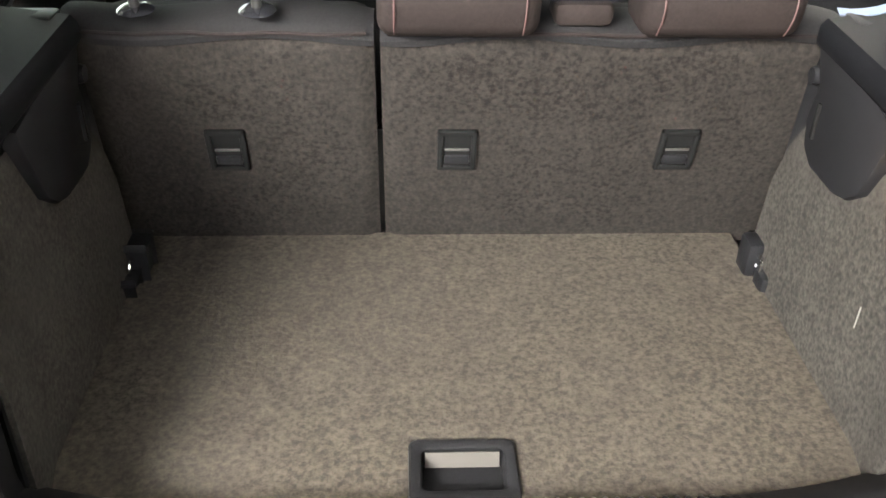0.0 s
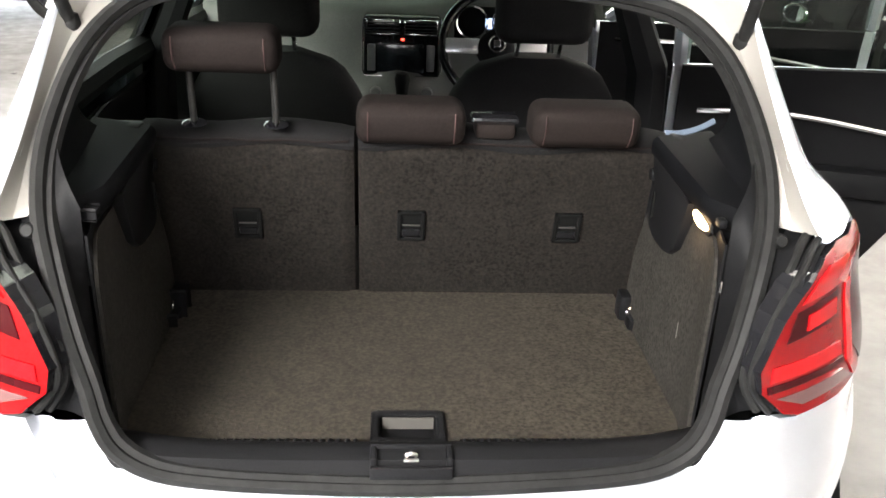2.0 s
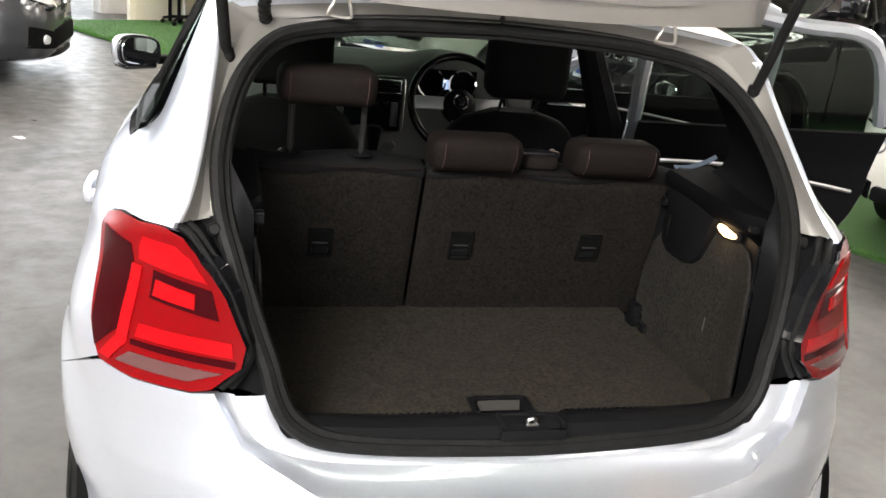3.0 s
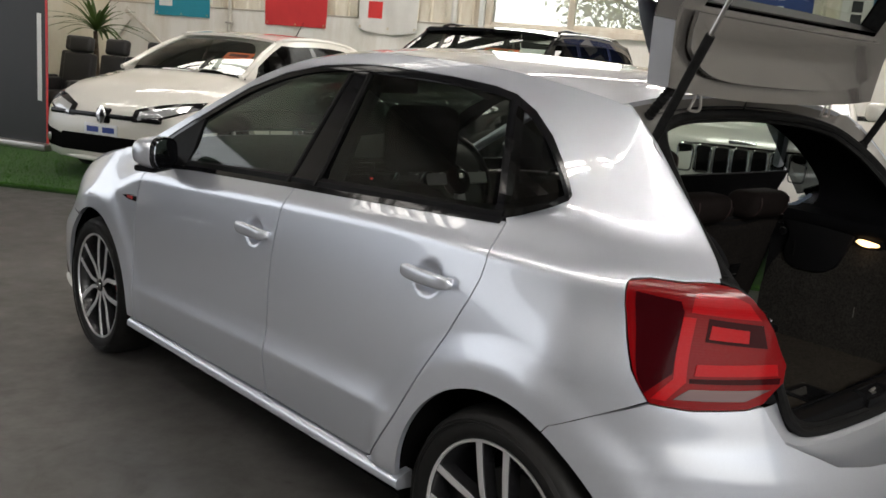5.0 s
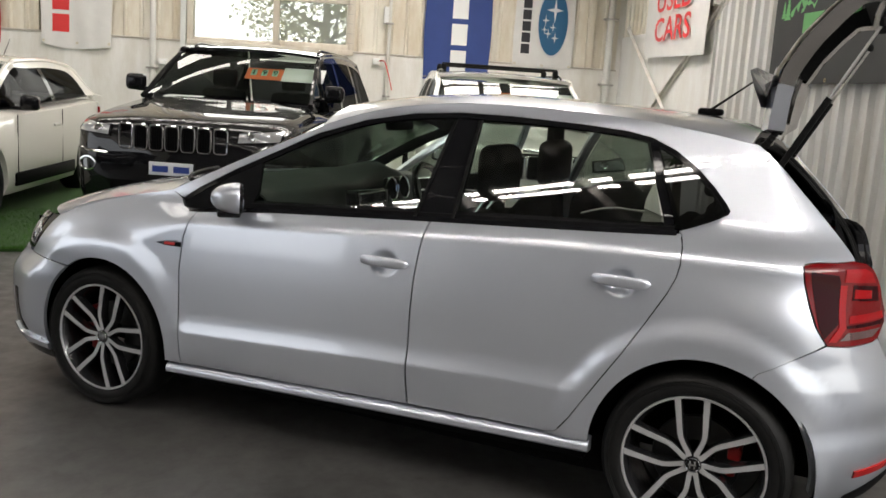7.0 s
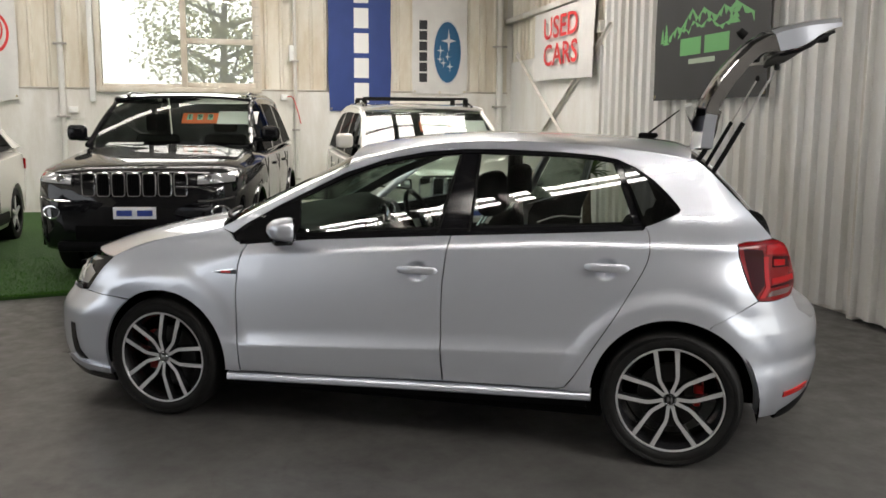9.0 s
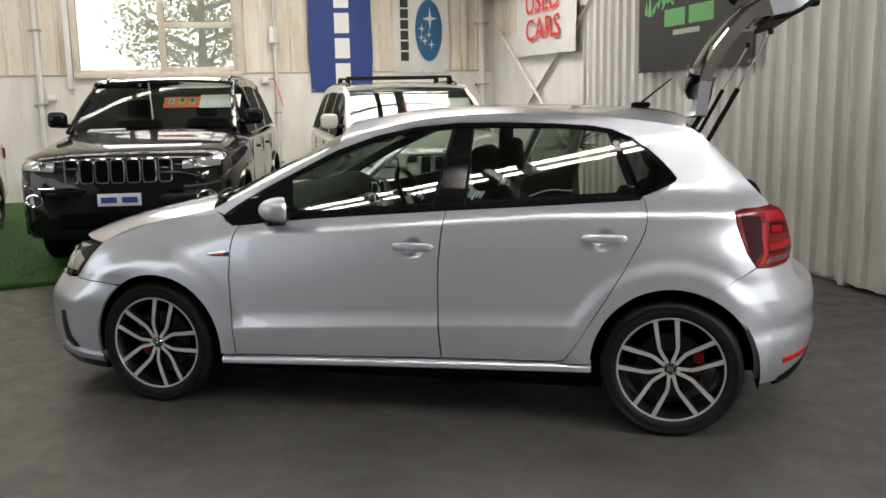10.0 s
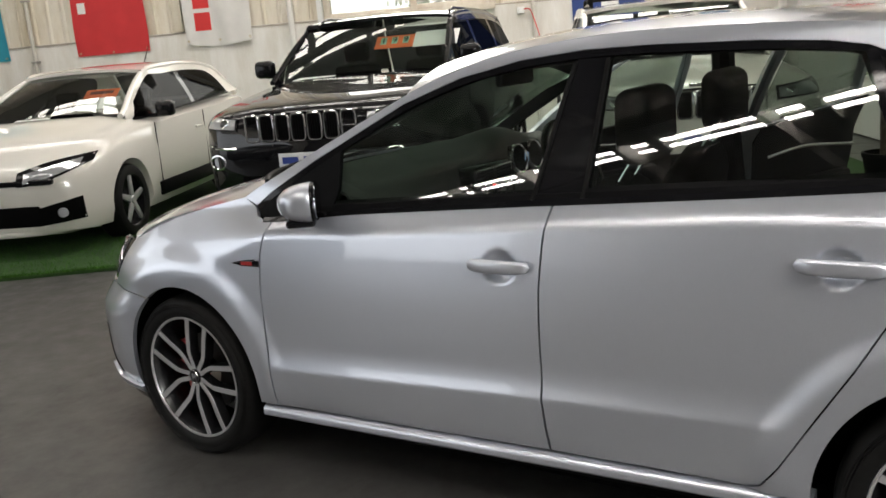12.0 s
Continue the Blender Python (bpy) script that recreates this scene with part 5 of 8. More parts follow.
for x0, x1 in ((-.115, .005), (.018, .138)):
    bm = bmesh.new()
    for r in ((x0, 1.622, .900, x1, 1.632, .904), (x0, 1.622, .950, x1, 1.632, .954), (x0, 1.622, .900, x0 + .004, 1.632, .954), (x1 - .004, 1.622, .900, x1, 1.632, .954)):
        box(bm, *r, .0015)
    v = part("air_vent", bm, CHROME, dashboard)
    bm = bmesh.new()
    for k in range(4):
        box(bm, x0 + .006, 1.622, .908 + k * .011, x1 - .006, 1.634, .9115 + k * .011)
    part("vent_slat", bm, PLASTIC, v)
bm = tube(bmesh.new(), [(-.125, 1.627, .958), (-.128, 1.627, .93), (-.128, 1.627, .77), (-.12, 1.627, .752), (.145, 1.627, .752), (.153, 1.627, .77), (.153, 1.627, .93), (.150, 1.627, .958)], .0028, 6)
part("stack_trim", bm, CHROME, dashboard)
RED_DOT = bpy.data.materials.new("red hazard lamp")
RED_DOT.use_nodes = True
b = RED_DOT.node_tree.nodes["Principled BSDF"]
b.inputs["Base Color"].default_value, b.inputs["Emission Color"].default_value, b.inputs["Emission Strength"].default_value = (.6, .02, .02, 1), (1, .05, .03, 1), 1.5
part("hazard_switch", boxes((.008, 1.6245, .880, .020, 1.632, .888), bevel=.002), RED_DOT, dashboard)
bm = bmesh.new()
for x in (-.08, .012, .105):
    bm = bmesh.new()
    lathe(bm, [(0, .018), (.016, .018), (.020, .012), (.021, 0)], 18, pose(x, 1.60, .700, 90, 0, 0))
    part("climate_knob", bm, PLASTIC_GREY, dashboard)
part("console", boxes((-.11, .95, .33, .13, 1.66, .64), bevel=.03, seg=3), PLASTIC, car)
bm = bmesh.new()
lathe(bm, [(0, .05), (.022, .045), (.028, .025), (.024, 0), (.012, -.10)], 16, pose(.012, 1.45, .76))
part("gear_lever", bm, PLASTIC, car)
bm = sheet(bmesh.new(), lambda u, v: Vector((.01 + (.075 - .02 * v) * math.cos(math.pi * u), 1.30 - .02 * v, .60 + (.14 + .0 * v) * math.sin(math.pi * u) ** .8 + .0)), 20, 3, .012)
part("armrest", bm, PLASTIC, car)

# steering wheel
SW = Matrix.Translation((.328, 1.455, .905)) @ pose(0, 0, 0, 66, 0, 0)
bm = bmesh.new()
ring = []
for k in range(49):
    a = 2 * math.pi * k / 48
    r = .183
    y = r * math.sin(a)
    ring.append((r * math.cos(a), max(y, -.150), 0))
tube(bm, ring, .0155, 10, cap=False)
sw = part("steering_wheel", moved(bm, SW), GLOSS_BLACK, car, "flat-bottomed black steering wheel with chrome spokes")
bm = lathe(bmesh.new(), [(0, .055), (.045, .052), (.062, .040), (.068, .01)], 26, SW @ Matrix.Translation((0, -.01, -.02)))
part("airbag_pad", bm, PLASTIC, sw)
bm = lathe(bmesh.new(), [(.024, .036), (.027, .039), (.030, .036)], 24, SW, closed=True)
box(bm, -.012, -.012, .034, .012, .012, .037, .002, 1, SW)
part("wheel_badge", bm, CHROME, sw)
for x0, x1 in ((-.175, -.055), (.055, .175)):
    part("spoke", moved(boxes((x0, -.028, -.005, x1, .022, .012), bevel=.006), SW), ALLOY, sw)
part("spoke", moved(boxes((-.028, -.150, -.005, .028, -.05, .010), bevel=.006), SW), ALLOY, sw)
bm = lathe(bmesh.new(), [(.05, .0), (.052, .012), (.058, .014), (.060, 0)], 28, Matrix.Translation((.39, 1.665, .945)) @ pose(0, 0, 0, 80, 0, 0))
lathe(bm, [(.05, .0), (.052, .012), (.058, .014), (.060, 0)], 28, Matrix.Translation((.262, 1.665, .945)) @ pose(0, 0, 0, 80, 0, 0))
part("dial_ring", bm, CHROME, dashboard)
DIAL = bpy.data.materials.new("lit display")
DIAL.use_nodes = True
b = DIAL.node_tree.nodes["Principled BSDF"]
b.inputs["Base Color"].default_value, b.inputs["Emission Color"].default_value, b.inputs["Emission Strength"].default_value = (.02, .02, .03, 1), (.5, .65, 1, 1), .5
part("display", boxes((.310, 1.655, .925, .340, 1.66, .962), bevel=.002), DIAL, dashboard)
part("dial_face", boxes((.20, 1.668, .885, .45, 1.675, 1.0), bevel=.004), BLACK_HOLE, dashboard)

# cabin mirror
part("cabin_mirror", boxes((-.12, 1.49, 1.245, .12, 1.52, 1.31), bevel=.014, seg=3), PLASTIC, car)

# lining of the roof
def liner_top(u, v):
    p = roof_point(u, v)
    return Vector((p.x * .93, p.y, p.z - .035))


part("roof_lining", sheet(bmesh.new(), liner_top, 16, 12), HEADLINER, car)

# left doors from inside
for nm, o in (("front_door_trim", [(1.98, .93), (1.98, .30), (1.03, .31), (1.02, .97)]), ("rear_door_trim", [(.99, .98), (.99, .31), (.46, .33), (.26, .62), (.15, .82), (.14, 1.02)])):
    panel(nm, o, PLASTIC, car, -1, out=-.085, rim=False, step=.09)
part("inner_belt", tube(bmesh.new(), [body_point(y, lerp([(.13, 1.025), (1.06, .972), (1.99, .91)], y)) + Vector((.045, 0, 0)) for y in (.15, .6, 1.05, 1.5, 1.95)], .035, 8), PLASTIC, car)
bm = bmesh.new()
for pts in ([(-.735, .72, .90), (-.715, .55, .925), (-.71, .40, .915), (-.72, .30, .86)],):
    tube(bm, spline(pts, 5), .007, 6)
part("door_pull", bm, CHROME, car)
# right body side round the open doors
bm = bmesh.new()
tube(bm, [(.70, .96, .30), (.735, .97, .60), (.72, .985, .95), (.62, .96, 1.18), (.54, .94, 1.37)], [.075, .07, .06, .045, .04], 8)
part("centre_pillar", bm, PLASTIC, car)
bm = bmesh.new()
tube(bm, [(-.69, .96, .30), (-.70, .97, .60), (-.68, .96, .95), (-.58, .95, 1.18), (-.49, .94, 1.345)], [.05, .05, .045, .035, .025], 8)
part("centre_pillar", bm, PLASTIC, car)
part("right_sill", boxes((.64, .30, .20, .80, 2.05, .33), bevel=.02), SILVER, car)


# open right doors: skin outside, trim inside, window frame
def open_door(name, hinge, angle, length, z_belt0, z_belt1, top):
    """Built along -y from its hinge with the outside at +x, then swung open."""
    d = new(name)
    d.parent = car
    d.matrix_basis = Matrix.Translation((hinge[0], hinge[1], 0)) @ pose(0, 0, 0, 0, 0, angle)
    tagged(d, "open silver car door with dark inner trim")

    def skin(u, v):
        z = .31 + (lerp([(0, z_belt0), (1, z_belt1)], u) - .31) * v
        cut = .30 * (1 - smoothstep(.0, .75, v)) if name == "rear_door" else 0
        return Vector((min(curve(LOW, z), curve(HIGH, z)) - .80, -length * u * (1 - cut * u), z))
    part("door_skin", sheet(bmesh.new(), skin, 16, 12, .012, flip=True), SILVER, d)

    def trim(u, v):
        p = skin(.03 + .93 * u, v)
        return Vector((p.x - .085 - .02 * math.sin(math.pi * v), p.y, p.z + .008))
    part("door_trim", sheet(bmesh.new(), trim, 16, 10, .01), PLASTIC, d)

    def edge(u, v):
        a, b = skin(1, v), trim(1, v)
        return a.lerp(b, u)
    part("door_end", sheet(bmesh.new(), edge, 3, 12), SILVER, d)
    part("door_end", sheet(bmesh.new(), lambda u, v: skin(0, v).lerp(trim(0, v), u), 3, 12, flip=True), SILVER, d)
    e = skin(1, .72)
    part("door_latch", boxes((e.x - .06, e.y - .006, e.z - .03, e.x - .02, e.y + .004, e.z + .03), bevel=.004), BLACK_HOLE, d)
    tp = [Vector(p) for p in top]
    part("window_frame", tube(bmesh.new(), spline(top, 5), .024, 8), SILVER, d)
    bm = bmesh.new()
    fan = [skin(.01, 1), skin(.99, 1)] + [Vector(p) for p in reversed(top)]
    bm.faces.new([bm.verts.new(p + Vector((-.02, 0, 0))) for p in fan])
    w = part("door_window", bm, GLASS, d)
    w.visible_shadow = False
    bm = tube(bmesh.new(), spline([(-.115, -length * .10, .86), (-.125, -length * .4, .875), (-.12, -length * .75, .845), (-.11, -length * .9, .83)], 5), .009, 8)
    part("door_pull", bm, CHROME, d)
    part("arm_rest", boxes((-.16, -length * .80, .66, -.09, -length * .25, .74), bevel=.02), PLASTIC, d)


open_door("rear_door", (.80, 1.00), 72, .84, .972, 1.03, [(-.06, -.02, .98), (-.245, -.05, 1.34), (-.25, -.45, 1.345), (-.215, -.68, 1.31), (-.10, -.80, 1.06)])
open_door("front_door", (.80, 2.03), 66, 1.02, .905, .972, [(-.05, -.06, .93), (-.14, -.32, 1.13), (-.22, -.62, 1.30), (-.25, -.95, 1.345), (-.08, -1.00, .99)])

# ---------------------------------------------------------------- silver hatchback: raised tailgate
# profile along the middle, from the hinge out: spoiler, glass, bend, lower panel with its tip
GATE = [(-.080, 1.352), (-.090, 1.48), (-.105, 1.568), (-.161, 1.672), (-.228, 1.758), (-.284, 1.818), (-.345, 1.853), (-.432, 1.880), (-.547, 1.901), (-.668, 1.915)]
GATE_W = [(0, .53), (.15, .555), (.30, .55), (.55, .53), (.70, .52), (.85, .50), (1, .43)]


def gate_mid(t):
    k = t * (len(GATE) - 1)
    i = min(len(GATE) - 2, int(k))
    a, b = Vector((0, *GATE[i])), Vector((0, *GATE[i + 1]))
    return a.lerp(b, k - i)


def gate_dir(t):
    d = gate_mid(min(1, t + .05)) - gate_mid(max(0, t - .05))
    d.normalize()
    return d, Vector((0, -d.z, d.y))      # along the gate, and towards its inside (back and down)


def gate_outer(u, v):
    k = 2 * u - 1
    d, n = gate_dir(v)
    out = -n
    w = lerp(GATE_W, v)
    p = gate_mid(v) + Vector((w * k, 0, 0))
    return p - n * (.050 * (1 - abs(k) ** 2.6)) + d * (-.03 * k * k * smoothstep(.6, 1, v) + .025 * abs(k) ** 2.6 * (1 - smoothstep(0, .30, v)))


def gate_inner(u, v):
    k = 2 * u - 1
    d, n = gate_dir(v)
    w = lerp(GATE_W, v) - .012
    deep = (.050 + .030 * smoothstep(.55, .75, v)) * (1 - .80 * smoothstep(.80, 1, v))
    return gate_mid(v) + Vector((w * k, 0, 0)) + n * (deep - .020 * (1 - abs(k) ** 3) - .018 * math.exp(-((v - .10) / .05) ** 2) * (1 - k * k)) + d * (-.03 * k * k * smoothstep(.6, 1, v) + .025 * abs(k) ** 2.6 * (1 - smoothstep(0, .30, v)))


def gate_frame(fn, mat, name, thick, holes, flip=False):
    """A sheet with the window left open."""
    nu, nv = 32, 36
    bm = bmesh.new()
    g = [[bm.verts.new(fn(i / nu, j / nv)) for j in range(nv + 1)] for i in range(nu + 1)]
    for i in range(nu):
        for j in range(nv):
            cu, cv = (i + .5) / nu, (j + .5) / nv
            if holes(cu, cv):
                continue
            q = (g[i][j], g[i + 1][j], g[i + 1][j + 1], g[i][j + 1])
            bm.faces.new(q[::-1] if flip else q)
    for v in [v for v in bm.verts if not v.link_faces]:
        bm.verts.remove(v)
    return part(name, bm, mat, gate)


gate = new("tailgate")
gate.parent = car
tagged(gate, "raised silver tailgate with rear window")
pane = lambda u, v: .09 < u < .91 and .235 < v < .66
border = lambda u, v: .15 < v < .69
gate_frame(gate_outer, SILVER, "outer_skin", 0, border)
gate_frame(gate_outer, GLOSS_BLACK, "screen_border", 0, lambda u, v: pane(u, v) or not border(u, v))
gate_frame(gate_inner, SILVER_SHADE_GATE, "inner_skin", 0, pane, True)
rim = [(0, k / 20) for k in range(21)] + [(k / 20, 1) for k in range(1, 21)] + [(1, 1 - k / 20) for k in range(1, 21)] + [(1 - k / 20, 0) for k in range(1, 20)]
for nm, mt, want, sides in (("gate_edge", SILVER, False, (0, 1)), ("screen_edge", SILVER_SHADE_GATE, True, (0,)), ("screen_edge", SILVER_SHADE_GATE, True, (1,))):
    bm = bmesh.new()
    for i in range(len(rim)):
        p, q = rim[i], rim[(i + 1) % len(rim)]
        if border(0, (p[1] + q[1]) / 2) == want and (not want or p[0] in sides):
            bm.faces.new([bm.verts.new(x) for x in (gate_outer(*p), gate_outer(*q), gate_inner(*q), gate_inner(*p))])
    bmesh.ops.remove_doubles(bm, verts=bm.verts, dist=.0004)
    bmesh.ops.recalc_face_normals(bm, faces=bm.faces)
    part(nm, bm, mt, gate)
bm = bmesh.new()
rim = [(.09, .235 + .425 * k / 12) for k in range(13)] + [(.09 + .82 * k / 12, .66) for k in range(1, 13)] + [(.91, .66 - .425 * k / 12) for k in range(1, 13)] + [(.91 - .82 * k / 12, .235) for k in range(1, 12)]
a = [bm.verts.new(gate_outer(*q)) for q in rim]
b = [bm.verts.new(gate_inner(*q)) for q in rim]
for i in range(len(rim)):
    j = (i + 1) % len(rim)
    bm.faces.new((a[i], a[j], b[j], b[i]))
bmesh.ops.recalc_face_normals(bm, faces=bm.faces)
part("window_reveal", bm, RUBBER, gate)
w = part("rear_screen", sheet(bmesh.new(), lambda u, v: gate_outer(.08 + .84 * u, .225 + .445 * v) + gate_dir(.225 + .445 * v)[1] * .004, 20, 10), GLASS, gate)
w.visible_shadow = False
bm = bmesh.new()
for i in range(24):
    k0, k1 = -1 + i / 12, -1 + (i + 1) / 12
    sec = lambda k: [Vector((.49 * k, -.060 + .012 * k * k, 1.445)), Vector((.495 * k, -.018 - .012 * (1 - k * k), 1.515)), Vector((.495 * k, .004 - .006 * k * k, 1.562)), Vector((.495 * k, -.022, 1.572)), Vector((.495 * k, -.090, 1.545))]
    A, B = [bm.verts.new(p) for p in sec(k0)], [bm.verts.new(p) for p in sec(k1)]
    for q in range(4):
        bm.faces.new((A[q], B[q], B[q + 1], A[q + 1]))
bmesh.ops.remove_doubles(bm, verts=bm.verts, dist=.0004)
part("roof_spoiler", bm, SILVER, gate)
# black cheek pieces beside the screen, plastic lining on the lower panel, wiper motor cover, catch
for side in (-1, 1):
    c = .5 + .5 * side
    bm = sheet(bmesh.new(), lambda u, v: gate_outer(c - side * .085 * (1 - u) , .16 + .09 * v) - gate_dir(.2)[1] * .004, 6, 4, .003)
    part("spoiler_cheek", bm, GLOSS_BLACK, gate)
bm = sheet(bmesh.new(), lambda u, v: gate_inner(.05 + .90 * u, .70 + .27 * v) + gate_dir(.85)[1] * .012, 20, 8, .012, flip=True)
part("inner_lining", bm, PLASTIC, gate)
# pressed panel along the hinge edge of the tailgate
bm = sheet(bmesh.new(), lambda u, v: gate_inner(.05 + .90 * u, .035 + .165 * v + .05 * (2 * u - 1) ** 8 * (1 - v)) + gate_dir(.035 + .165 * v)[1] * .010, 30, 8, .010, flip=True)
part("hinge_panel", bm, SILVER_SHADE_GATE, gate)
p = gate_inner(.5, .97)
part("gate_lock", boxes((-.04, p.y - .005, p.z - .05, .04, p.y + .04, p.z - .01), bevel=.008), PLASTIC, gate)
p = gate_outer(.5, .60)
part("rear_wiper", tube(bmesh.new(), [p + Vector((0, .01, .02)), p + Vector((0, .035, .04)), p + Vector((0, .05, .03))], [.022, .024, .012], 10), RUBBER, gate)
for x in (-.335, .335):
    loop = [(x - .010, -.088, 1.384), (x - .012, -.092, 1.352), (x - .022, -.090, 1.330), (x - .018, -.086, 1.322), (x + .016, -.086, 1.320), (x + .020, -.090, 1.330), (x + .014, -.092, 1.352), (x + .012, -.088, 1.384)]
    bm = tube(bmesh.new(), spline(loop, 4), .0038, 8)
    prism(bm, [(-.060, -.004), (.060, -.004), (.040, .020), (-.034, .022)], .006, .002, Matrix.Translation((x, -.094, 1.384)) @ pose(0, 0, 0, 80, 0, 0))
    for e in (-.022, .024):
        lathe(bm, [(0, .006), (.007, .006), (.009, .002), (.009, 0)], 10, Matrix.Translation((x + e, -.098, 1.392)) @ pose(0, 0, 0, 90, 0, 0))
    part("gate_hinge", bm, GALV, car, "zinc-plated tailgate hinge")
for side in (-1, 1):
    a, b = Vector((side * .541, -.122, 1.238)), Vector((.52 if side > 0 else -.59, -.372, 1.715))
    m = a.lerp(b, .52)
    s = part("gas_strut", tube(bmesh.new(), [a, m], .0108, 10), RUBBER, car)
    part("strut_rod", tube(bmesh.new(), [m, b], .0048, 8), STEEL, s)
    bm = lathe(bmesh.new(), [(0, .02), (.012, .016), (.016, 0), (.012, -.012), (0, -.014)], 12, Matrix.Translation(a))
    part("strut_foot", bm, RUBBER, s)
    bm = lathe(bmesh.new(), [(0, .02), (.010, .014), (.012, 0), (.010, -.010), (0, -.012)], 12, Matrix.Translation(b))
    part("strut_head", bm, RUBBER, s)
# ribbed cable sleeve at the left hinge corner
bm = bmesh.new()
sleeve = spline([(-.47, -.055, 1.30), (-.475, -.085, 1.335), (-.46, -.105, 1.375), (-.43, -.10, 1.41)], 8)
tube(bm, sleeve, [.0105 + .0025 * (k % 2) for k in range(len(sleeve))], 10)
part("cable_sleeve", bm, RUBBER, car)

# ---------------------------------------------------------------- other vehicles (y runs back from the front bumper)
def shell(stations, arches=()):
    """Lower body: stations (y, half width, low, side, top), with round wheel openings (y, z, r) cut out."""
    bm = bmesh.new()
    ys = [s[0] for s in stations]
    cols = [[(s[0], s[k]) for s in stations] for k in range(1, 5)]
    rows = []
    n = 60
    for i in range(n + 1):
        t = i / n
        y = ys[0] + (ys[-1] - ys[0]) * (t * t * (3 - 2 * t) * .35 + t * .65)
        w, lo, sd, tp = [curve(c, y) for c in cols]
        sec = [(.0, lo), (.80 * w, lo), (.95 * w, lo + .03), (w, lo + .14), (1.0 * w, lo + .35 * (sd - lo)), (1.008 * w, lo + .7 * (sd - lo)), (.985 * w, sd - .02), (.94 * w, sd + .25 * (tp - sd)), (.80 * w, sd + .72 * (tp - sd)), (.5 * w, tp - .006), (0, tp)]
        rows.append([bm.verts.new((x, y, z)) for x, z in sec] + [bm.verts.new((-x, y, z)) for x, z in sec[-2:0:-1]])
    m = len(rows[0])
    for a, b in zip(rows, rows[1:]):
        for k in range(m):
            bm.faces.new((a[k], b[k], b[(k + 1) % m], a[(k + 1) % m]))
    bm.faces.new(rows[0])
    bm.faces.new(rows[-1][::-1])
    bmesh.ops.recalc_face_normals(bm, faces=bm.faces)
    if not arches:
        return bm
    cut = bmesh.new()
    for y, z, r in arches:
        for s in (-1, 1):
            lathe(cut, [(0, 0), (r, 0), (r, .8), (0, .8)], 40, Matrix.Translation((s * .56, y, z)) @ pose(0, 0, 0, 0, 90 * s, 0))
    bmesh.ops.remove_doubles(cut, verts=cut.verts, dist=.0005)
    bmesh.ops.recalc_face_normals(cut, faces=cut.faces)
    pair = []
    for b in (bm, cut):
        me = bpy.data.meshes.new("work")
        b.to_mesh(me)
        b.free()
        pair.append(bpy.data.objects.new("work", me))
        scene.collection.objects.link(pair[-1])
    mod = pair[0].modifiers.new("cut", "BOOLEAN")
    mod.operation, mod.object, mod.solver = "DIFFERENCE", pair[1], "EXACT"
    me = bpy.data.meshes.new_from_object(pair[0].evaluated_get(bpy.context.evaluated_depsgraph_get()))
    bm = bmesh.new()
    bm.from_mesh(me)
    for ob in pair:
        old = ob.data
        bpy.data.objects.remove(ob)
        bpy.data.meshes.remove(old)
    bpy.data.meshes.remove(me)
    return bm


def front_of(body, x, z, off=.006):
    """The y at which a ray from the front meets the body."""
    hit, at, _, _ = body.ray_cast(Vector((x, -2, z)), Vector((0, 1, 0)))
    return (at.y if hit and at.y < 1.0 else .5) - off


def pane(car_, name, pts, mat, thick=.004):
    """A glass pane bent a little, through four corners: near left, near right, far right, far left."""
    a, b, c, d = [Vector(p) for p in pts]

    def at(u, v):
        p = a.lerp(b, u).lerp(d.lerp(c, u), v)
        n = (b - a).cross(d - a).normalized()
        return p + n * .04 * (1 - (2 * u - 1) ** 2) * (1 - (2 * v - 1) ** 2 * .3)
    ob = part(name, sheet(bmesh.new(), at, 10, 8), mat, car_)
    ob.visible_shadow = False
    return ob


def plain_wheel(parent, x, y, r, side, rim_mat, spokes=5):
    w = new("wheel")
    w.parent = parent
    w.matrix_basis = Matrix.Translation((x, y, r)) @ (FACE if side > 0 else pose(0, 0, 0, 0, 0, 180) @ FACE)
    k = r / .303
    part("tyre", lathe(bmesh.new(), [(.20 * k, -.12), (.28 * k, -.12), (.303 * k, -.09), (.303 * k, .07), (.29 * k, .10), (.26 * k, .112), (.215 * k, .105), (.205 * k, .08)], 40), TYRE, w)
    part("rim", lathe(bmesh.new(), [(0, .02), (.20 * k, .02), (.205 * k, .085), (.222 * k, .100), (.225 * k, .095)], 40), SPOKE_DARK, w)
    for i in range(spokes):
        a = 2 * math.pi * i / spokes + .3
        bm = prism(bmesh.new(), [(.03 * k, -.032), (.20 * k, -.020), (.21 * k, 0), (.20 * k, .020), (.03 * k, .032)], .018, .004, Matrix.Translation((0, 0, .075)) @ pose(0, 0, 0, 0, 0, math.degrees(a)))
        part("spoke", bm, rim_mat, w)
    part("hub_cap", lathe(bmesh.new(), [(0, .10), (.03, .10), (.038, .09), (.04, .06)], 20), rim_mat, w)


def number_plate(parent, y, z, w=.372, h=.107):
    p = part("number_plate", boxes((-w / 2, y - .012, z - h / 2, w / 2, y, z + h / 2), bevel=.003), PLATE_WHITE, parent, "white number plate with blue bars")
    bm = boxes((-w * .42, y - .0135, z - h * .26, -w * .06, y - .0115, z + h * .22), (w * .06, y - .0135, z - h * .26, w * .42, y - .0115, z + h * .22))
    part("plate_bar", bm, PLATE_BLUE, p)


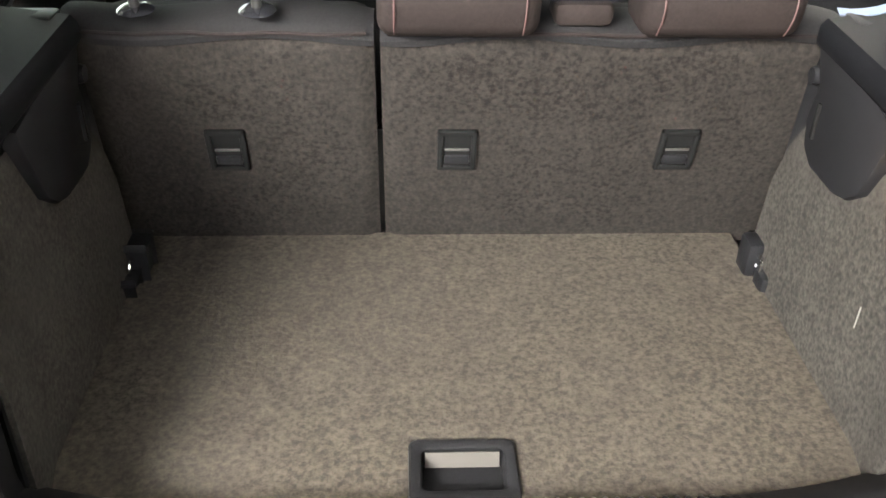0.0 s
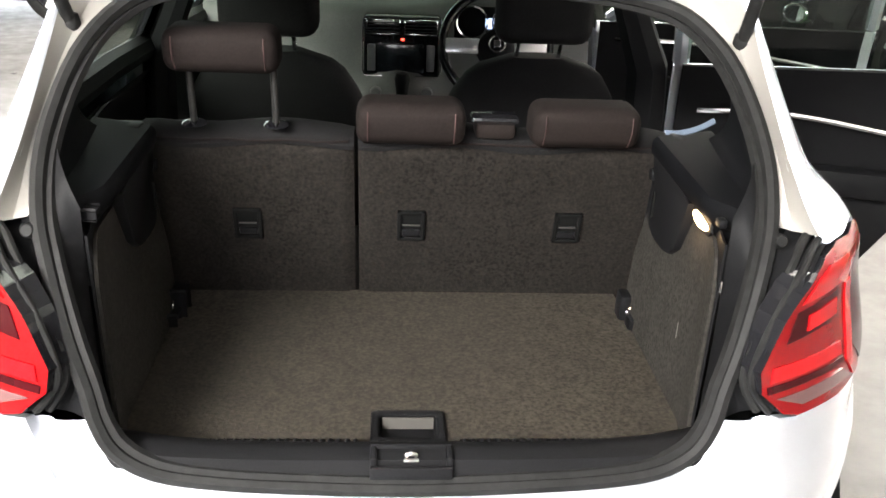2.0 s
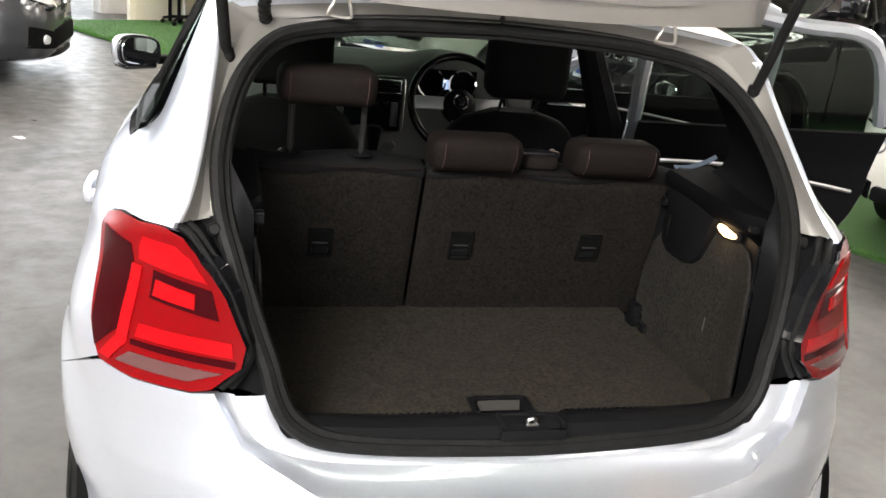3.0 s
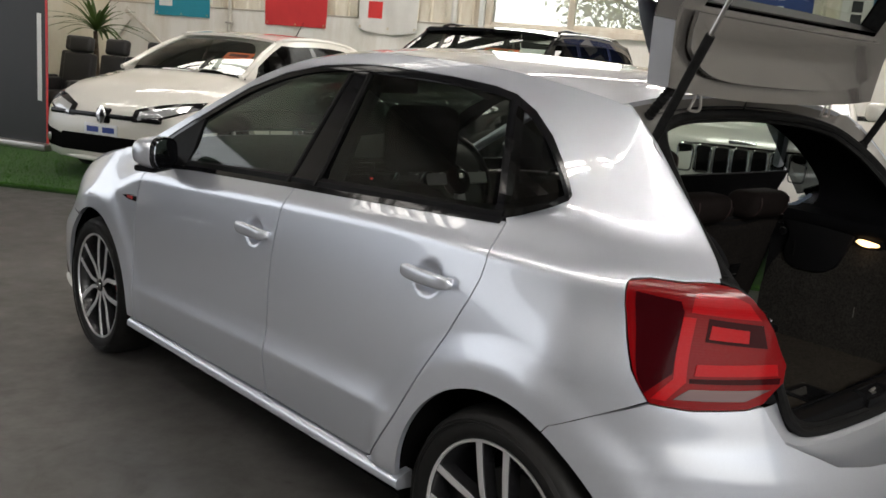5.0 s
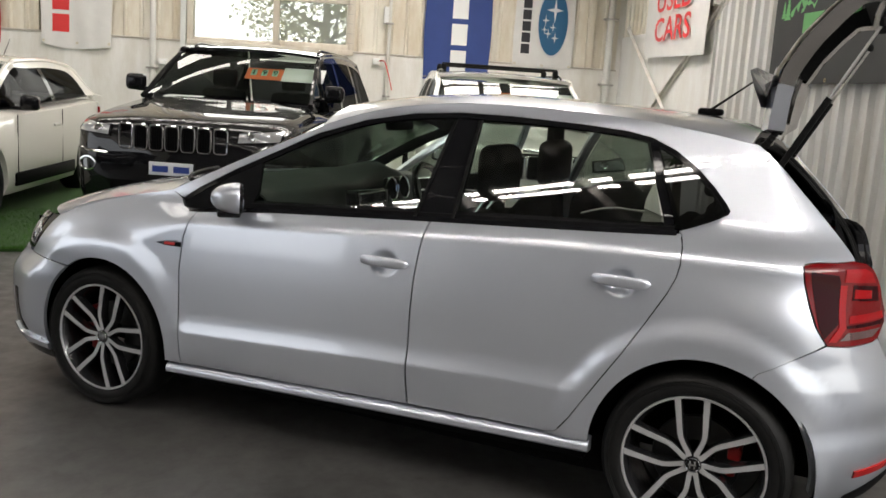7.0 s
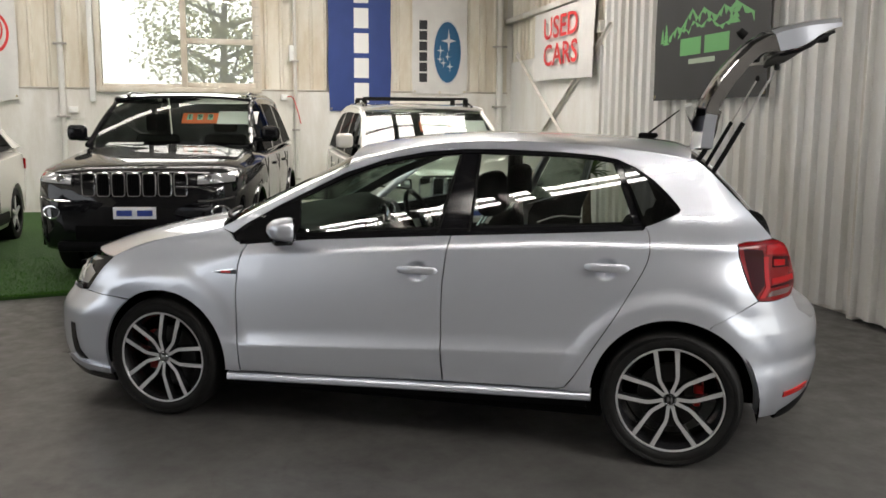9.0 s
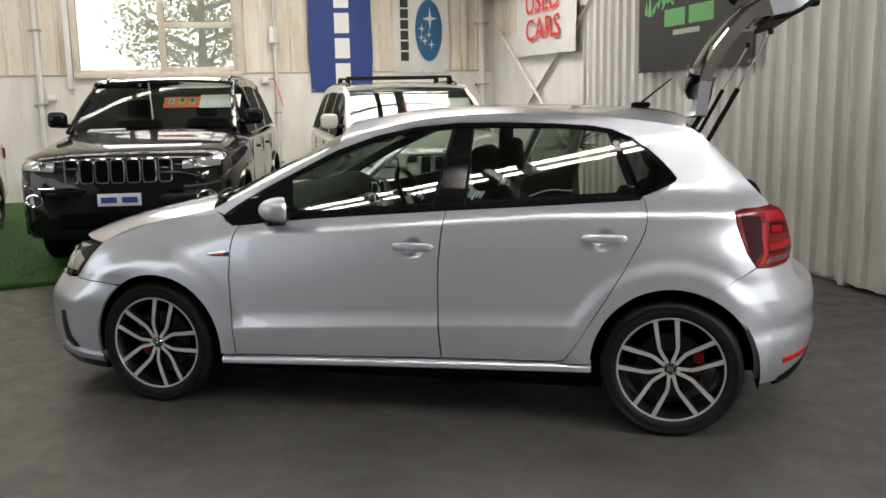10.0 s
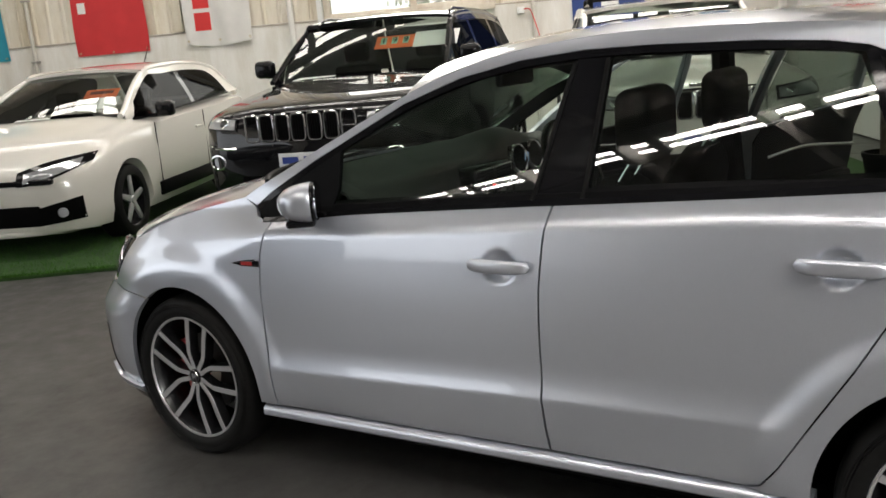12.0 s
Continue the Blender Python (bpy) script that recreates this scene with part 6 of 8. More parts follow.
def price_card(parent, m, digits):
    """An orange card with pale tiles and its figures."""
    c = part("price_card", moved(boxes((-.19, 0, -.11, .19, .004, .07), bevel=.002), m), CARD_ORANGE, parent, "orange price card with pale green tiles")
    n = len(digits)
    for i, ch in enumerate(digits):
        x = -.165 + .33 * (i + .5) / n
        part("price_tile", moved(boxes((x - .030, -.004, -.055, x + .030, -.001, .045), bevel=.002), m), CARD_GREEN, c)
        bm = text_mesh(ch, .105, .0008)
        part("price_figure", moved(bm, m @ Matrix.Translation((x, -.0055, -.005)) @ pose(0, 0, 0, 90, 0, 0)), GLOSS_BLACK, c)


def cabin(v, S, paint, front_glass, side_glass_mat):
    """Screen, roof, pillars, side panes from the spec S."""
    (y0, z0, w0), (y1, z1, w1) = S["screen"]
    y2, z2, w2 = S["roof_end"]
    y3, z3, w3 = S["tail"]
    belt, bw = S["belt"]
    pane(v, "windscreen", [(-w0, y0, z0), (w0, y0, z0), (w1, y1, z1), (-w1, y1, z1)], front_glass)
    pane(v, "rear_screen", [(w2, y2, z2), (-w2, y2, z2), (-w3, y3, z3), (w3, y3, z3)], side_glass_mat)

    def top(a, b):
        y = y1 - .03 + (y2 - y1 + .06) * b
        k = 2 * a - 1
        w = w1 + (w2 - w1) * b + .05
        z = z1 + (z2 - z1) * b + S["crown"] * math.sin(math.pi * min(1, b * 1.02 + .02)) ** .6
        return Vector((w * k, y - .05 * (1 - k * k) * (1 - b), z + .035 * (1 - abs(k) ** 2.5)))
    part("roof", sheet(bmesh.new(), top, 16, 14, .03), paint, v)
    def edge(y):
        """Half width and height of the cabin's upper edge at y."""
        if y < y1:
            t = max(0, (y - y0) / (y1 - y0))
            return w0 + .03 + (w1 - w0) * t, z0 - .02 + (z1 - z0) * t + .03 * math.sin(math.pi * t)
        if y <= y2:
            q = (y - y1) / (y2 - y1)
            return w1 + (w2 - w1) * q + .05, z1 + (z2 - z1) * q + S["crown"] * math.sin(math.pi * min(1, q * 1.02 + .02)) ** .6 - .008
        t = min(1, (y - y2) / (y3 - y2))
        return w2 + .05 + (w3 - w2) * t, z2 + (z3 - z2 - .05) * t ** 1.3

    ga, gc, gb, gp = S["arch"]

    def sill(y):
        return belt + S["rise"] * (y - y0)

    def glass_top(y):
        """Upper line of the side glass: along the roof, falling in an arc at the back."""
        b, z = sill(y), edge(y)[1] - S["margin"] * (.55 if y < y1 else .55 + .45 * min(1, (y - y1) / .3))
        k = (1 - min(1, (y - gc) / (gb - gc)) ** gp) ** .5 if y > gc else min(1, max(0, (y - ga) / .12))
        return b + max(0, z - b) * k

    def side(s, y, z, out=0.0):
        """A point on the cabin's side, which leans in and bulges a little."""
        xt, zt = edge(y)
        b = sill(y) - .03
        t = min(1, max(0, (z - b) / max(.02, zt - b)))
        low = bw - .12 * (1 - smoothstep(y0, y0 + .5, y))
        return Vector((s * (low + (xt - low) * t + .018 * math.sin(math.pi * t) + out), y, z))

    for s in (-1, 1):
        ys = lambda u: y0 + .02 + (y3 - y0 - .02) * u
        part("cabin_side", sheet(bmesh.new(), lambda u, t: side(s, ys(u), glass_top(ys(u)) * (1 - t) + max(edge(ys(u))[1], sill(ys(u)) - .03) * t, .004), 60, 6), paint, v)
        part("roof_edge", tube(bmesh.new(), [(s * (edge(y)[0] - .006), y, edge(y)[1]) for y in [y0 - .04 + (y3 - y0 + .04) * i / 30 for i in range(31)]], .026, 8), paint, v)
        last = ga
        for ya, yb in S["panes"]:
            ob = part("side_window", sheet(bmesh.new(), lambda u, t: side(s, ya + (yb - ya) * u, sill(ya + (yb - ya) * u) * (1 - t) + (glass_top(ya + (yb - ya) * u) + .008) * t), 14, 5), side_glass_mat, v)
            ob.visible_shadow = False
            if yb < gb - .1:
                part("window_pillar", sheet(bmesh.new(), lambda u, t: side(s, yb - .02 + .10 * u, sill(yb) * (1 - t) + (glass_top(yb) + .006) * t, .003), 2, 6), GLOSS_BLACK, v)
        part("window_line", tube(bmesh.new(), [side(s, y, sill(y), .004) for y in [ga + (gb - ga) * i / 12 for i in range(13)]], .012, 6), GLOSS_BLACK, v)
    # black block added to fill the cabin in place of its shade
    bm = boxes((-bw + .05, y0 + .55, .5, bw - .05, y3 - .2, belt - .05))
    part("cabin_filler", bm, BLACK_HOLE, v, smooth=False)
    for x in (-.38, .38):
        bm = boxes((x - .24, y1 + .25, .6, x + .24, y1 + .42, z1 - .38, .06), (x - .13, y1 + .30, z1 - .36, x + .13, y1 + .40, z1 - .16, .04))
        part("front_seat", bm, SEAT, v)
    part("dashboard", boxes((-w0, y0 + .10, z0 - .16, w0, y0 + .60, z0 - .03), bevel=.04), PLASTIC, v)


def mirrors(v, x, y, z, mat, big=1.0):
    for s in (-1, 1):
        m = part("door_mirror", boxes((s * x - .10 * big, y - .07, z - .085 * big, s * x + .10 * big, y + .06, z + .085 * big), bevel=.05 * big, seg=4), mat, v)
        part("mirror_glass", boxes((s * x - .08 * big, y + .055, z - .065 * big, s * x + .08 * big, y + .064, z + .065 * big), bevel=.002), MIRROR_GLASS, m)
        part("mirror_arm", boxes((min(s * x, s * (x - .18)), y - .03, z - .09 * big, max(s * x, s * (x - .18)), y + .03, z - .045 * big), bevel=.015), GLOSS_BLACK, m)


def suv(name, label, m, paint, trim, digits, rack, card_x):
    v = thing(name, label, "car", m)
    body = part("body", shell([(0, .64, .42, .80, .95), (.05, .77, .34, .90, 1.01), (.16, .875, .29, .95, 1.06), (.40, .94, .27, 1.0, 1.11), (.9, .965, .27, 1.05, 1.175), (1.40, .965, .27, 1.09, 1.225), (1.75, .965, .27, 1.11, 1.14), (3.2, .965, .27, 1.13, 1.14), (4.4, .94, .30, 1.15, 1.16), (4.72, .88, .36, 1.10, 1.12), (4.82, .78, .42, 1.0, 1.05)], [(.93, .385, .43), (3.84, .385, .43)]), paint, v)
    cabin(v, dict(screen=((1.38, 1.225, .80), (2.10, 1.685, .69)), roof_end=(4.25, 1.69, .66), tail=(4.72, 1.15, .74), belt=(1.13, .905), rise=.02, crown=.055, panes=((1.60, 2.53), (2.59, 3.48), (3.54, 4.42)), arch=(1.60, 4.05, 4.42, 3), margin=.075), paint, GLASS_SIDE, GLASS_PRIVACY)
    mirrors(v, 1.00, 1.60, 1.33, trim, .95)
    number_plate(v, -.028, .655)
    # seven upright grille openings, each a black block in place of shaded depth
    g = new("grille")
    g.parent = v
    for k in range(7):
        x = (k - 3) * .133
        y = -.022 + .010 * ((k - 3) / 3) ** 2 * 3
        part("grille_slot", boxes((x - .050, y, .808, x + .050, y + .05, .998), bevel=.02, seg=2), BLACK_HOLE, g)
        ring = [(x + .056 * math.copysign(abs(math.cos(a)) ** .35, math.cos(a)), y - .006, .903 + .101 * math.copysign(abs(math.sin(a)) ** .35, math.sin(a))) for a in [2 * math.pi * i / 28 for i in range(29)]]
        part("grille_ring", tube(bmesh.new(), ring, .0085, 6, cap=False), CHROME, g)
        for j in range(5):
            part("grille_bar", boxes((x - .040 + j * .020 - .003, y - .002, .815, x - .040 + j * .020 + .003, y + .01, .99)), PLASTIC, g, smooth=False)
    part("bonnet_badge", boxes((-.10, -.008, 1.036, .10, .010, 1.062), bevel=.008), CHROME, v)
    part("bonnet_edge", tube(bmesh.new(), [(x, .045 + .22 * (abs(x) / .85) ** 3, 1.008 - .02 * (abs(x) / .85) ** 2) for x in [-.85 + 1.7 * i / 14 for i in range(15)]], .012, 6), GLOSS_BLACK, v)
    for s in (-1, 1):
        def lamp(u, t):
            x, z = .53 + .345 * u, .893 + .022 * u + (.112 - .015 * (1 - u)) * t
            return Vector((s * x, front_of(body, s * x, z, .012), z))
        h = part("headlight", sheet(bmesh.new(), lamp, 12, 5, .03, flip=s < 0), GLOSS_BLACK, v, "clear headlight with dark surround")
        lens = part("headlight_lens", sheet(bmesh.new(), lambda u, t: lamp(.05 + .9 * u, .12 + .76 * t) + Vector((0, -.006, 0)), 10, 4, .004, flip=s < 0), LAMP_GLASS, h)
        bm = lathe(bmesh.new(), [(0, .004), (.026, .006), (.034, .010), (.040, .004), (.040, 0)], 20, Matrix.Translation((s * .64, front_of(body, s * .64, .950, .018), .950)) @ pose(0, 0, 0, 90, 0, 0))
        part("projector", bm, CHROME, h)
        # fog lamp in its chromed nest
        fy = front_of(body, s * .74, .655, .004)
        ring = [(s * .74 + .075 * math.cos(a), fy + .30 * (.075 * s * math.cos(a)), .655 + .055 * math.sin(a)) for a in [2 * math.pi * i / 20 for i in range(21)]]
        f = part("fog_lamp", tube(bmesh.new(), ring, .010, 6, cap=False), CHROME, v)
        part("fog_lens", lathe(bmesh.new(), [(0, .0), (.05, .0), (.06, -.02)], 20, Matrix.Translation((s * .74, fy + .005, .655)) @ pose(0, 0, 0, 90, 0, s * 16)), LAMP_GLASS, f)
        part("bumper_line", tube(bmesh.new(), [(s * x, front_of(body, s * x, z, .004), z) for x, z in ((.55, .755), (.66, .760), (.74, .765), (.80, .775), (.85, .785))], .010, 6), CHROME if trim == GLOSS_BLACK else PLASTIC, v)
        for yy in (.93, 3.84):
            plain_wheel(v, s * .80, yy, .385, s, ALLOY)
            arch_r = [(s * .962, yy + .445 * math.cos(a), .385 + .445 * math.sin(a)) for a in [radians(-10 + 200 * i / 24) for i in range(25)]]
            part("arch_trim", tube(bmesh.new(), arch_r, .030, 6), paint if trim == GLOSS_BLACK else PLASTIC, v)
            bm = bmesh.new()
            ring = [bm.verts.new((s * .575, yy + .43 * math.cos(a), .385 + .43 * math.sin(a))) for a in [radians(-12 + 204 * i / 24) for i in range(25)]]
            bm.faces.new(ring)
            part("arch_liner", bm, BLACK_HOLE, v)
        for yy in (2.15, 3.05):
            part("door_handle", boxes((s * .975 - .015, yy, .98, s * .975 + .015, yy + .2, 1.01), bevel=.01), paint, v)
        for yy in (1.60, 2.58, 3.45):
            part("door_gap", boxes((s * .967 - .004, yy, .45, s * .967 + .006, yy + .008, 1.08)), BLACK_HOLE, v, smooth=False)
    part("lower_intake", boxes((-.55, -.004, .40, .55, .05, .56), bevel=.03), BLACK_HOLE, v)
    part("bumper_lip", boxes((-.70, .0, .30, .70, .10, .40), bevel=.03), PLASTIC, v)
    part("wiper", tube(bmesh.new(), [(-.55, 1.40, 1.19), (.0, 1.37, 1.20), (.10, 1.36, 1.195)], .010, 6), RUBBER, v)
    part("wiper", tube(bmesh.new(), [(.05, 1.39, 1.20), (.62, 1.41, 1.19)], .010, 6), RUBBER, v)
    lean = Matrix.Translation((card_x, 1.95, 1.50)) @ pose(0, 0, 0, -52, 0, 0)
    price_card(v, lean, digits)
    part("price_sheet", moved(boxes((.19, 0, -.12, .62, .004, .10), bevel=.002), lean), PAPER, v)
    part("paper", moved(boxes((-.30, -.01, -.10, .05, -.006, .16), bevel=.001), Matrix.Translation((-.40, 1.62, 1.205)) @ pose(0, 0, 0, -86, 0, 8)), PAPER, v)
    if rack:
        for yy in (2.55, 3.25):
            r = part("roof_bar", tube(bmesh.new(), [(-.66, yy, 1.83), (.66, yy, 1.83)], .016, 8), RUBBER, v)
            for s in (-1, 1):
                part("bar_foot", boxes((s * .64 - .03, yy - .03, 1.73, s * .64 + .03, yy + .03, 1.83), bevel=.01), RUBBER, r)
    for s in (-1, 1):
        part("roof_rail", tube(bmesh.new(), [(s * .66, 2.3, 1.735), (s * .66, 2.45, 1.765), (s * .645, 4.0, 1.765), (s * .64, 4.15, 1.74)], .014, 8), GLOSS_BLACK, v)
    return v


def parked(u, v_, turn=0.0):
    return HALL @ pose(u, v_, 0, 0, 0, -90 + turn)


suv("black_suv", "glossy black off-road car with chrome seven-slot grille, on artificial grass", parked(2.35, 5.40, -9.0), BLACK_PAINT, GLOSS_BLACK, "199", False, .20)
w = suv("white_suv", "white off-road car with roof bars and a price card", parked(2.20, 2.43), WHITE_PAINT, WHITE_PAINT, "17990", True, .12)
w.scale = (.955, .96, .945)


def hatch(name, label, m, paint, price, lower=True):
    v = thing(name, label, "car", m)
    body = part("body", shell([(0, .50, .24, .56, .66), (.05, .68, .20, .62, .72), (.18, .80, .18, .68, .80), (.45, .88, .17, .78, .92), (.9, .905, .17, .86, 1.01), (1.22, .905, .17, .91, 1.06), (1.55, .905, .17, .96, .99), (3.2, .905, .18, 1.02, 1.03), (3.95, .885, .22, 1.05, 1.06), (4.28, .82, .30, 1.0, 1.04), (4.38, .70, .38, .92, .98)], [(.82, .322, .368), (3.50, .322, .368)]), paint, v)
    cabin(v, dict(screen=((1.16, 1.06, .71), (1.98, 1.425, .57)), roof_end=(3.78, 1.430, .55), tail=(4.30, 1.11, .68), belt=(.985, .845), rise=.045, crown=.055, panes=((1.30, 2.60), (2.66, 3.72)), arch=(1.30, 3.30, 3.72, 4.0), margin=.075), paint, GLASS_SCREEN, GLASS_PRIVACY)
    mirrors(v, .97, 1.58, 1.06, GLOSS_BLACK, .85)
    if lower:
        number_plate(v, -.030, .50)
    part("grille", boxes((-.62, -.012, .60, .62, .10, .652), bevel=.02), GLOSS_BLACK, v)
    bm = prism(bmesh.new(), [(0, -.085), (.058, 0), (0, .085), (-.058, 0)], .03, .008)
    part("front_badge", moved(bm, Matrix.Translation((0, -.012, .635)) @ pose(0, 0, 0, 90, 0, 0)), CHROME, v)
    part("badge_panel", boxes((-.085, -.010, .55, .085, .05, .70), bevel=.03), GLOSS_BLACK, v)
    part("lower_intake", boxes((-.50, -.018, .27, .50, .06, .445), bevel=.03), BLACK_HOLE, v)
    part("splitter", tube(bmesh.new(), [(x, -.005 + .40 * (abs(x) / .85) ** 3.2, .215) for x in [-.80 + 1.6 * i / 14 for i in range(15)]], .022, 8), WHITE_PAINT if paint == WHITE_PAINT else PLASTIC, v)
    for s in (-1, 1):
        def lamp(u, t):
            x, z = .33 + .50 * u, .598 + .150 * u * u + (.045 + .100 * math.sin(math.pi * min(1, u * .72 + .22))) * t
            return Vector((s * x, front_of(body, s * x, z, .010), z))
        h = part("headlight", sheet(bmesh.new(), lamp, 14, 5, .02, flip=s < 0), GLOSS_BLACK, v, "long headlight with dark surround")
        part("headlight_lens", sheet(bmesh.new(), lambda u, t: lamp(.12 + .76 * u, .15 + .6 * t) + Vector((0, -.008, .0)), 10, 4, .004, flip=s < 0), LAMP_GLASS, h)

        def corner(u, t):
            x, z = .46 + .33 * u, .275 + .03 * u + (.14 + .04 * u) * t
            return Vector((s * x, front_of(body, s * x, z, .008), z))
        f = part("corner_intake", sheet(bmesh.new(), corner, 8, 4, .01, flip=s < 0), BLACK_HOLE, v)
        part("fog_lamp", lathe(bmesh.new(), [(0, .02), (.035, .016), (.042, 0)], 16, Matrix.Translation((s * .66, front_of(body, s * .66, .37, .012), .37)) @ pose(0, 0, 0, 90, 0, s * 30)), LAMP_GLASS, f)
        for yy in (.82, 3.50):
            plain_wheel(v, s * .785, yy, .322, s, ALLOY)
            bm = bmesh.new()
            ring = [bm.verts.new((s * .575, yy + .368 * math.cos(a), .322 + .368 * math.sin(a))) for a in [radians(-20 + 220 * i / 24) for i in range(25)]]
            bm.faces.new(ring)
            part("arch_liner", bm, BLACK_HOLE, v)
        part("side_strip", boxes((s * .905 - .012, 1.35, .27, s * .905 + .016, 3.05, .40), bevel=.02), PLASTIC, v)
        for yy in (2.05,) if lower else (2.0, 2.9):
            part("door_handle", boxes((s * .905 - .012, yy + .35, .80, s * .905 + .022, yy + .53, .83), bevel=.012), paint, v)
        part("door_gap", boxes((s * .909 - .004, 1.42, .40, s * .909 + .004, 1.424, .95)), BLACK_HOLE, v, smooth=False)
        part("door_gap", boxes((s * .909 - .004, 2.66, .40, s * .909 + .004, 2.664, .97)), BLACK_HOLE, v, smooth=False)

        def tl(u, t):
            return Vector((s * (.89 - .16 * u), 4.02 + .20 * u, .84 + .13 * t))
        part("tail_light", sheet(bmesh.new(), tl, 6, 4, .02, flip=s > 0), RED_BRIGHT, v)
    part("wiper", tube(bmesh.new(), [(-.50, 1.20, 1.02), (.10, 1.18, 1.03)], .009, 6), RUBBER, v)
    if price:
        lean = Matrix.Translation((.28, 1.74, 1.235)) @ pose(0, 0, 0, -60, 0, 0)
        c = part("price_card", moved(boxes((-.17, 0, -.06, .17, .004, .09), bevel=.002), lean), CARD_ORANGE, v, "orange price card behind the windscreen")
        part("price_figure", moved(boxes((-.12, -.004, .0, .12, -.001, .05), bevel=.001), lean), material("dark print", (0.12, 0.02, 0.02), 0.6), c)
        part("price_sheet", moved(boxes((-.20, -.004, -.26, .22, .0, -.07), bevel=.002), lean), PAPER, v)
        part("paper", moved(boxes((-.16, 0, -.10, .16, .003, .10), bevel=.001), Matrix.Translation((-.30, 1.42, 1.045)) @ pose(0, 0, 0, -82, 0, 12)), PAPER, v)
        part("aerial", tube(bmesh.new(), [(.0, 3.35, 1.43), (.0, 3.62, 1.70)], [.008, .003], 6), RUBBER, v)
    return v


hatch("white_hatchback", "white hatchback with black grille and price card, on artificial grass", parked(2.28, 8.05), WHITE_PAINT, True)
hatch("charcoal_hatchback", "charcoal hatchback with silver alloy wheels on concrete", pose(-1.95, 7.15, 0, 0, 0, 90), DARK_PAINT, False, False)

# ---------------------------------------------------------------- things on the walls
def on_end(v, z, off=0.0):
    """Frame on the end wall: x along the wall (towards smaller v), y up, z into the room."""
    m = Matrix(((0, 0, -1, U_END - off), (-1, 0, 0, v + 0.14), (0, 1, 0, z), (0, 0, 0, 1)))
    return HALL @ m


def on_side(u, z, off=0.0):
    """Frame on the side wall: x along the wall (towards smaller u), y up, z into the room."""
    m = Matrix(((-1, 0, 0, u), (0, 0, 1, off), (0, 1, 0, z), (0, 0, 0, 1)))
    return HALL @ m


def cloth(name, colour, rough=0.6):
    m = material(name, colour, rough)
    v = coords(m)
    f, c = noise_ramp(m, 500, ((0.3, tuple(x * 0.9 for x in colour)), (0.7, colour)), 2, v)
    _, c2 = noise_ramp(m, 3, ((0.3, (0.86,) * 3), (0.75, (1, 1, 1))), 5, v)
    link(m, mix(m, c, c2, 1.0, "MULTIPLY"), shader(m).inputs["Base Color"])
    bump(m, f, 0.15, 0.0005)
    return m


CLOTH_BLUE = cloth("blue banner cloth", (0.022, 0.055, 0.24))
CLOTH_WHITE = cloth("white banner cloth", (0.74, 0.73, 0.71))
CLOTH_RED = cloth("red banner cloth", (0.62, 0.03, 0.035))
CLOTH_TEAL = cloth("teal banner cloth", (0.02, 0.30, 0.42))
CLOTH_BLACK = cloth("black banner vinyl", (0.017, 0.018, 0.019), 0.5)
INK_WHITE = material("white print", (0.78, 0.78, 0.77), 0.6)
INK_RED = material("red print", (0.62, 0.03, 0.03), 0.5)
INK_DARK = material("black print", (0.02, 0.02, 0.025), 0.5)
INK_GREEN = material("green print", (0.16, 0.50, 0.16), 0.5)
INK_BLUE = material("blue print", (0.01, 0.10, 0.22), 0.45)
INK_SILVER = material("silver print", (0.55, 0.57, 0.60), 0.35, 0.5)
EYELET = material("brass eyelet", (0.5, 0.42, 0.25), 0.35, 1.0)


def fold(x, y, w, h, amp, seed):
    """How far a hanging cloth stands off the wall."""
    a = 0.5 + 0.5 * math.sin(x / w * 9.0 + seed + 1.2 * math.sin(y * 1.7 + seed))
    b = 0.5 + 0.5 * math.sin(x / w * 21.0 + 2.0 * seed + y * 2.3)
    return amp * (0.7 * a + 0.3 * b) * (0.45 + 0.55 * (1 - y / h))


def banner(label, mat, m, w, h, amp, seed, prints, sag=0.0, eyelets=True):
    """Cloth from (0, 0) to (w, h); prints are (part name, mesh, material, label)."""
    b = thing("banner", label, "banner", m, "banners on the walls")

    def fn(i, j):
        x, y = i * w, j * h
        y -= sag * math.sin(math.pi * i) * (1 - j)
        x += 0.012 * math.sin(5 * y + seed) * (1 - j) * (1 if i < 0.5 else -1)
        return (x, y, 0.012 + fold(x, y, w, h, amp, seed))
    part("cloth", sheet(bmesh.new(), fn, 36, 30, 0.0025), mat, b)
    for name, bm, pm, lab in prints:
        for v in bm.verts:
            v.co.z += 0.0145 + fold(v.co.x, v.co.y, w, h, amp, seed)
        part(name, bm, pm, b, lab)
    if eyelets:
        for x, y in ((0.04, 0.04), (w - 0.04, 0.04), (w / 2, 0.03)):
            bm = lathe(bmesh.new(), [(0.009, -0.001), (0.016, 0.002), (0.018, 0.0), (0.018, -0.003)], 12, pose(x, y, 0.0155 + fold(x, y, w, h, amp, seed)))
            part("eyelet", bm, EYELET, b)
    return b


def bar(x0, y0, x1, y1, n=4):
    bm = bmesh.new()
    sheet(bm, lambda i, j: (x0 + (x1 - x0) * i, y0 + (y1 - y0) * j, 0.0), n, n, 0.001)
    return bm


def star(cx, cy, rx, ry):
    bm = bmesh.new()
    pts = [(cx + (rx if k % 2 == 0 else 0.22 * rx) * math.cos(k * math.pi / 4), cy + (ry if k % 2 == 0 else 0.22 * ry) * math.sin(k * math.pi / 4)) for k in range(8)]
    return moved(prism(bm, pts, 0.001), pose(0, 0, 0.004))


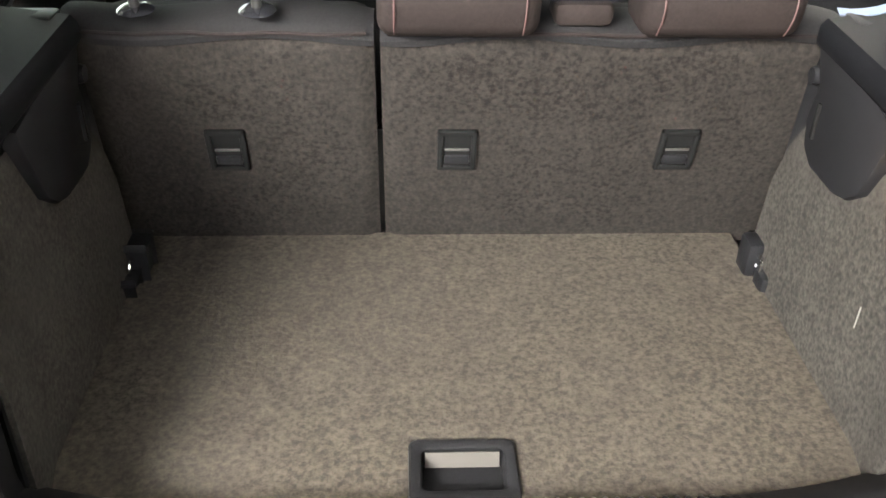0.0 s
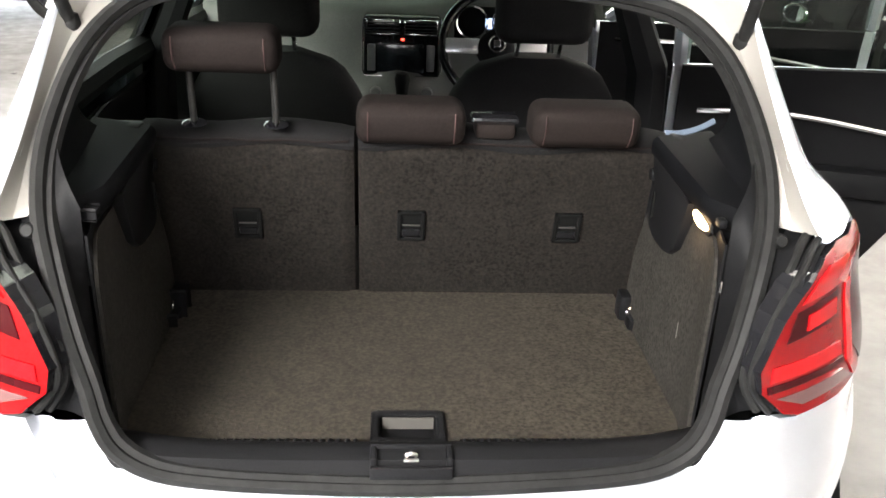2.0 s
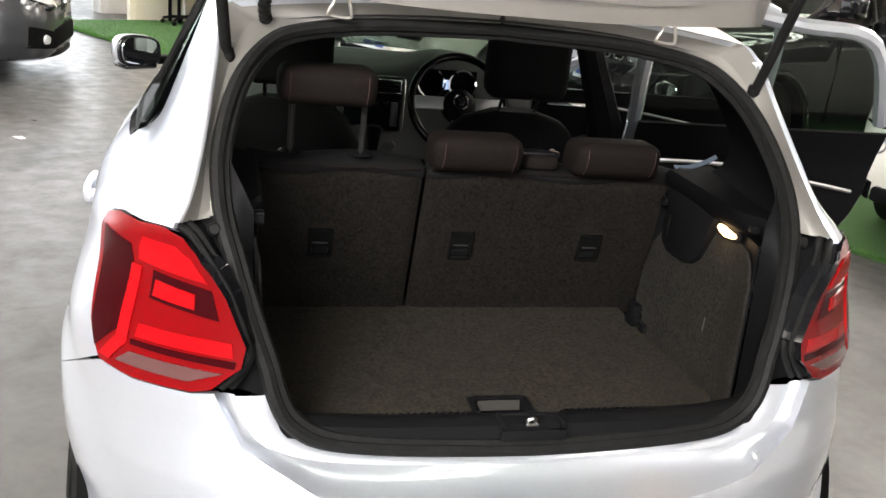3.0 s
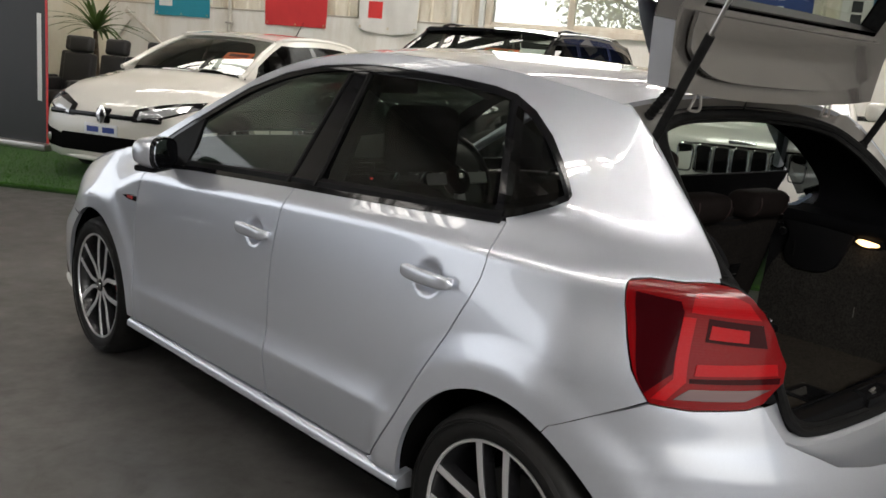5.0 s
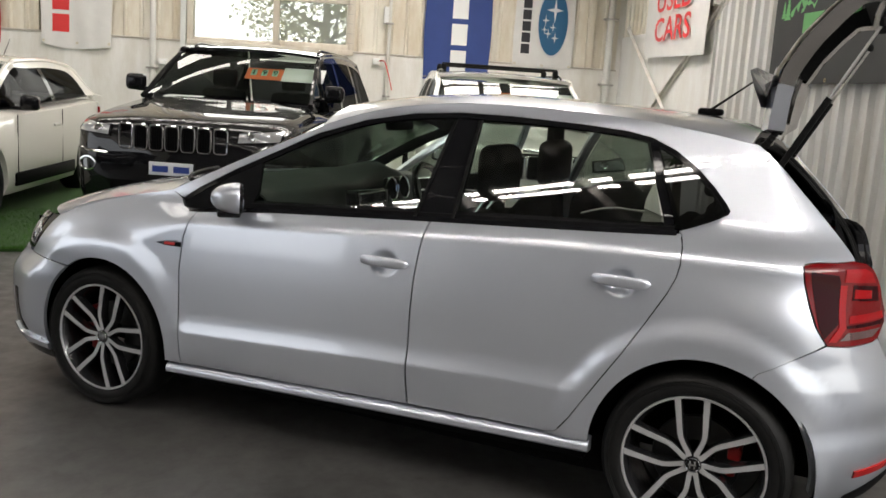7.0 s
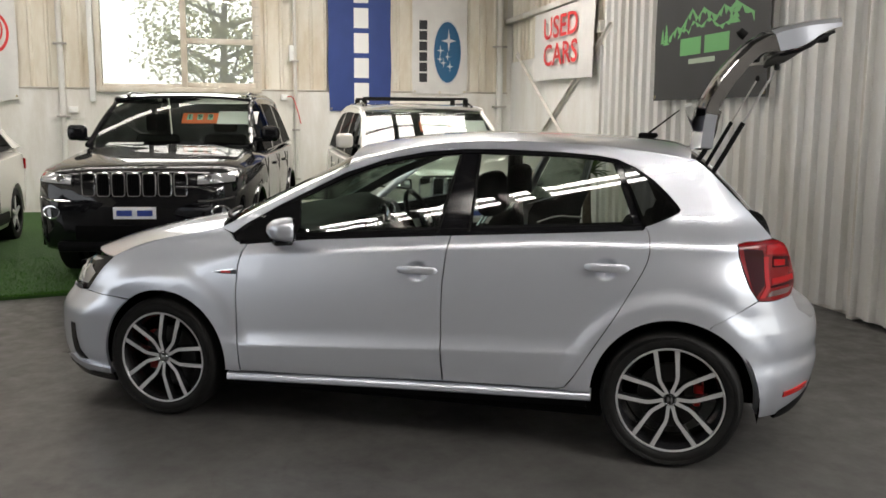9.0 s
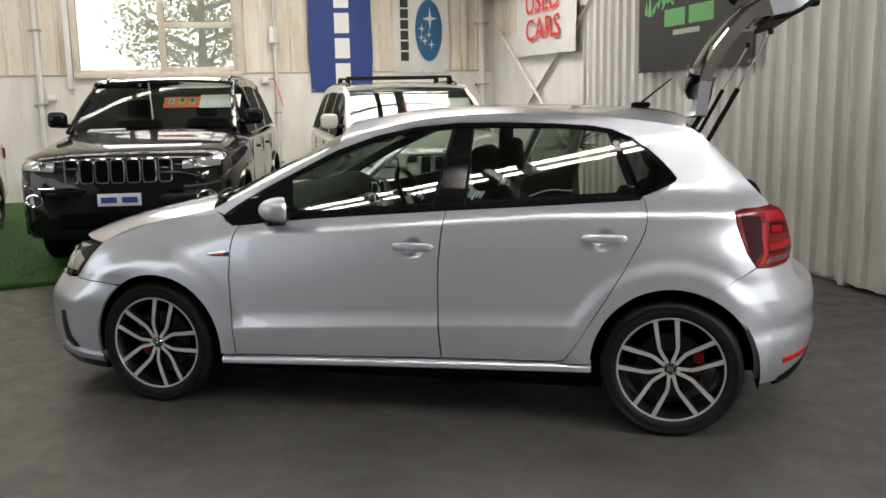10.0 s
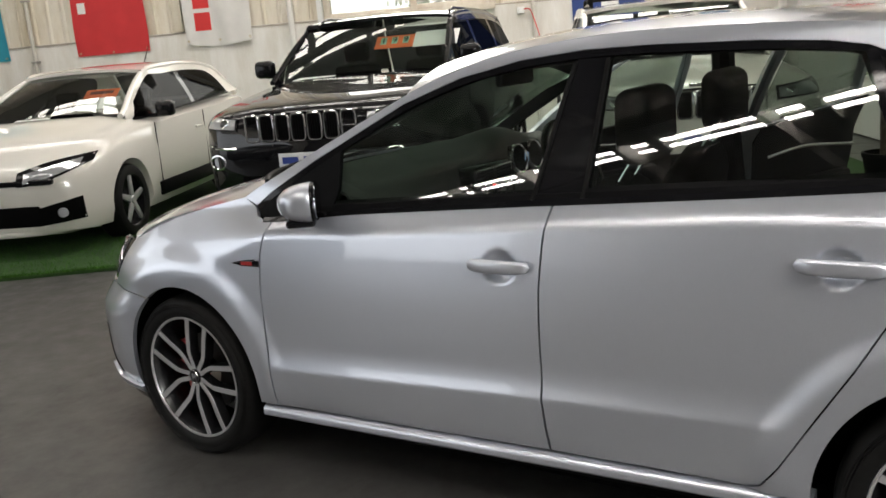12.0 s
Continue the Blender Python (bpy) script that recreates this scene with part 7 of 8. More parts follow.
def oval(cx, cy, rx, ry, hole=0.0, z=0.0):
    n = 36
    bm = bmesh.new()
    ring = [[bm.verts.new((cx + k * rx * math.cos(2 * math.pi * i / n), cy + k * ry * math.sin(2 * math.pi * i / n), z)) for i in range(n)] for k in ((1.0, hole) if hole else (1.0, 0.66, 0.33, 0.01))]
    for a, b in zip(ring, ring[1:]):
        for i in range(n):
            bm.faces.new((a[i], a[(i + 1) % n], b[(i + 1) % n], b[i]))
    return bm


# blue banner: five white blocks in a column
rows = [("lettering_bar", bar(0.42, 0.14 + k * 0.40, 0.66, 0.46 + k * 0.40), INK_WHITE, "white print") for k in range(5)]
banner("long blue cloth banner with white print, hung on the wall", CLOTH_BLUE, on_end(2.91, 1.61, 0.0), 1.03, 2.35, 0.03, 1.0, rows)
# white banner with the dark column and the blue oval
rows = [("lettering_bar", bar(0.12, 0.20 + k * 0.172, 0.255, 0.345 + k * 0.172, 2), INK_DARK, "black print") for k in range(6)]
rows += [("emblem", oval(0.60, 0.69, 0.235, 0.515), INK_BLUE, "blue oval emblem"), ("emblem_rim", oval(0.60, 0.69, 0.245, 0.53, 0.94, 0.002), INK_SILVER, "silver rim")]
rows += [("emblem_star", star(x, y, r, r * 1.5), INK_SILVER, "silver star") for x, y, r in ((0.62, 0.88, 0.13), (0.48, 0.72, 0.06), (0.53, 0.52, 0.055), (0.64, 0.46, 0.06), (0.47, 0.58, 0.05), (0.60, 0.62, 0.05))]
banner("white cloth banner with a blue oval emblem", CLOTH_WHITE, on_end(1.52, 1.90, 0.0), 0.94, 1.75, 0.02, 2.2, rows)
# white banner with red print
rows = [("lettering_bar", bar(0.16, 0.18 + k * 0.32, 0.40, 0.44 + k * 0.32), INK_RED, "red print") for k in range(4)]
rows += [("emblem_ring", oval(0.72, 0.98, 0.20, 0.30, 0.82, 0.001), INK_RED, "red oval ring"), ("emblem_ring", oval(0.72, 1.02, 0.12, 0.20, 0.80, 0.001), INK_RED, "red oval ring")]
banner("white cloth banner with red print and a creased lower hem", CLOTH_WHITE, on_end(8.62, 1.76, 0.0), 1.02, 1.85, 0.05, 0.4, rows, 0.06)
# red banner
rows = [("lettering_bar", bar(0.10, 0.62 + k * 0.22, 0.22, 0.78 + k * 0.22, 2), INK_WHITE, "white print") for k in range(4)]
banner("plain red cloth banner with small white print", CLOTH_RED, on_end(10.36, 1.72, 0.0), 1.14, 1.9, 0.02, 3.1, rows)
rows = [("lettering_bar", bar(0.08, 0.16, 0.36, 0.40, 3), INK_WHITE, "pale print")]
banner("teal cloth banner with pale print", CLOTH_TEAL, on_end(12.6, 1.75, 0.0), 1.12, 1.9, 0.02, 4.4, rows)

# USED CARS
sign = thing("used_cars_sign", "white banner sign reading USED CARS in red capitals", "sign", on_side(7.43, 2.08, 0.012))
SW, SH = 2.38, 0.98
part("cloth", sheet(bmesh.new(), lambda i, j: (i * SW, j * SH - 0.10 * (1 - j) * i * 0.4, 0.012 + 0.006 * math.sin(i * 8 + j * 3) + 0.012 * (1 - j) * i), 24, 12, 0.002), CLOTH_WHITE, sign)
for words, y in (("USED", 0.67), ("CARS", 0.29)):
    bm = moved(text_mesh(words, 0.43, 0.0015, 1.36, 0.0, 0.004), pose(1.20, y + 0.03, 0.050))
    part("lettering", bm, INK_RED, sign, "red capital letters")
for k, x in enumerate((0.03, SW - 0.03)):
    part("cord", tube(bmesh.new(), [(x, SH - 0.02, 0.02), (x + (0.06 if k else -0.06), SH + 0.14, 0.0)], 0.004, 5), PAPER, sign)

# black banner with green mountains
BW, BH = 2.16, 1.75


def ridge(pts, width):
    """A painted line through pts, as a flat ribbon."""
    bm = bmesh.new()
    pts = [(a, 0.65 + (b - 0.92) * 0.55) for a, b in pts]
    pts = [Vector((a, b, 0)) for a, b in dense(pts, 0.06, False)]
    lo = []
    for i, p in enumerate(pts):
        w = width * (0.55 + 0.45 * math.sin(2.6 * i))
        lo.append((bm.verts.new((p.x, p.y, 0)), bm.verts.new((p.x, p.y - w, 0))))
    for a, b in zip(lo, lo[1:]):
        bm.faces.new((a[1], b[1], b[0], a[0]))
    return bm


def fir(x, y, h):
    bm = bmesh.new()
    for k in range(5):
        w, z = h * (0.30 - 0.05 * k), y + h * 0.18 * k
        bm.faces.new([bm.verts.new(p) for p in ((x - w, z, 0), (x + w, z, 0), (x, z + h * 0.30, 0))])
    return bm


rows = [("mountain_print", ridge([(0.30, 0.92), (0.48, 1.10), (0.56, 1.06), (0.78, 1.38), (0.90, 1.20), (1.02, 1.36), (1.08, 1.30), (1.28, 1.16), (1.40, 1.32), (1.52, 1.24), (1.62, 1.34), (1.92, 1.10)], 0.09), INK_GREEN, "green mountain outline"),
        ("mountain_print", ridge([(0.50, 0.92), (0.62, 1.06), (0.72, 0.98), (0.80, 1.16), (0.98, 1.04), (1.14, 1.16), (1.34, 0.98), (1.60, 1.06)], 0.05), INK_GREEN, "green mountain outline")]
rows += [("tree_print", fir(x, y, h), INK_GREEN, "green fir shape") for x, y, h in ((0.24, 0.58, 0.22), (0.16, 0.60, 0.15), (1.62, 0.68, 0.26), (1.54, 0.68, 0.17))]
rows += [("lettering_bar", bar(x0, 0.445, x1, 0.615, 3), INK_GREEN, "green print") for x0, x1 in ((0.56, 0.98), (1.06, 1.52))]
rows += [("lettering_bar", bar(0.74, 0.355, 1.28, 0.405, 3), material("pale green print", (0.45, 0.55, 0.42), 0.5), "pale print")]
banner("black vinyl banner with green mountain picture and print", CLOTH_BLACK, on_side(3.26, 1.70, 0.01), BW, BH, 0.018, 0.7, rows)

# white board low on the side wall, with the crossed braces in front of it
BOARD = painted("white painted board", (0.80, 0.795, 0.78), (0.8, 0.76, 0.7))
slab("wall_board", 5.02, -0.10, 0.02, U_END, -0.06, 2.44, BOARD, "smooth white painted board along the side wall", "wall panel")
ANGLE = painted("white painted steel", (0.72, 0.70, 0.66), (0.7, 0.6, 0.5), 0.5)


def brace(m, a, b):
    br = bmesh.new()
    d = Vector(b) - Vector(a)
    length = d.length
    box(br, 0, -0.028, 0.0, length, 0.028, 0.006)
    box(br, 0, 0.022, 0.0, length, 0.028, 0.045)
    box(br, -0.06, -0.06, -0.004, 0.10, 0.06, 0.004)
    rot = Matrix.Rotation(math.atan2(d.y, d.x), 4, "Z")
    return solo("wall_brace", br, ANGLE, "thin pale steel brace crossing the wall diagonally", "brace", m @ Matrix.Translation((*a, 0)) @ rot, "wall braces", "structure", False)


brace(on_side(0, 0, -0.045), (-7.6, 1.02), (-4.62, 2.67))
brace(on_side(0, 0, 0.01), (-8.35, 2.52), (-5.2, 0.72))
brace(on_end(0, 0, 0.01), (-13.9, 0.75), (-13.1, 1.60))
brace(on_end(0, 0, 0.06), (-13.15, 1.78), (-11.7, 0.72))
solo("wall_rail", boxes((5.0, -0.06, 3.08, U_END, 0.05, 3.16, 0.006)), ANGLE, "pale painted steel rail along the side wall", "rail", HALL, kind="structure")
solo("wall_rail", boxes((4.98, -0.09, 2.60, 5.16, -0.02, 2.75, 0.004)), ANGLE, "short steel bracket on the side wall", "bracket", HALL, kind="structure")
solo("wall_rail", boxes((-0.14, -0.10, 0.0, -0.075, -0.02, H_EAVE - 0.03)), ANGLE, "steel upright in the joint between wall sheets", "upright", HALL, kind="structure")

# pipes, boxes and the ledge on the end wall
PIPE = painted("painted conduit", (0.70, 0.69, 0.66), (0.7, 0.65, 0.55), 0.5)


def conduit(v, z0, z1, r, off, clips):
    p = thing("conduit_pipe", "pale painted conduit pipe fixed upright on the wall", "pipe", HALL, "wall pipes")
    part("pipe", tube(bmesh.new(), [(U_END - off, v, z0), (U_END - off, v, z1)], r, 12), PIPE, p)
    for z in clips:
        part("pipe_clip", boxes((U_END - off - r - 0.004, v - 2 * r, z - 0.015, U_END - 0.001, v + 2 * r, z + 0.015, 0.003)), GALV, p)


conduit(7.13, 0.0, 4.8, 0.045, 0.06, (0.6, 1.5, 2.6, 3.6))
conduit(3.59, 0.0, 4.8, 0.030, 0.045, (0.5, 1.3, 2.4, 3.4))
conduit(11.19, 0.3, 3.6, 0.030, 0.045, (0.9, 1.7, 2.6))
conduit(0.16, 0.0, 5.0, 0.055, 0.07, (0.8, 1.7, 2.7, 3.6))


def junction_box(v, z, w, h, label):
    j = thing("junction_box", label, "electrical box", on_end(v, z))
    part("body", boxes((-w / 2, -h / 2, 0.0, w / 2, h / 2, 0.06, 0.008)), PIPE, j)
    part("lid", boxes((-w / 2 + 0.006, -h / 2 + 0.006, 0.06, w / 2 - 0.006, h / 2 - 0.006, 0.068, 0.003)), INK_WHITE, j, "off-white lid")
    for x in (-0.3, 0.3):
        part("screw", lathe(bmesh.new(), [(0.006, 0.066), (0.005, 0.071), (0.0, 0.072)], 8, pose(x * w, 0, 0)), GALV, j)
    return j


junction_box(6.84, 1.60, 0.14, 0.10, "small white power socket on the end wall")
junction_box(3.63, 1.82, 0.11, 0.10, "small white junction box with a red cable")
junction_box(3.50, 2.52, 0.09, 0.26, "narrow white switch box on the pipe")
solo("power_cable", tube(bmesh.new(), spline([(U_END - 0.07, 3.72, 1.83), (U_END - 0.10, 3.64, 1.82), (U_END - 0.10, 3.58, 1.66), (U_END - 0.08, 3.54, 1.52), (U_END - 0.06, 3.51, 1.40)], 6), 0.008, 6), INK_RED, "thin red cable hanging from a junction box", "cable", HALL)
solo("ledge", boxes((U_END - 0.012, 0.0, DADO - 0.01, U_END + 0.05, V_FAR, DADO + 0.012, 0.003)), painted("dirty ledge paint", (0.50, 0.46, 0.40)), "dirty painted ledge along the end wall", "ledge", HALL, kind="structure")
for v in (0.45, 8.85, 11.3, 13.7):
    solo("wall_post", boxes((U_END - 0.02, v - 0.05, DADO + 0.02, U_END + 0.05, v + 0.05, H_ROOF - 0.02, 0.003)), SHEET_CREAM, "cream painted timber post on the end wall", "post", HALL, kind="structure")
solo("wall_post", boxes((U_END - 0.06, 6.65, DADO - 0.20, U_END + 0.03, 6.73, H_ROOF - 0.02, 0.004)), INK_WHITE, "white painted strip beside the window", "post", HALL, kind="structure")

# ---------------------------------------------------------------- window, tree and bright sky outside
wd = thing("window_1", "old timber window with two lights and bars", "window", HALL, kind="structure")
a0, a1, z0, z1 = WIN
FRAME_PAINT = painted("worn cream window paint", (0.70, 0.66, 0.58), (0.6, 0.48, 0.36), 0.6)
for name, r in (("frame_sill", (U_END - 0.06, a0 - 0.05, z0 - 0.06, U_END + 0.16, a1 + 0.05, z0 + 0.02)), ("frame_head", (U_END - 0.02, a0 - 0.05, z1 - 0.04, U_END + 0.16, a1 + 0.05, z1 + 0.05)),
                ("frame_jamb", (U_END - 0.02, a0 - 0.06, z0 + 0.02, U_END + 0.16, a0 + 0.03, z1 - 0.04)), ("frame_jamb", (U_END - 0.02, a1 - 0.03, z0 + 0.02, U_END + 0.16, a1 + 0.06, z1 - 0.04)),
                ("mullion", (U_END - 0.01, 5.27, z0 + 0.02, U_END + 0.13, 5.36, z1 - 0.04)), ("crossbar", (U_END + 0.02, a0 + 0.03, 2.64, U_END + 0.10, 5.27, 2.73)),
                ("lower_rail", (U_END + 0.02, a0 + 0.03, z0 + 0.02, U_END + 0.10, 5.27, z0 + 0.10)), ("lower_rail", (U_END + 0.02, 5.36, z0 + 0.02, U_END + 0.10, a1 - 0.03, z0 + 0.07)),
                ("stile", (U_END + 0.02, a0 + 0.03, z0 + 0.10, U_END + 0.10, a0 + 0.07, z1 - 0.04)), ("crossbar", (U_END + 0.02, a0 + 0.03, 3.50, U_END + 0.10, 5.27, 3.56))):
    part(name, boxes((*r, 0.006)), FRAME_PAINT, wd)
for k in range(11):
    for v in (5.215, a0 + 0.02):
        part("wire_tie", boxes((U_END - 0.024, v - 0.05, z0 + 0.12 + k * 0.145, U_END - 0.0215, v + 0.05, z0 + 0.127 + k * 0.145)), GALV, wd)
for b0, b1, c0, c1 in ((a0 + 0.07, 5.27, z0 + 0.10, 2.64), (a0 + 0.07, 5.27, 2.73, 3.50), (a0 + 0.07, 5.27, 3.56, z1 - 0.04), (5.36, a1 - 0.03, z0 + 0.07, z1 - 0.04)):
    ob = part("pane", boxes((U_END + 0.058, b0, c0, U_END + 0.062, b1, c1)), GLASS_CLEAR, wd)
    ob.visible_shadow = False


# wire screen with a pale veil mixed in for the glare haze outside
VEIL_SCREEN = bpy.data.materials.new("wire screen with haze veil")
VEIL_SCREEN.use_nodes = True
VEIL_SCREEN.node_tree.nodes.clear()
veil = node(VEIL_SCREEN, "ShaderNodeMixShader", Fac=0.30)
clear, haze_bsdf = node(VEIL_SCREEN, "ShaderNodeBsdfTransparent"), node(VEIL_SCREEN, "ShaderNodeBsdfTranslucent")
haze_bsdf.inputs[0].default_value = (0.85, 0.83, 0.78, 1)
link(VEIL_SCREEN, clear.outputs[0], veil.inputs[1])
link(VEIL_SCREEN, haze_bsdf.outputs[0], veil.inputs[2])
link(VEIL_SCREEN, veil.outputs[0], node(VEIL_SCREEN, "ShaderNodeOutputMaterial").inputs["Surface"])
part("fly_screen", boxes((U_END + 0.110, a0 + 0.03, z0 + 0.02, U_END + 0.1115, a1 - 0.03, z1 - 0.04)), VEIL_SCREEN, wd, "pale wire screen with a haze veil outside the panes")


def leaf_material(name, a, b):
    m = material(name, a, 0.5)
    info = node(m, "ShaderNodeNewGeometry")
    r = node(m, "ShaderNodeValToRGB")
    r.color_ramp.elements[0].color, r.color_ramp.elements[1].color = (*a, 1), (*b, 1)
    link(m, info.outputs["Random Per Island"], r.inputs["Fac"])
    link(m, r.outputs["Color"], shader(m).inputs["Base Color"])
    tr = node(m, "ShaderNodeBsdfTranslucent")
    link(m, r.outputs["Color"], tr.inputs["Color"])
    mx = node(m, "ShaderNodeMixShader", Fac=0.6)
    out = m.node_tree.nodes["Material Output"]
    link(m, shader(m).outputs[0], mx.inputs[1])
    link(m, tr.outputs[0], mx.inputs[2])
    link(m, mx.outputs[0], out.inputs["Surface"])
    return m


LEAF = leaf_material("tree leaf", (0.25, 0.31, 0.09), (0.64, 0.58, 0.24))
LEAF_DARK = leaf_material("palm leaf", (0.035, 0.075, 0.02), (0.09, 0.14, 0.035))
BARK = speckled("bark", (0.06, 0.045, 0.03), (0.16, 0.12, 0.085), 30, 0.9, 0.8, 0.01)
PALE_BARK = speckled("pale tree bark", (0.22, 0.19, 0.15), (0.42, 0.38, 0.32), 30, 0.9, 0.8, 0.01)

rnd = random.Random(5)
tree = thing("tree", "leafy green garden tree outside the window", "tree", HALL @ pose(U_END + 3.6, 4.7, 0))
bm = tube(bmesh.new(), spline([(0, 0, -0.05), (0.06, 0.03, 0.8), (0.0, 0.1, 1.7), (0.05, 0.05, 2.8), (0, 0, 4.6)], 5), [0.16 - 0.006 * k for k in range(21)], 10)
part("trunk", bm, PALE_BARK, tree)
tips = []
for k in range(15):
    ang, z = k * 2.4, 1.4 + 0.2 * k
    r = 0.9 + 0.5 * rnd.random()
    tip = Vector((r * math.cos(ang), r * 1.05 * math.sin(ang), z + 0.35 + 0.5 * rnd.random()))
    mid = Vector((0.5 * tip.x, 0.5 * tip.y, z + 0.1))
    part("limb", tube(bmesh.new(), spline([(0.02, 0.05, z - 0.15), tuple(mid), tuple(tip)], 4), [0.05 - 0.0045 * i for i in range(9)], 6), PALE_BARK, tree)
    tips += [tip, mid, tip + Vector((0.2, 0.3, 0.2)), tip - Vector((0.25, 0.25, 0.1))]
verts, faces = [], []
for k in range(7500):
    c = tips[k % len(tips)] + Vector((rnd.gauss(0, 0.26), rnd.gauss(0, 0.26), rnd.gauss(0, 0.22)))
    d = Vector((rnd.gauss(0, 1), rnd.gauss(0, 1), rnd.gauss(-0.4, 0.7))).normalized()
    w = d.orthogonal().normalized()
    w = (Matrix.Rotation(rnd.random() * 6.3, 3, d) @ w)
    L = 0.06 + 0.07 * rnd.random()
    i = len(verts)
    verts += [tuple(c), tuple(c + 0.5 * L * d + 0.26 * L * w), tuple(c + L * d), tuple(c + 0.5 * L * d - 0.26 * L * w)]
    faces.append((i, i + 1, i + 2, i + 3))
me = bpy.data.meshes.new("crown")
me.from_pydata(verts, [], faces)
me.materials.append(LEAF)
ob = new("crown", me)
ob.parent = tree
tagged(ob, "open crown of small green leaves")
SKY_GLOW = bpy.data.materials.new("bright hazy sky")
SKY_GLOW.use_nodes = True
SKY_GLOW.node_tree.nodes.clear()
em = node(SKY_GLOW, "ShaderNodeEmission", Strength=6.0)
em.inputs[0].default_value = (1.0, 0.985, 0.95, 1)
link(SKY_GLOW, em.outputs[0], node(SKY_GLOW, "ShaderNodeOutputMaterial").inputs["Surface"])
solo("backdrop", boxes((U_END + 14, -4, 0.02, U_END + 14.1, 14, 14)), SKY_GLOW, "bright hazy sky beyond the garden", "sky", HALL, kind="structure", smooth=False)

YARD_GLOW = bpy.data.materials.new("bright hazy yard")
YARD_GLOW.use_nodes = True
YARD_GLOW.node_tree.nodes.clear()
em = node(YARD_GLOW, "ShaderNodeEmission", Strength=1.5)
em.inputs[0].default_value = (0.93, 0.97, 1.0, 1)
link(YARD_GLOW, em.outputs[0], node(YARD_GLOW, "ShaderNodeOutputMaterial").inputs["Surface"])
solo("backdrop", boxes((-22, V_FAR + 9, 0.02, 8, V_FAR + 9.1, 9)), YARD_GLOW, "bright hazy sky beyond the yard", "sky", HALL, kind="structure", smooth=False)

# ---------------------------------------------------------------- artificial grass
GRASS_EDGE = [(2.02, 0.6), (2.02, 4.0), (1.99, 5.9), (1.77, 6.74), (1.22, 9.72), (1.0, 12.0), (0.93, 13.45), (2.15, 13.66), (U_END - 0.02, 13.70), (U_END - 0.02, 0.6)]
GRASS = material("artificial grass", (0.05, 0.17, 0.02), 0.8)
gv = coords(GRASS)
gf, gc = noise_ramp(GRASS, 170, ((0.3, (0.016, 0.060, 0.006)), (0.62, (0.044, 0.135, 0.016)), (0.8, (0.07, 0.18, 0.03))), 4, gv)
_, gc2 = noise_ramp(GRASS, 1.6, ((0.3, (0.75, 0.8, 0.7)), (0.75, (1, 1, 1))), 4, gv)
link(GRASS, mix(GRASS, gc, gc2, 1.0, "MULTIPLY"), shader(GRASS).inputs["Base Color"])
bump(GRASS, gf, 1.0, 0.02)
solo("artificial_grass", prism(bmesh.new(), [p for p in GRASS_EDGE], 0.022, 0.006), GRASS, "bright green artificial grass mat laid on the concrete", "artificial grass", HALL, kind="structure", smooth=False)
rnd = random.Random(11)
verts, faces = [], []
for k in range(26000):
    if k < 9000:                                            # fringe along the cut edge
        i = rnd.choice((0, 1, 2, 3, 3, 3, 4, 4, 5))
        (p, q), (r, s) = GRASS_EDGE[i], GRASS_EDGE[i + 1]
        f = rnd.random()
        u, v = p + (r - p) * f + rnd.random() * 0.03, q + (s - q) * f
    else:
        v = 5.5 + 8.1 * rnd.random()
        u = lerp([(5.9, 2.0), (6.74, 1.78), (9.72, 1.23), (12.0, 1.01), (13.45, 0.95)], v) + 2.2 * rnd.random() ** 1.4
    L, a, dx, dy = 0.016 + 0.014 * rnd.random(), rnd.random() * 6.3, rnd.gauss(0, 0.008), rnd.gauss(0, 0.008)
    wx, wy = 0.003 * math.cos(a), 0.003 * math.sin(a)
    i = len(verts)
    verts += [(u - wx, v - wy, 0.02), (u + wx, v + wy, 0.02), (u + dx, v + dy, 0.02 + L)]
    faces.append((i, i + 1, i + 2))
me = bpy.data.meshes.new("grass_blades")
me.from_pydata(verts, [], faces)
me.materials.append(leaf_material("grass blade", (0.03, 0.11, 0.01), (0.09, 0.24, 0.03)))
ob = new("grass_blades", me)
ob.matrix_world = HALL
tagged(ob, "short green plastic grass blades", "artificial grass", kind="stuff")

# ---------------------------------------------------------------- furniture on the grass
GZ = 0.022
CREAM = painted("cream laminate", (0.70, 0.65, 0.53), (0.85, 0.8, 0.7), 0.45)
WHITE_LAM = painted("white laminate", (0.78, 0.77, 0.74), (0.9, 0.88, 0.84), 0.4)
NAVY = cloth("navy upholstery", (0.02, 0.03, 0.06), 0.7)
BROWN = speckled("brown leather", (0.05, 0.032, 0.022), (0.11, 0.07, 0.05), 80, 0.45, 0.4, 0.001)
LEATHER = speckled("black leather", (0.010, 0.010, 0.011), (0.022, 0.021, 0.021), 120, 0.42, 0.4, 0.001)


def at(u, v, turn=0.0, z=GZ):
    return HALL @ pose(u, v, z, 0, 0, turn)


# office door in a cream partition
ptn = thing("partition", "cream office partition with a flush door", "partition", HALL, kind="structure")
part("panel", boxes((2.2, 13.74, 0, 2.30, 13.84, 2.3), (3.02, 13.74, 0, U_END - 0.01, 13.84, 2.3), (2.30, 13.74, 2.06, 3.02, 13.84, 2.3)), CREAM, ptn)
dr = part("door", boxes((2.305, 13.76, 0.012, 3.015, 13.80, 2.055, 0.003)), CREAM, ptn, "flush cream door")
hb = boxes((2.34, 13.735, 0.99, 2.38, 13.76, 1.09, 0.004))
part("door_handle", tube(hb, [(2.36, 13.75, 1.04), (2.36, 13.705, 1.04), (2.47, 13.70, 1.04)], 0.010, 8), STEEL, dr, "steel lever handle")


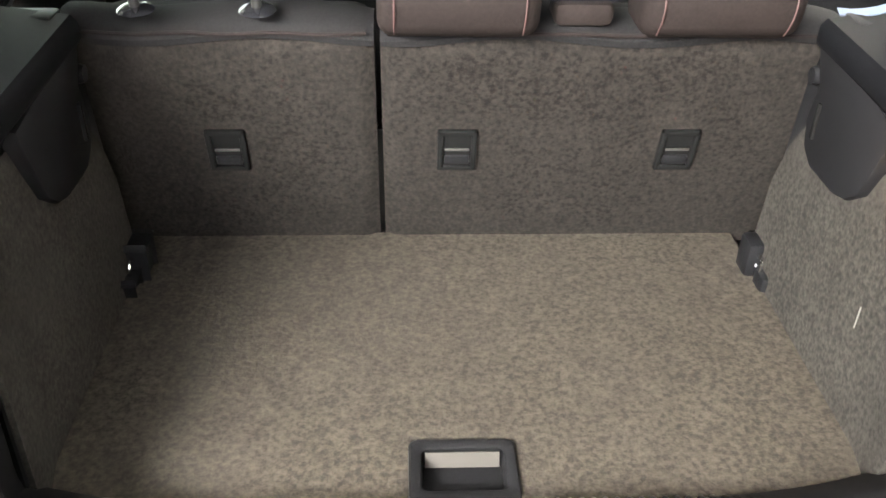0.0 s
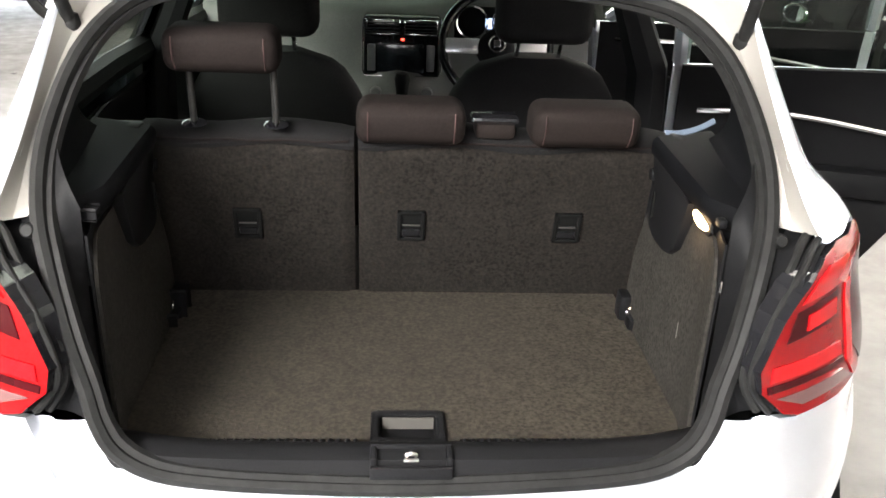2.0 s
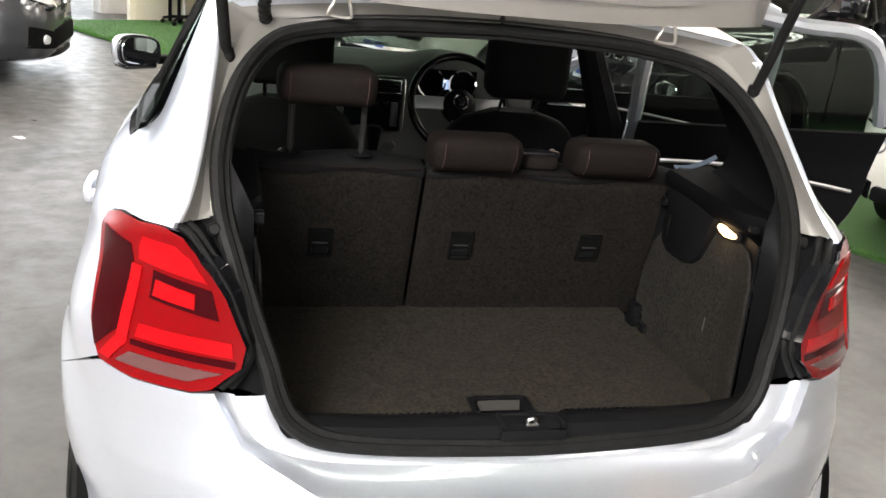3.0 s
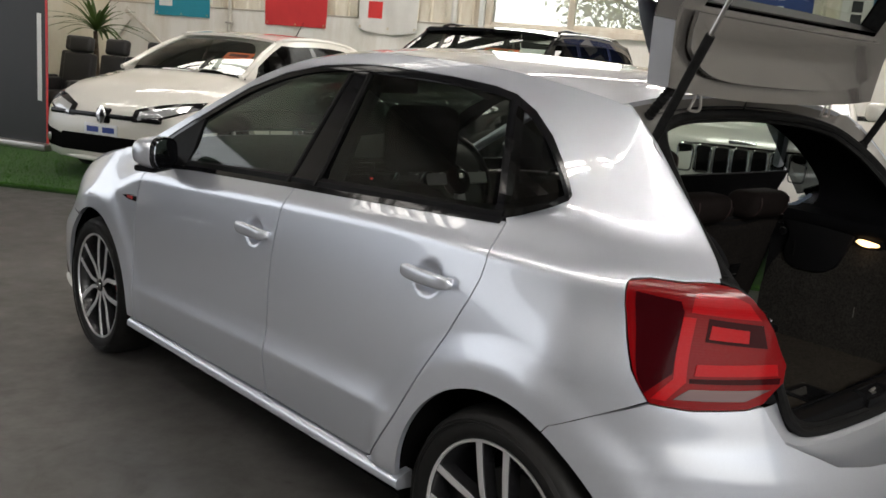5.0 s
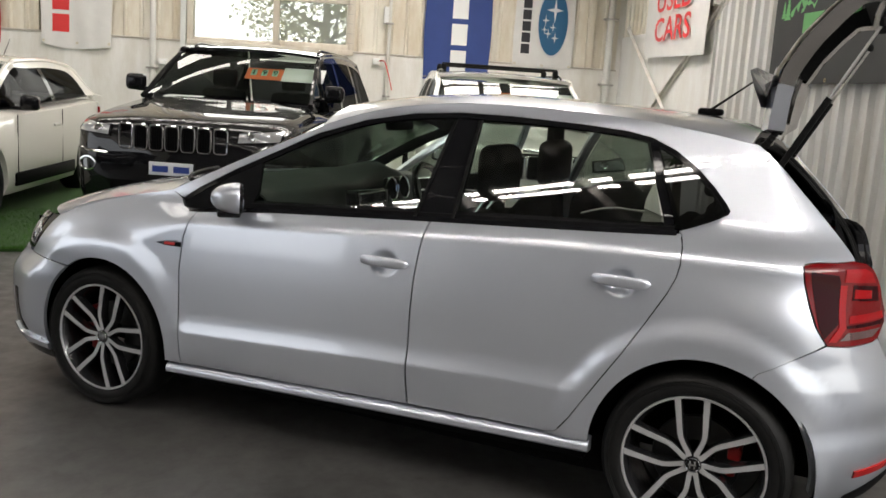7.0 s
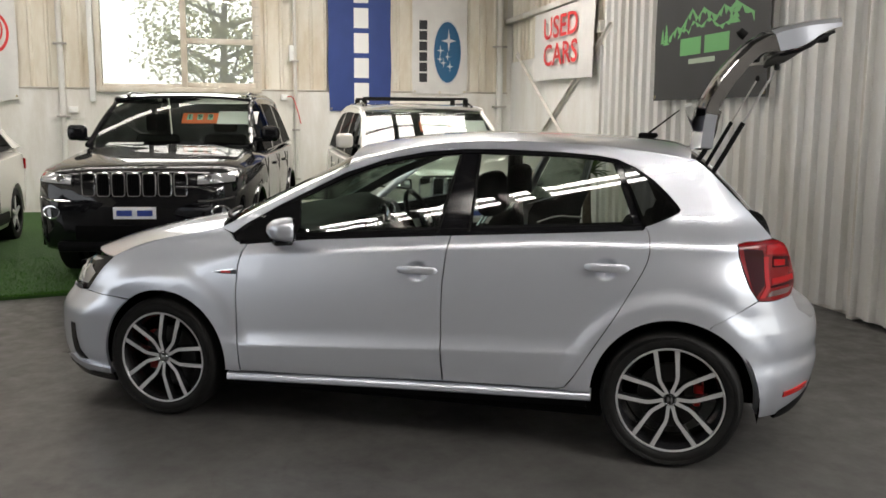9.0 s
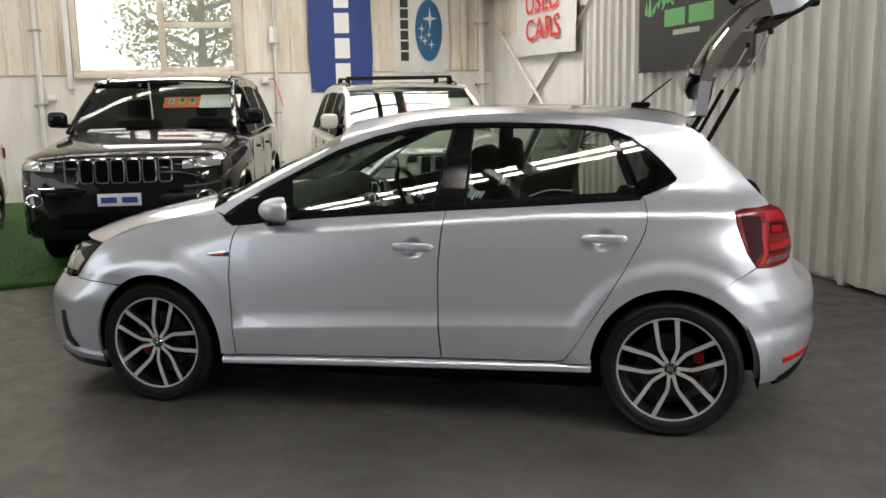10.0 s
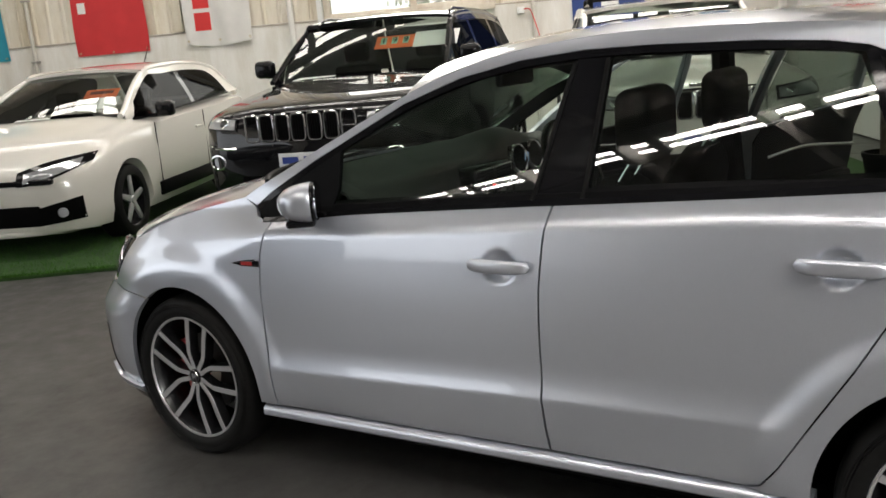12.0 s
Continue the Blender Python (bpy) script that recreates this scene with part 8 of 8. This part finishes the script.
def office_chair(m):
    c = thing("office_chair", "black mesh office chair with a pale seat on castors", "chair", m)
    for k in range(5):
        a = 2 * math.pi * k / 5 + 0.3
        x, y = 0.30 * math.cos(a), 0.30 * math.sin(a)
        leg = part("base_leg", tube(bmesh.new(), [(0, 0, 0.115), (0.6 * x, 0.6 * y, 0.10), (x, y, 0.075)], [0.026, 0.022, 0.016], 8), PLASTIC, c)
        part("castor", lathe(bmesh.new(), [(0.0, -0.02), (0.028, -0.02), (0.030, 0), (0.028, 0.02), (0.0, 0.02)], 14, pose(x, y, 0.030, 90, 0, math.degrees(a))), PLASTIC, leg)
    part("gas_column", tube(bmesh.new(), [(0, 0, 0.09), (0, 0, 0.26), (0, 0, 0.262), (0, 0, 0.42)], [0.030, 0.030, 0.017, 0.017], 12), GALV, c)
    part("seat_pan", boxes((-0.22, -0.22, 0.42, 0.22, 0.22, 0.45, 0.012)), PLASTIC, c)
    part("seat", boxes((-0.25, -0.25, 0.452, 0.25, 0.25, 0.52, 0.03), seg=3), WHITE_LAM, c, "pale seat cushion")
    part("back_upright", tube(bmesh.new(), spline([(0, -0.18, 0.44), (0, -0.29, 0.50), (0, -0.31, 0.70), (0, -0.28, 0.95)], 4), 0.02, 8), PLASTIC, c)
    ring = [(x, -0.27 - 0.04 * math.sin((z - 0.62) * 3.2), z) for x, z in dense([(-0.20, 0.62), (0.20, 0.62), (0.24, 0.95), (0.20, 1.14), (-0.20, 1.14), (-0.24, 0.95)], 0.05)]
    part("back_frame", tube(bmesh.new(), ring + ring[:1], 0.014, 6, False), PLASTIC, c)
    part("back_mesh", sheet(bmesh.new(), lambda i, j: ((i - 0.5) * 0.42, -0.27 - 0.04 * math.sin(0.52 * j * 3.2), 0.63 + 0.50 * j), 6, 8, 0.004), LEATHER, c)
    for sx in (-1, 1):
        arm = part("armrest_post", tube(bmesh.new(), [(sx * 0.24, 0.0, 0.44), (sx * 0.31, 0.0, 0.47), (sx * 0.31, 0.0, 0.66)], 0.016, 8), PLASTIC, c)
        part("armrest", boxes((sx * 0.31 - 0.035, -0.13, 0.66, sx * 0.31 + 0.035, 0.13, 0.69, 0.012)), PLASTIC, arm)
    return c


office_chair(at(2.78, 13.22, 200))


def cabinet(m, w, d, h):
    c = thing("sideboard", "white laminate sideboard on a dark metal frame", "cabinet", m)
    part("body", boxes((0, 0, 0.24, w, d, h - 0.022)), WHITE_LAM, c)
    part("top", boxes((-0.01, -0.012, h - 0.02, w + 0.01, d + 0.012, h, 0.003)), WHITE_LAM, c)
    n = 3
    for k in range(n):
        dk = part("door", boxes((0.006 + k * w / n, -0.018, 0.25, (k + 1) * w / n - 0.006, -0.002, h - 0.028, 0.003)), WHITE_LAM, c)
        part("door_knob", lathe(bmesh.new(), [(0.008, 0), (0.008, 0.015), (0.018, 0.018), (0.018, 0.026), (0.0, 0.028)], 12, pose((k + 0.86) * w / n, -0.018, h - 0.12, 90, 0, 0)), PLASTIC, dk, "black knob")
    for x in (0.02, w - 0.05):
        for y in (0.02, d - 0.05):
            part("leg", boxes((x, y, 0, x + 0.03, y + 0.03, 0.21, 0.003)), PLASTIC, c)
    part("base_frame", boxes((0.0, 0.0, 0.21, w, 0.03, 0.24), (0, d - 0.03, 0.21, w, d, 0.24), (0, 0.03, 0.21, 0.03, d - 0.03, 0.24), (w - 0.03, 0.03, 0.21, w, d - 0.03, 0.24)), PLASTIC, c)
    return c


cabinet(at(3.18, 12.84, 0), 0.78, 0.44, 0.84)
dk = thing("desk", "cream laminate desk with a front panel on dark legs", "desk", at(2.72, 13.30, 0))
part("desktop", boxes((0.0, 0.0, 0.715, 1.30, 0.42, 0.74, 0.003)), CREAM, dk)
part("front_panel", boxes((0.05, 0.02, 0.36, 1.25, 0.038, 0.714)), CREAM, dk)
for x in (0.03, 1.23):
    for y in (0.05, 0.34):
        part("leg", boxes((x, y, 0, x + 0.04, y + 0.04, 0.714, 0.003)), PLASTIC, dk)


def armchair(m, mat, label, high=1.15, group="", arms=True):
    c = thing("armchair", label, "armchair", m, group)
    part("seat", boxes((-0.27, -0.27, 0.24, 0.27, 0.30, 0.44, 0.05), seg=3), mat, c)
    part("backrest", moved(boxes((-0.27, -0.09, 0.0, 0.27, 0.06, high - 0.62, 0.045), seg=3), pose(0, -0.27, 0.42, 9, 0, 0)), mat, c)
    part("headrest", moved(boxes((-0.20, -0.08, 0.0, 0.20, 0.07, 0.24, 0.05), seg=3), pose(0, -0.37, high - 0.20, 9, 0, 0)), mat, c)
    if arms:
        for sx in (-1, 1):
            part("armrest", boxes((sx * 0.33 - 0.055, -0.28, 0.12, sx * 0.33 + 0.055, 0.28, 0.62, 0.04), seg=3), mat, c)
    for sx in (-0.22, 0.22):
        for sy in (-0.22, 0.24):
            part("leg", tube(bmesh.new(), [(sx, sy, 0), (sx * 0.92, sy * 0.92, 0.26)], [0.014, 0.02], 8), PLASTIC, c)
    return c


armchair(at(4.25, 12.62, 60), NAVY, "navy blue upholstered high-back armchair", 1.2)
armchair(at(4.95, 12.75, 50), BROWN, "brown leather armchair with a tall back", 1.28, arms=False)
for u, v in ((6.35, 12.35), (6.25, 11.62), (6.9, 13.0), (6.5, 11.0)):
    armchair(at(u, v, 88 + 6 * math.sin(u * 9)), LEATHER, "black leather armchair with a headrest", 1.22, "row of black armchairs")
tb = thing("side_table", "small pale timber side table on thin legs", "table", at(4.75, 12.05, 20))
WOOD = speckled("pale timber", (0.30, 0.20, 0.11), (0.42, 0.30, 0.18), 14, 0.5, 0.2, 0.001)
part("tabletop", lathe(bmesh.new(), [(0.0, 0.50), (0.235, 0.50), (0.24, 0.508), (0.24, 0.52), (0.23, 0.525), (0.0, 0.525)], 32), WOOD, tb)
for k in range(3):
    a = k * 2.094
    part("leg", tube(bmesh.new(), [(0.20 * math.cos(a), 0.20 * math.sin(a), 0), (0.12 * math.cos(a), 0.12 * math.sin(a), 0.50)], [0.011, 0.016], 8), WOOD, tb)


def palm(m, trunk, fronds, length, label, seed, droop=0.9):
    r = random.Random(seed)
    p = thing("potted_palm", label, "potted plant", m)
    pot = part("pot", lathe(bmesh.new(), [(0.0, 0.0), (0.13, 0.0), (0.175, 0.30), (0.185, 0.31), (0.185, 0.34), (0.165, 0.34), (0.16, 0.29), (0.0, 0.29)], 28), PLASTIC, p, "dark plastic pot")
    part("soil", lathe(bmesh.new(), [(0.0, 0.302), (0.08, 0.305), (0.16, 0.295)], 20), BARK, pot)
    part("trunk", tube(bmesh.new(), spline([(0, 0, 0.28), (0.02, 0.01, 0.28 + trunk * 0.5), (0.0, 0.02, 0.30 + trunk)], 6), [0.055 - 0.0018 * k for k in range(13)], 10), BARK, p, "brown fibrous trunk")
    for k in range(fronds):
        a = k * 2.399 + r.random() * 0.4
        up = 0.25 + 1.05 * r.random()
        L = length * (0.75 + 0.45 * r.random())
        pts = []
        for i in range(8):
            f = i / 7
            rad = L * (f * math.cos(up) + 0.15 * f * f)
            z = 0.30 + trunk + L * (f * math.sin(up) - droop * 0.55 * f * f * math.cos(up))
            pts.append((rad * math.cos(a), rad * math.sin(a), z))
        bm = bmesh.new()
        side = Vector((-math.sin(a), math.cos(a), 0))
        rows = []
        for i, q in enumerate(pts):
            w = 0.030 * math.sin(math.pi * min(1, 0.12 + i / 7 * 0.88)) + 0.002
            q = Vector(q)
            rows.append((bm.verts.new(q - side * w + Vector((0, 0, 0.006))), bm.verts.new(q), bm.verts.new(q + side * w + Vector((0, 0, 0.006)))))
        for x, y in zip(rows, rows[1:]):
            bm.faces.new((x[0], x[1], y[1], y[0]))
            bm.faces.new((x[1], x[2], y[2], y[1]))
        part("leaf", bm, LEAF_DARK, p)
    return p


palm(at(7.6, 12.85), 1.05, 44, 0.75, "tall green palm with a brown trunk in a pot", 3, 1.1)
palm(at(2.62, 1.02), 0.62, 34, 0.30, "small green palm in a dark pot", 4)
palm(at(5.6, 13.2), 0.9, 50, 0.7, "drooping green palm in a dark pot", 6, 1.5)

# roll-up stand
st = thing("rollup_stand", "black roll-up display stand with a red edge", "display stand", at(3.45, 9.80, 0))
part("base", boxes((-0.10, 0.0, 0.0, 0.10, 0.86, 0.08, 0.015)), GALV, st)
part("screen", boxes((-0.004, 0.03, 0.08, 0.0, 0.83, 2.0)), CLOTH_BLACK, st)
for y in (0.03, 0.80):
    part("red_border", boxes((-0.0075, y, 0.08, -0.0042, y + 0.03, 2.0)), INK_RED, st, "red printed border")
part("lettering_bar", boxes((-0.0075, 0.12, 0.55, -0.0042, 0.18, 1.5)), INK_WHITE, st, "pale print")
part("top_rail", boxes((-0.012, 0.02, 2.0, 0.012, 0.84, 2.025, 0.004)), GALV, st)
part("pole", tube(bmesh.new(), [(0.03, 0.43, 0.06), (0.02, 0.43, 2.0)], 0.008, 8), GALV, st)

# bits lying on the floor
rnd = random.Random(21)
for k in range(12):
    u, v = -4.2 + 7 * rnd.random(), 4.2 + 6.5 * rnd.random()
    s = 0.012 + 0.02 * rnd.random()
    bm = bmesh.new()
    box(bm, -s, -s * 0.6, 0.0, s, s * 0.6, 0.003)
    for q in bm.verts:
        q.co += Vector((rnd.gauss(0, s * 0.2), rnd.gauss(0, s * 0.2), 0))
    solo("floor_scrap", bm, rnd.choice((PAPER, BARK, LEATHER)), "small scrap of litter on the concrete floor", "litter", HALL @ pose(u, v, 0.0005, 0, 0, rnd.random() * 360), "scraps on the floor")
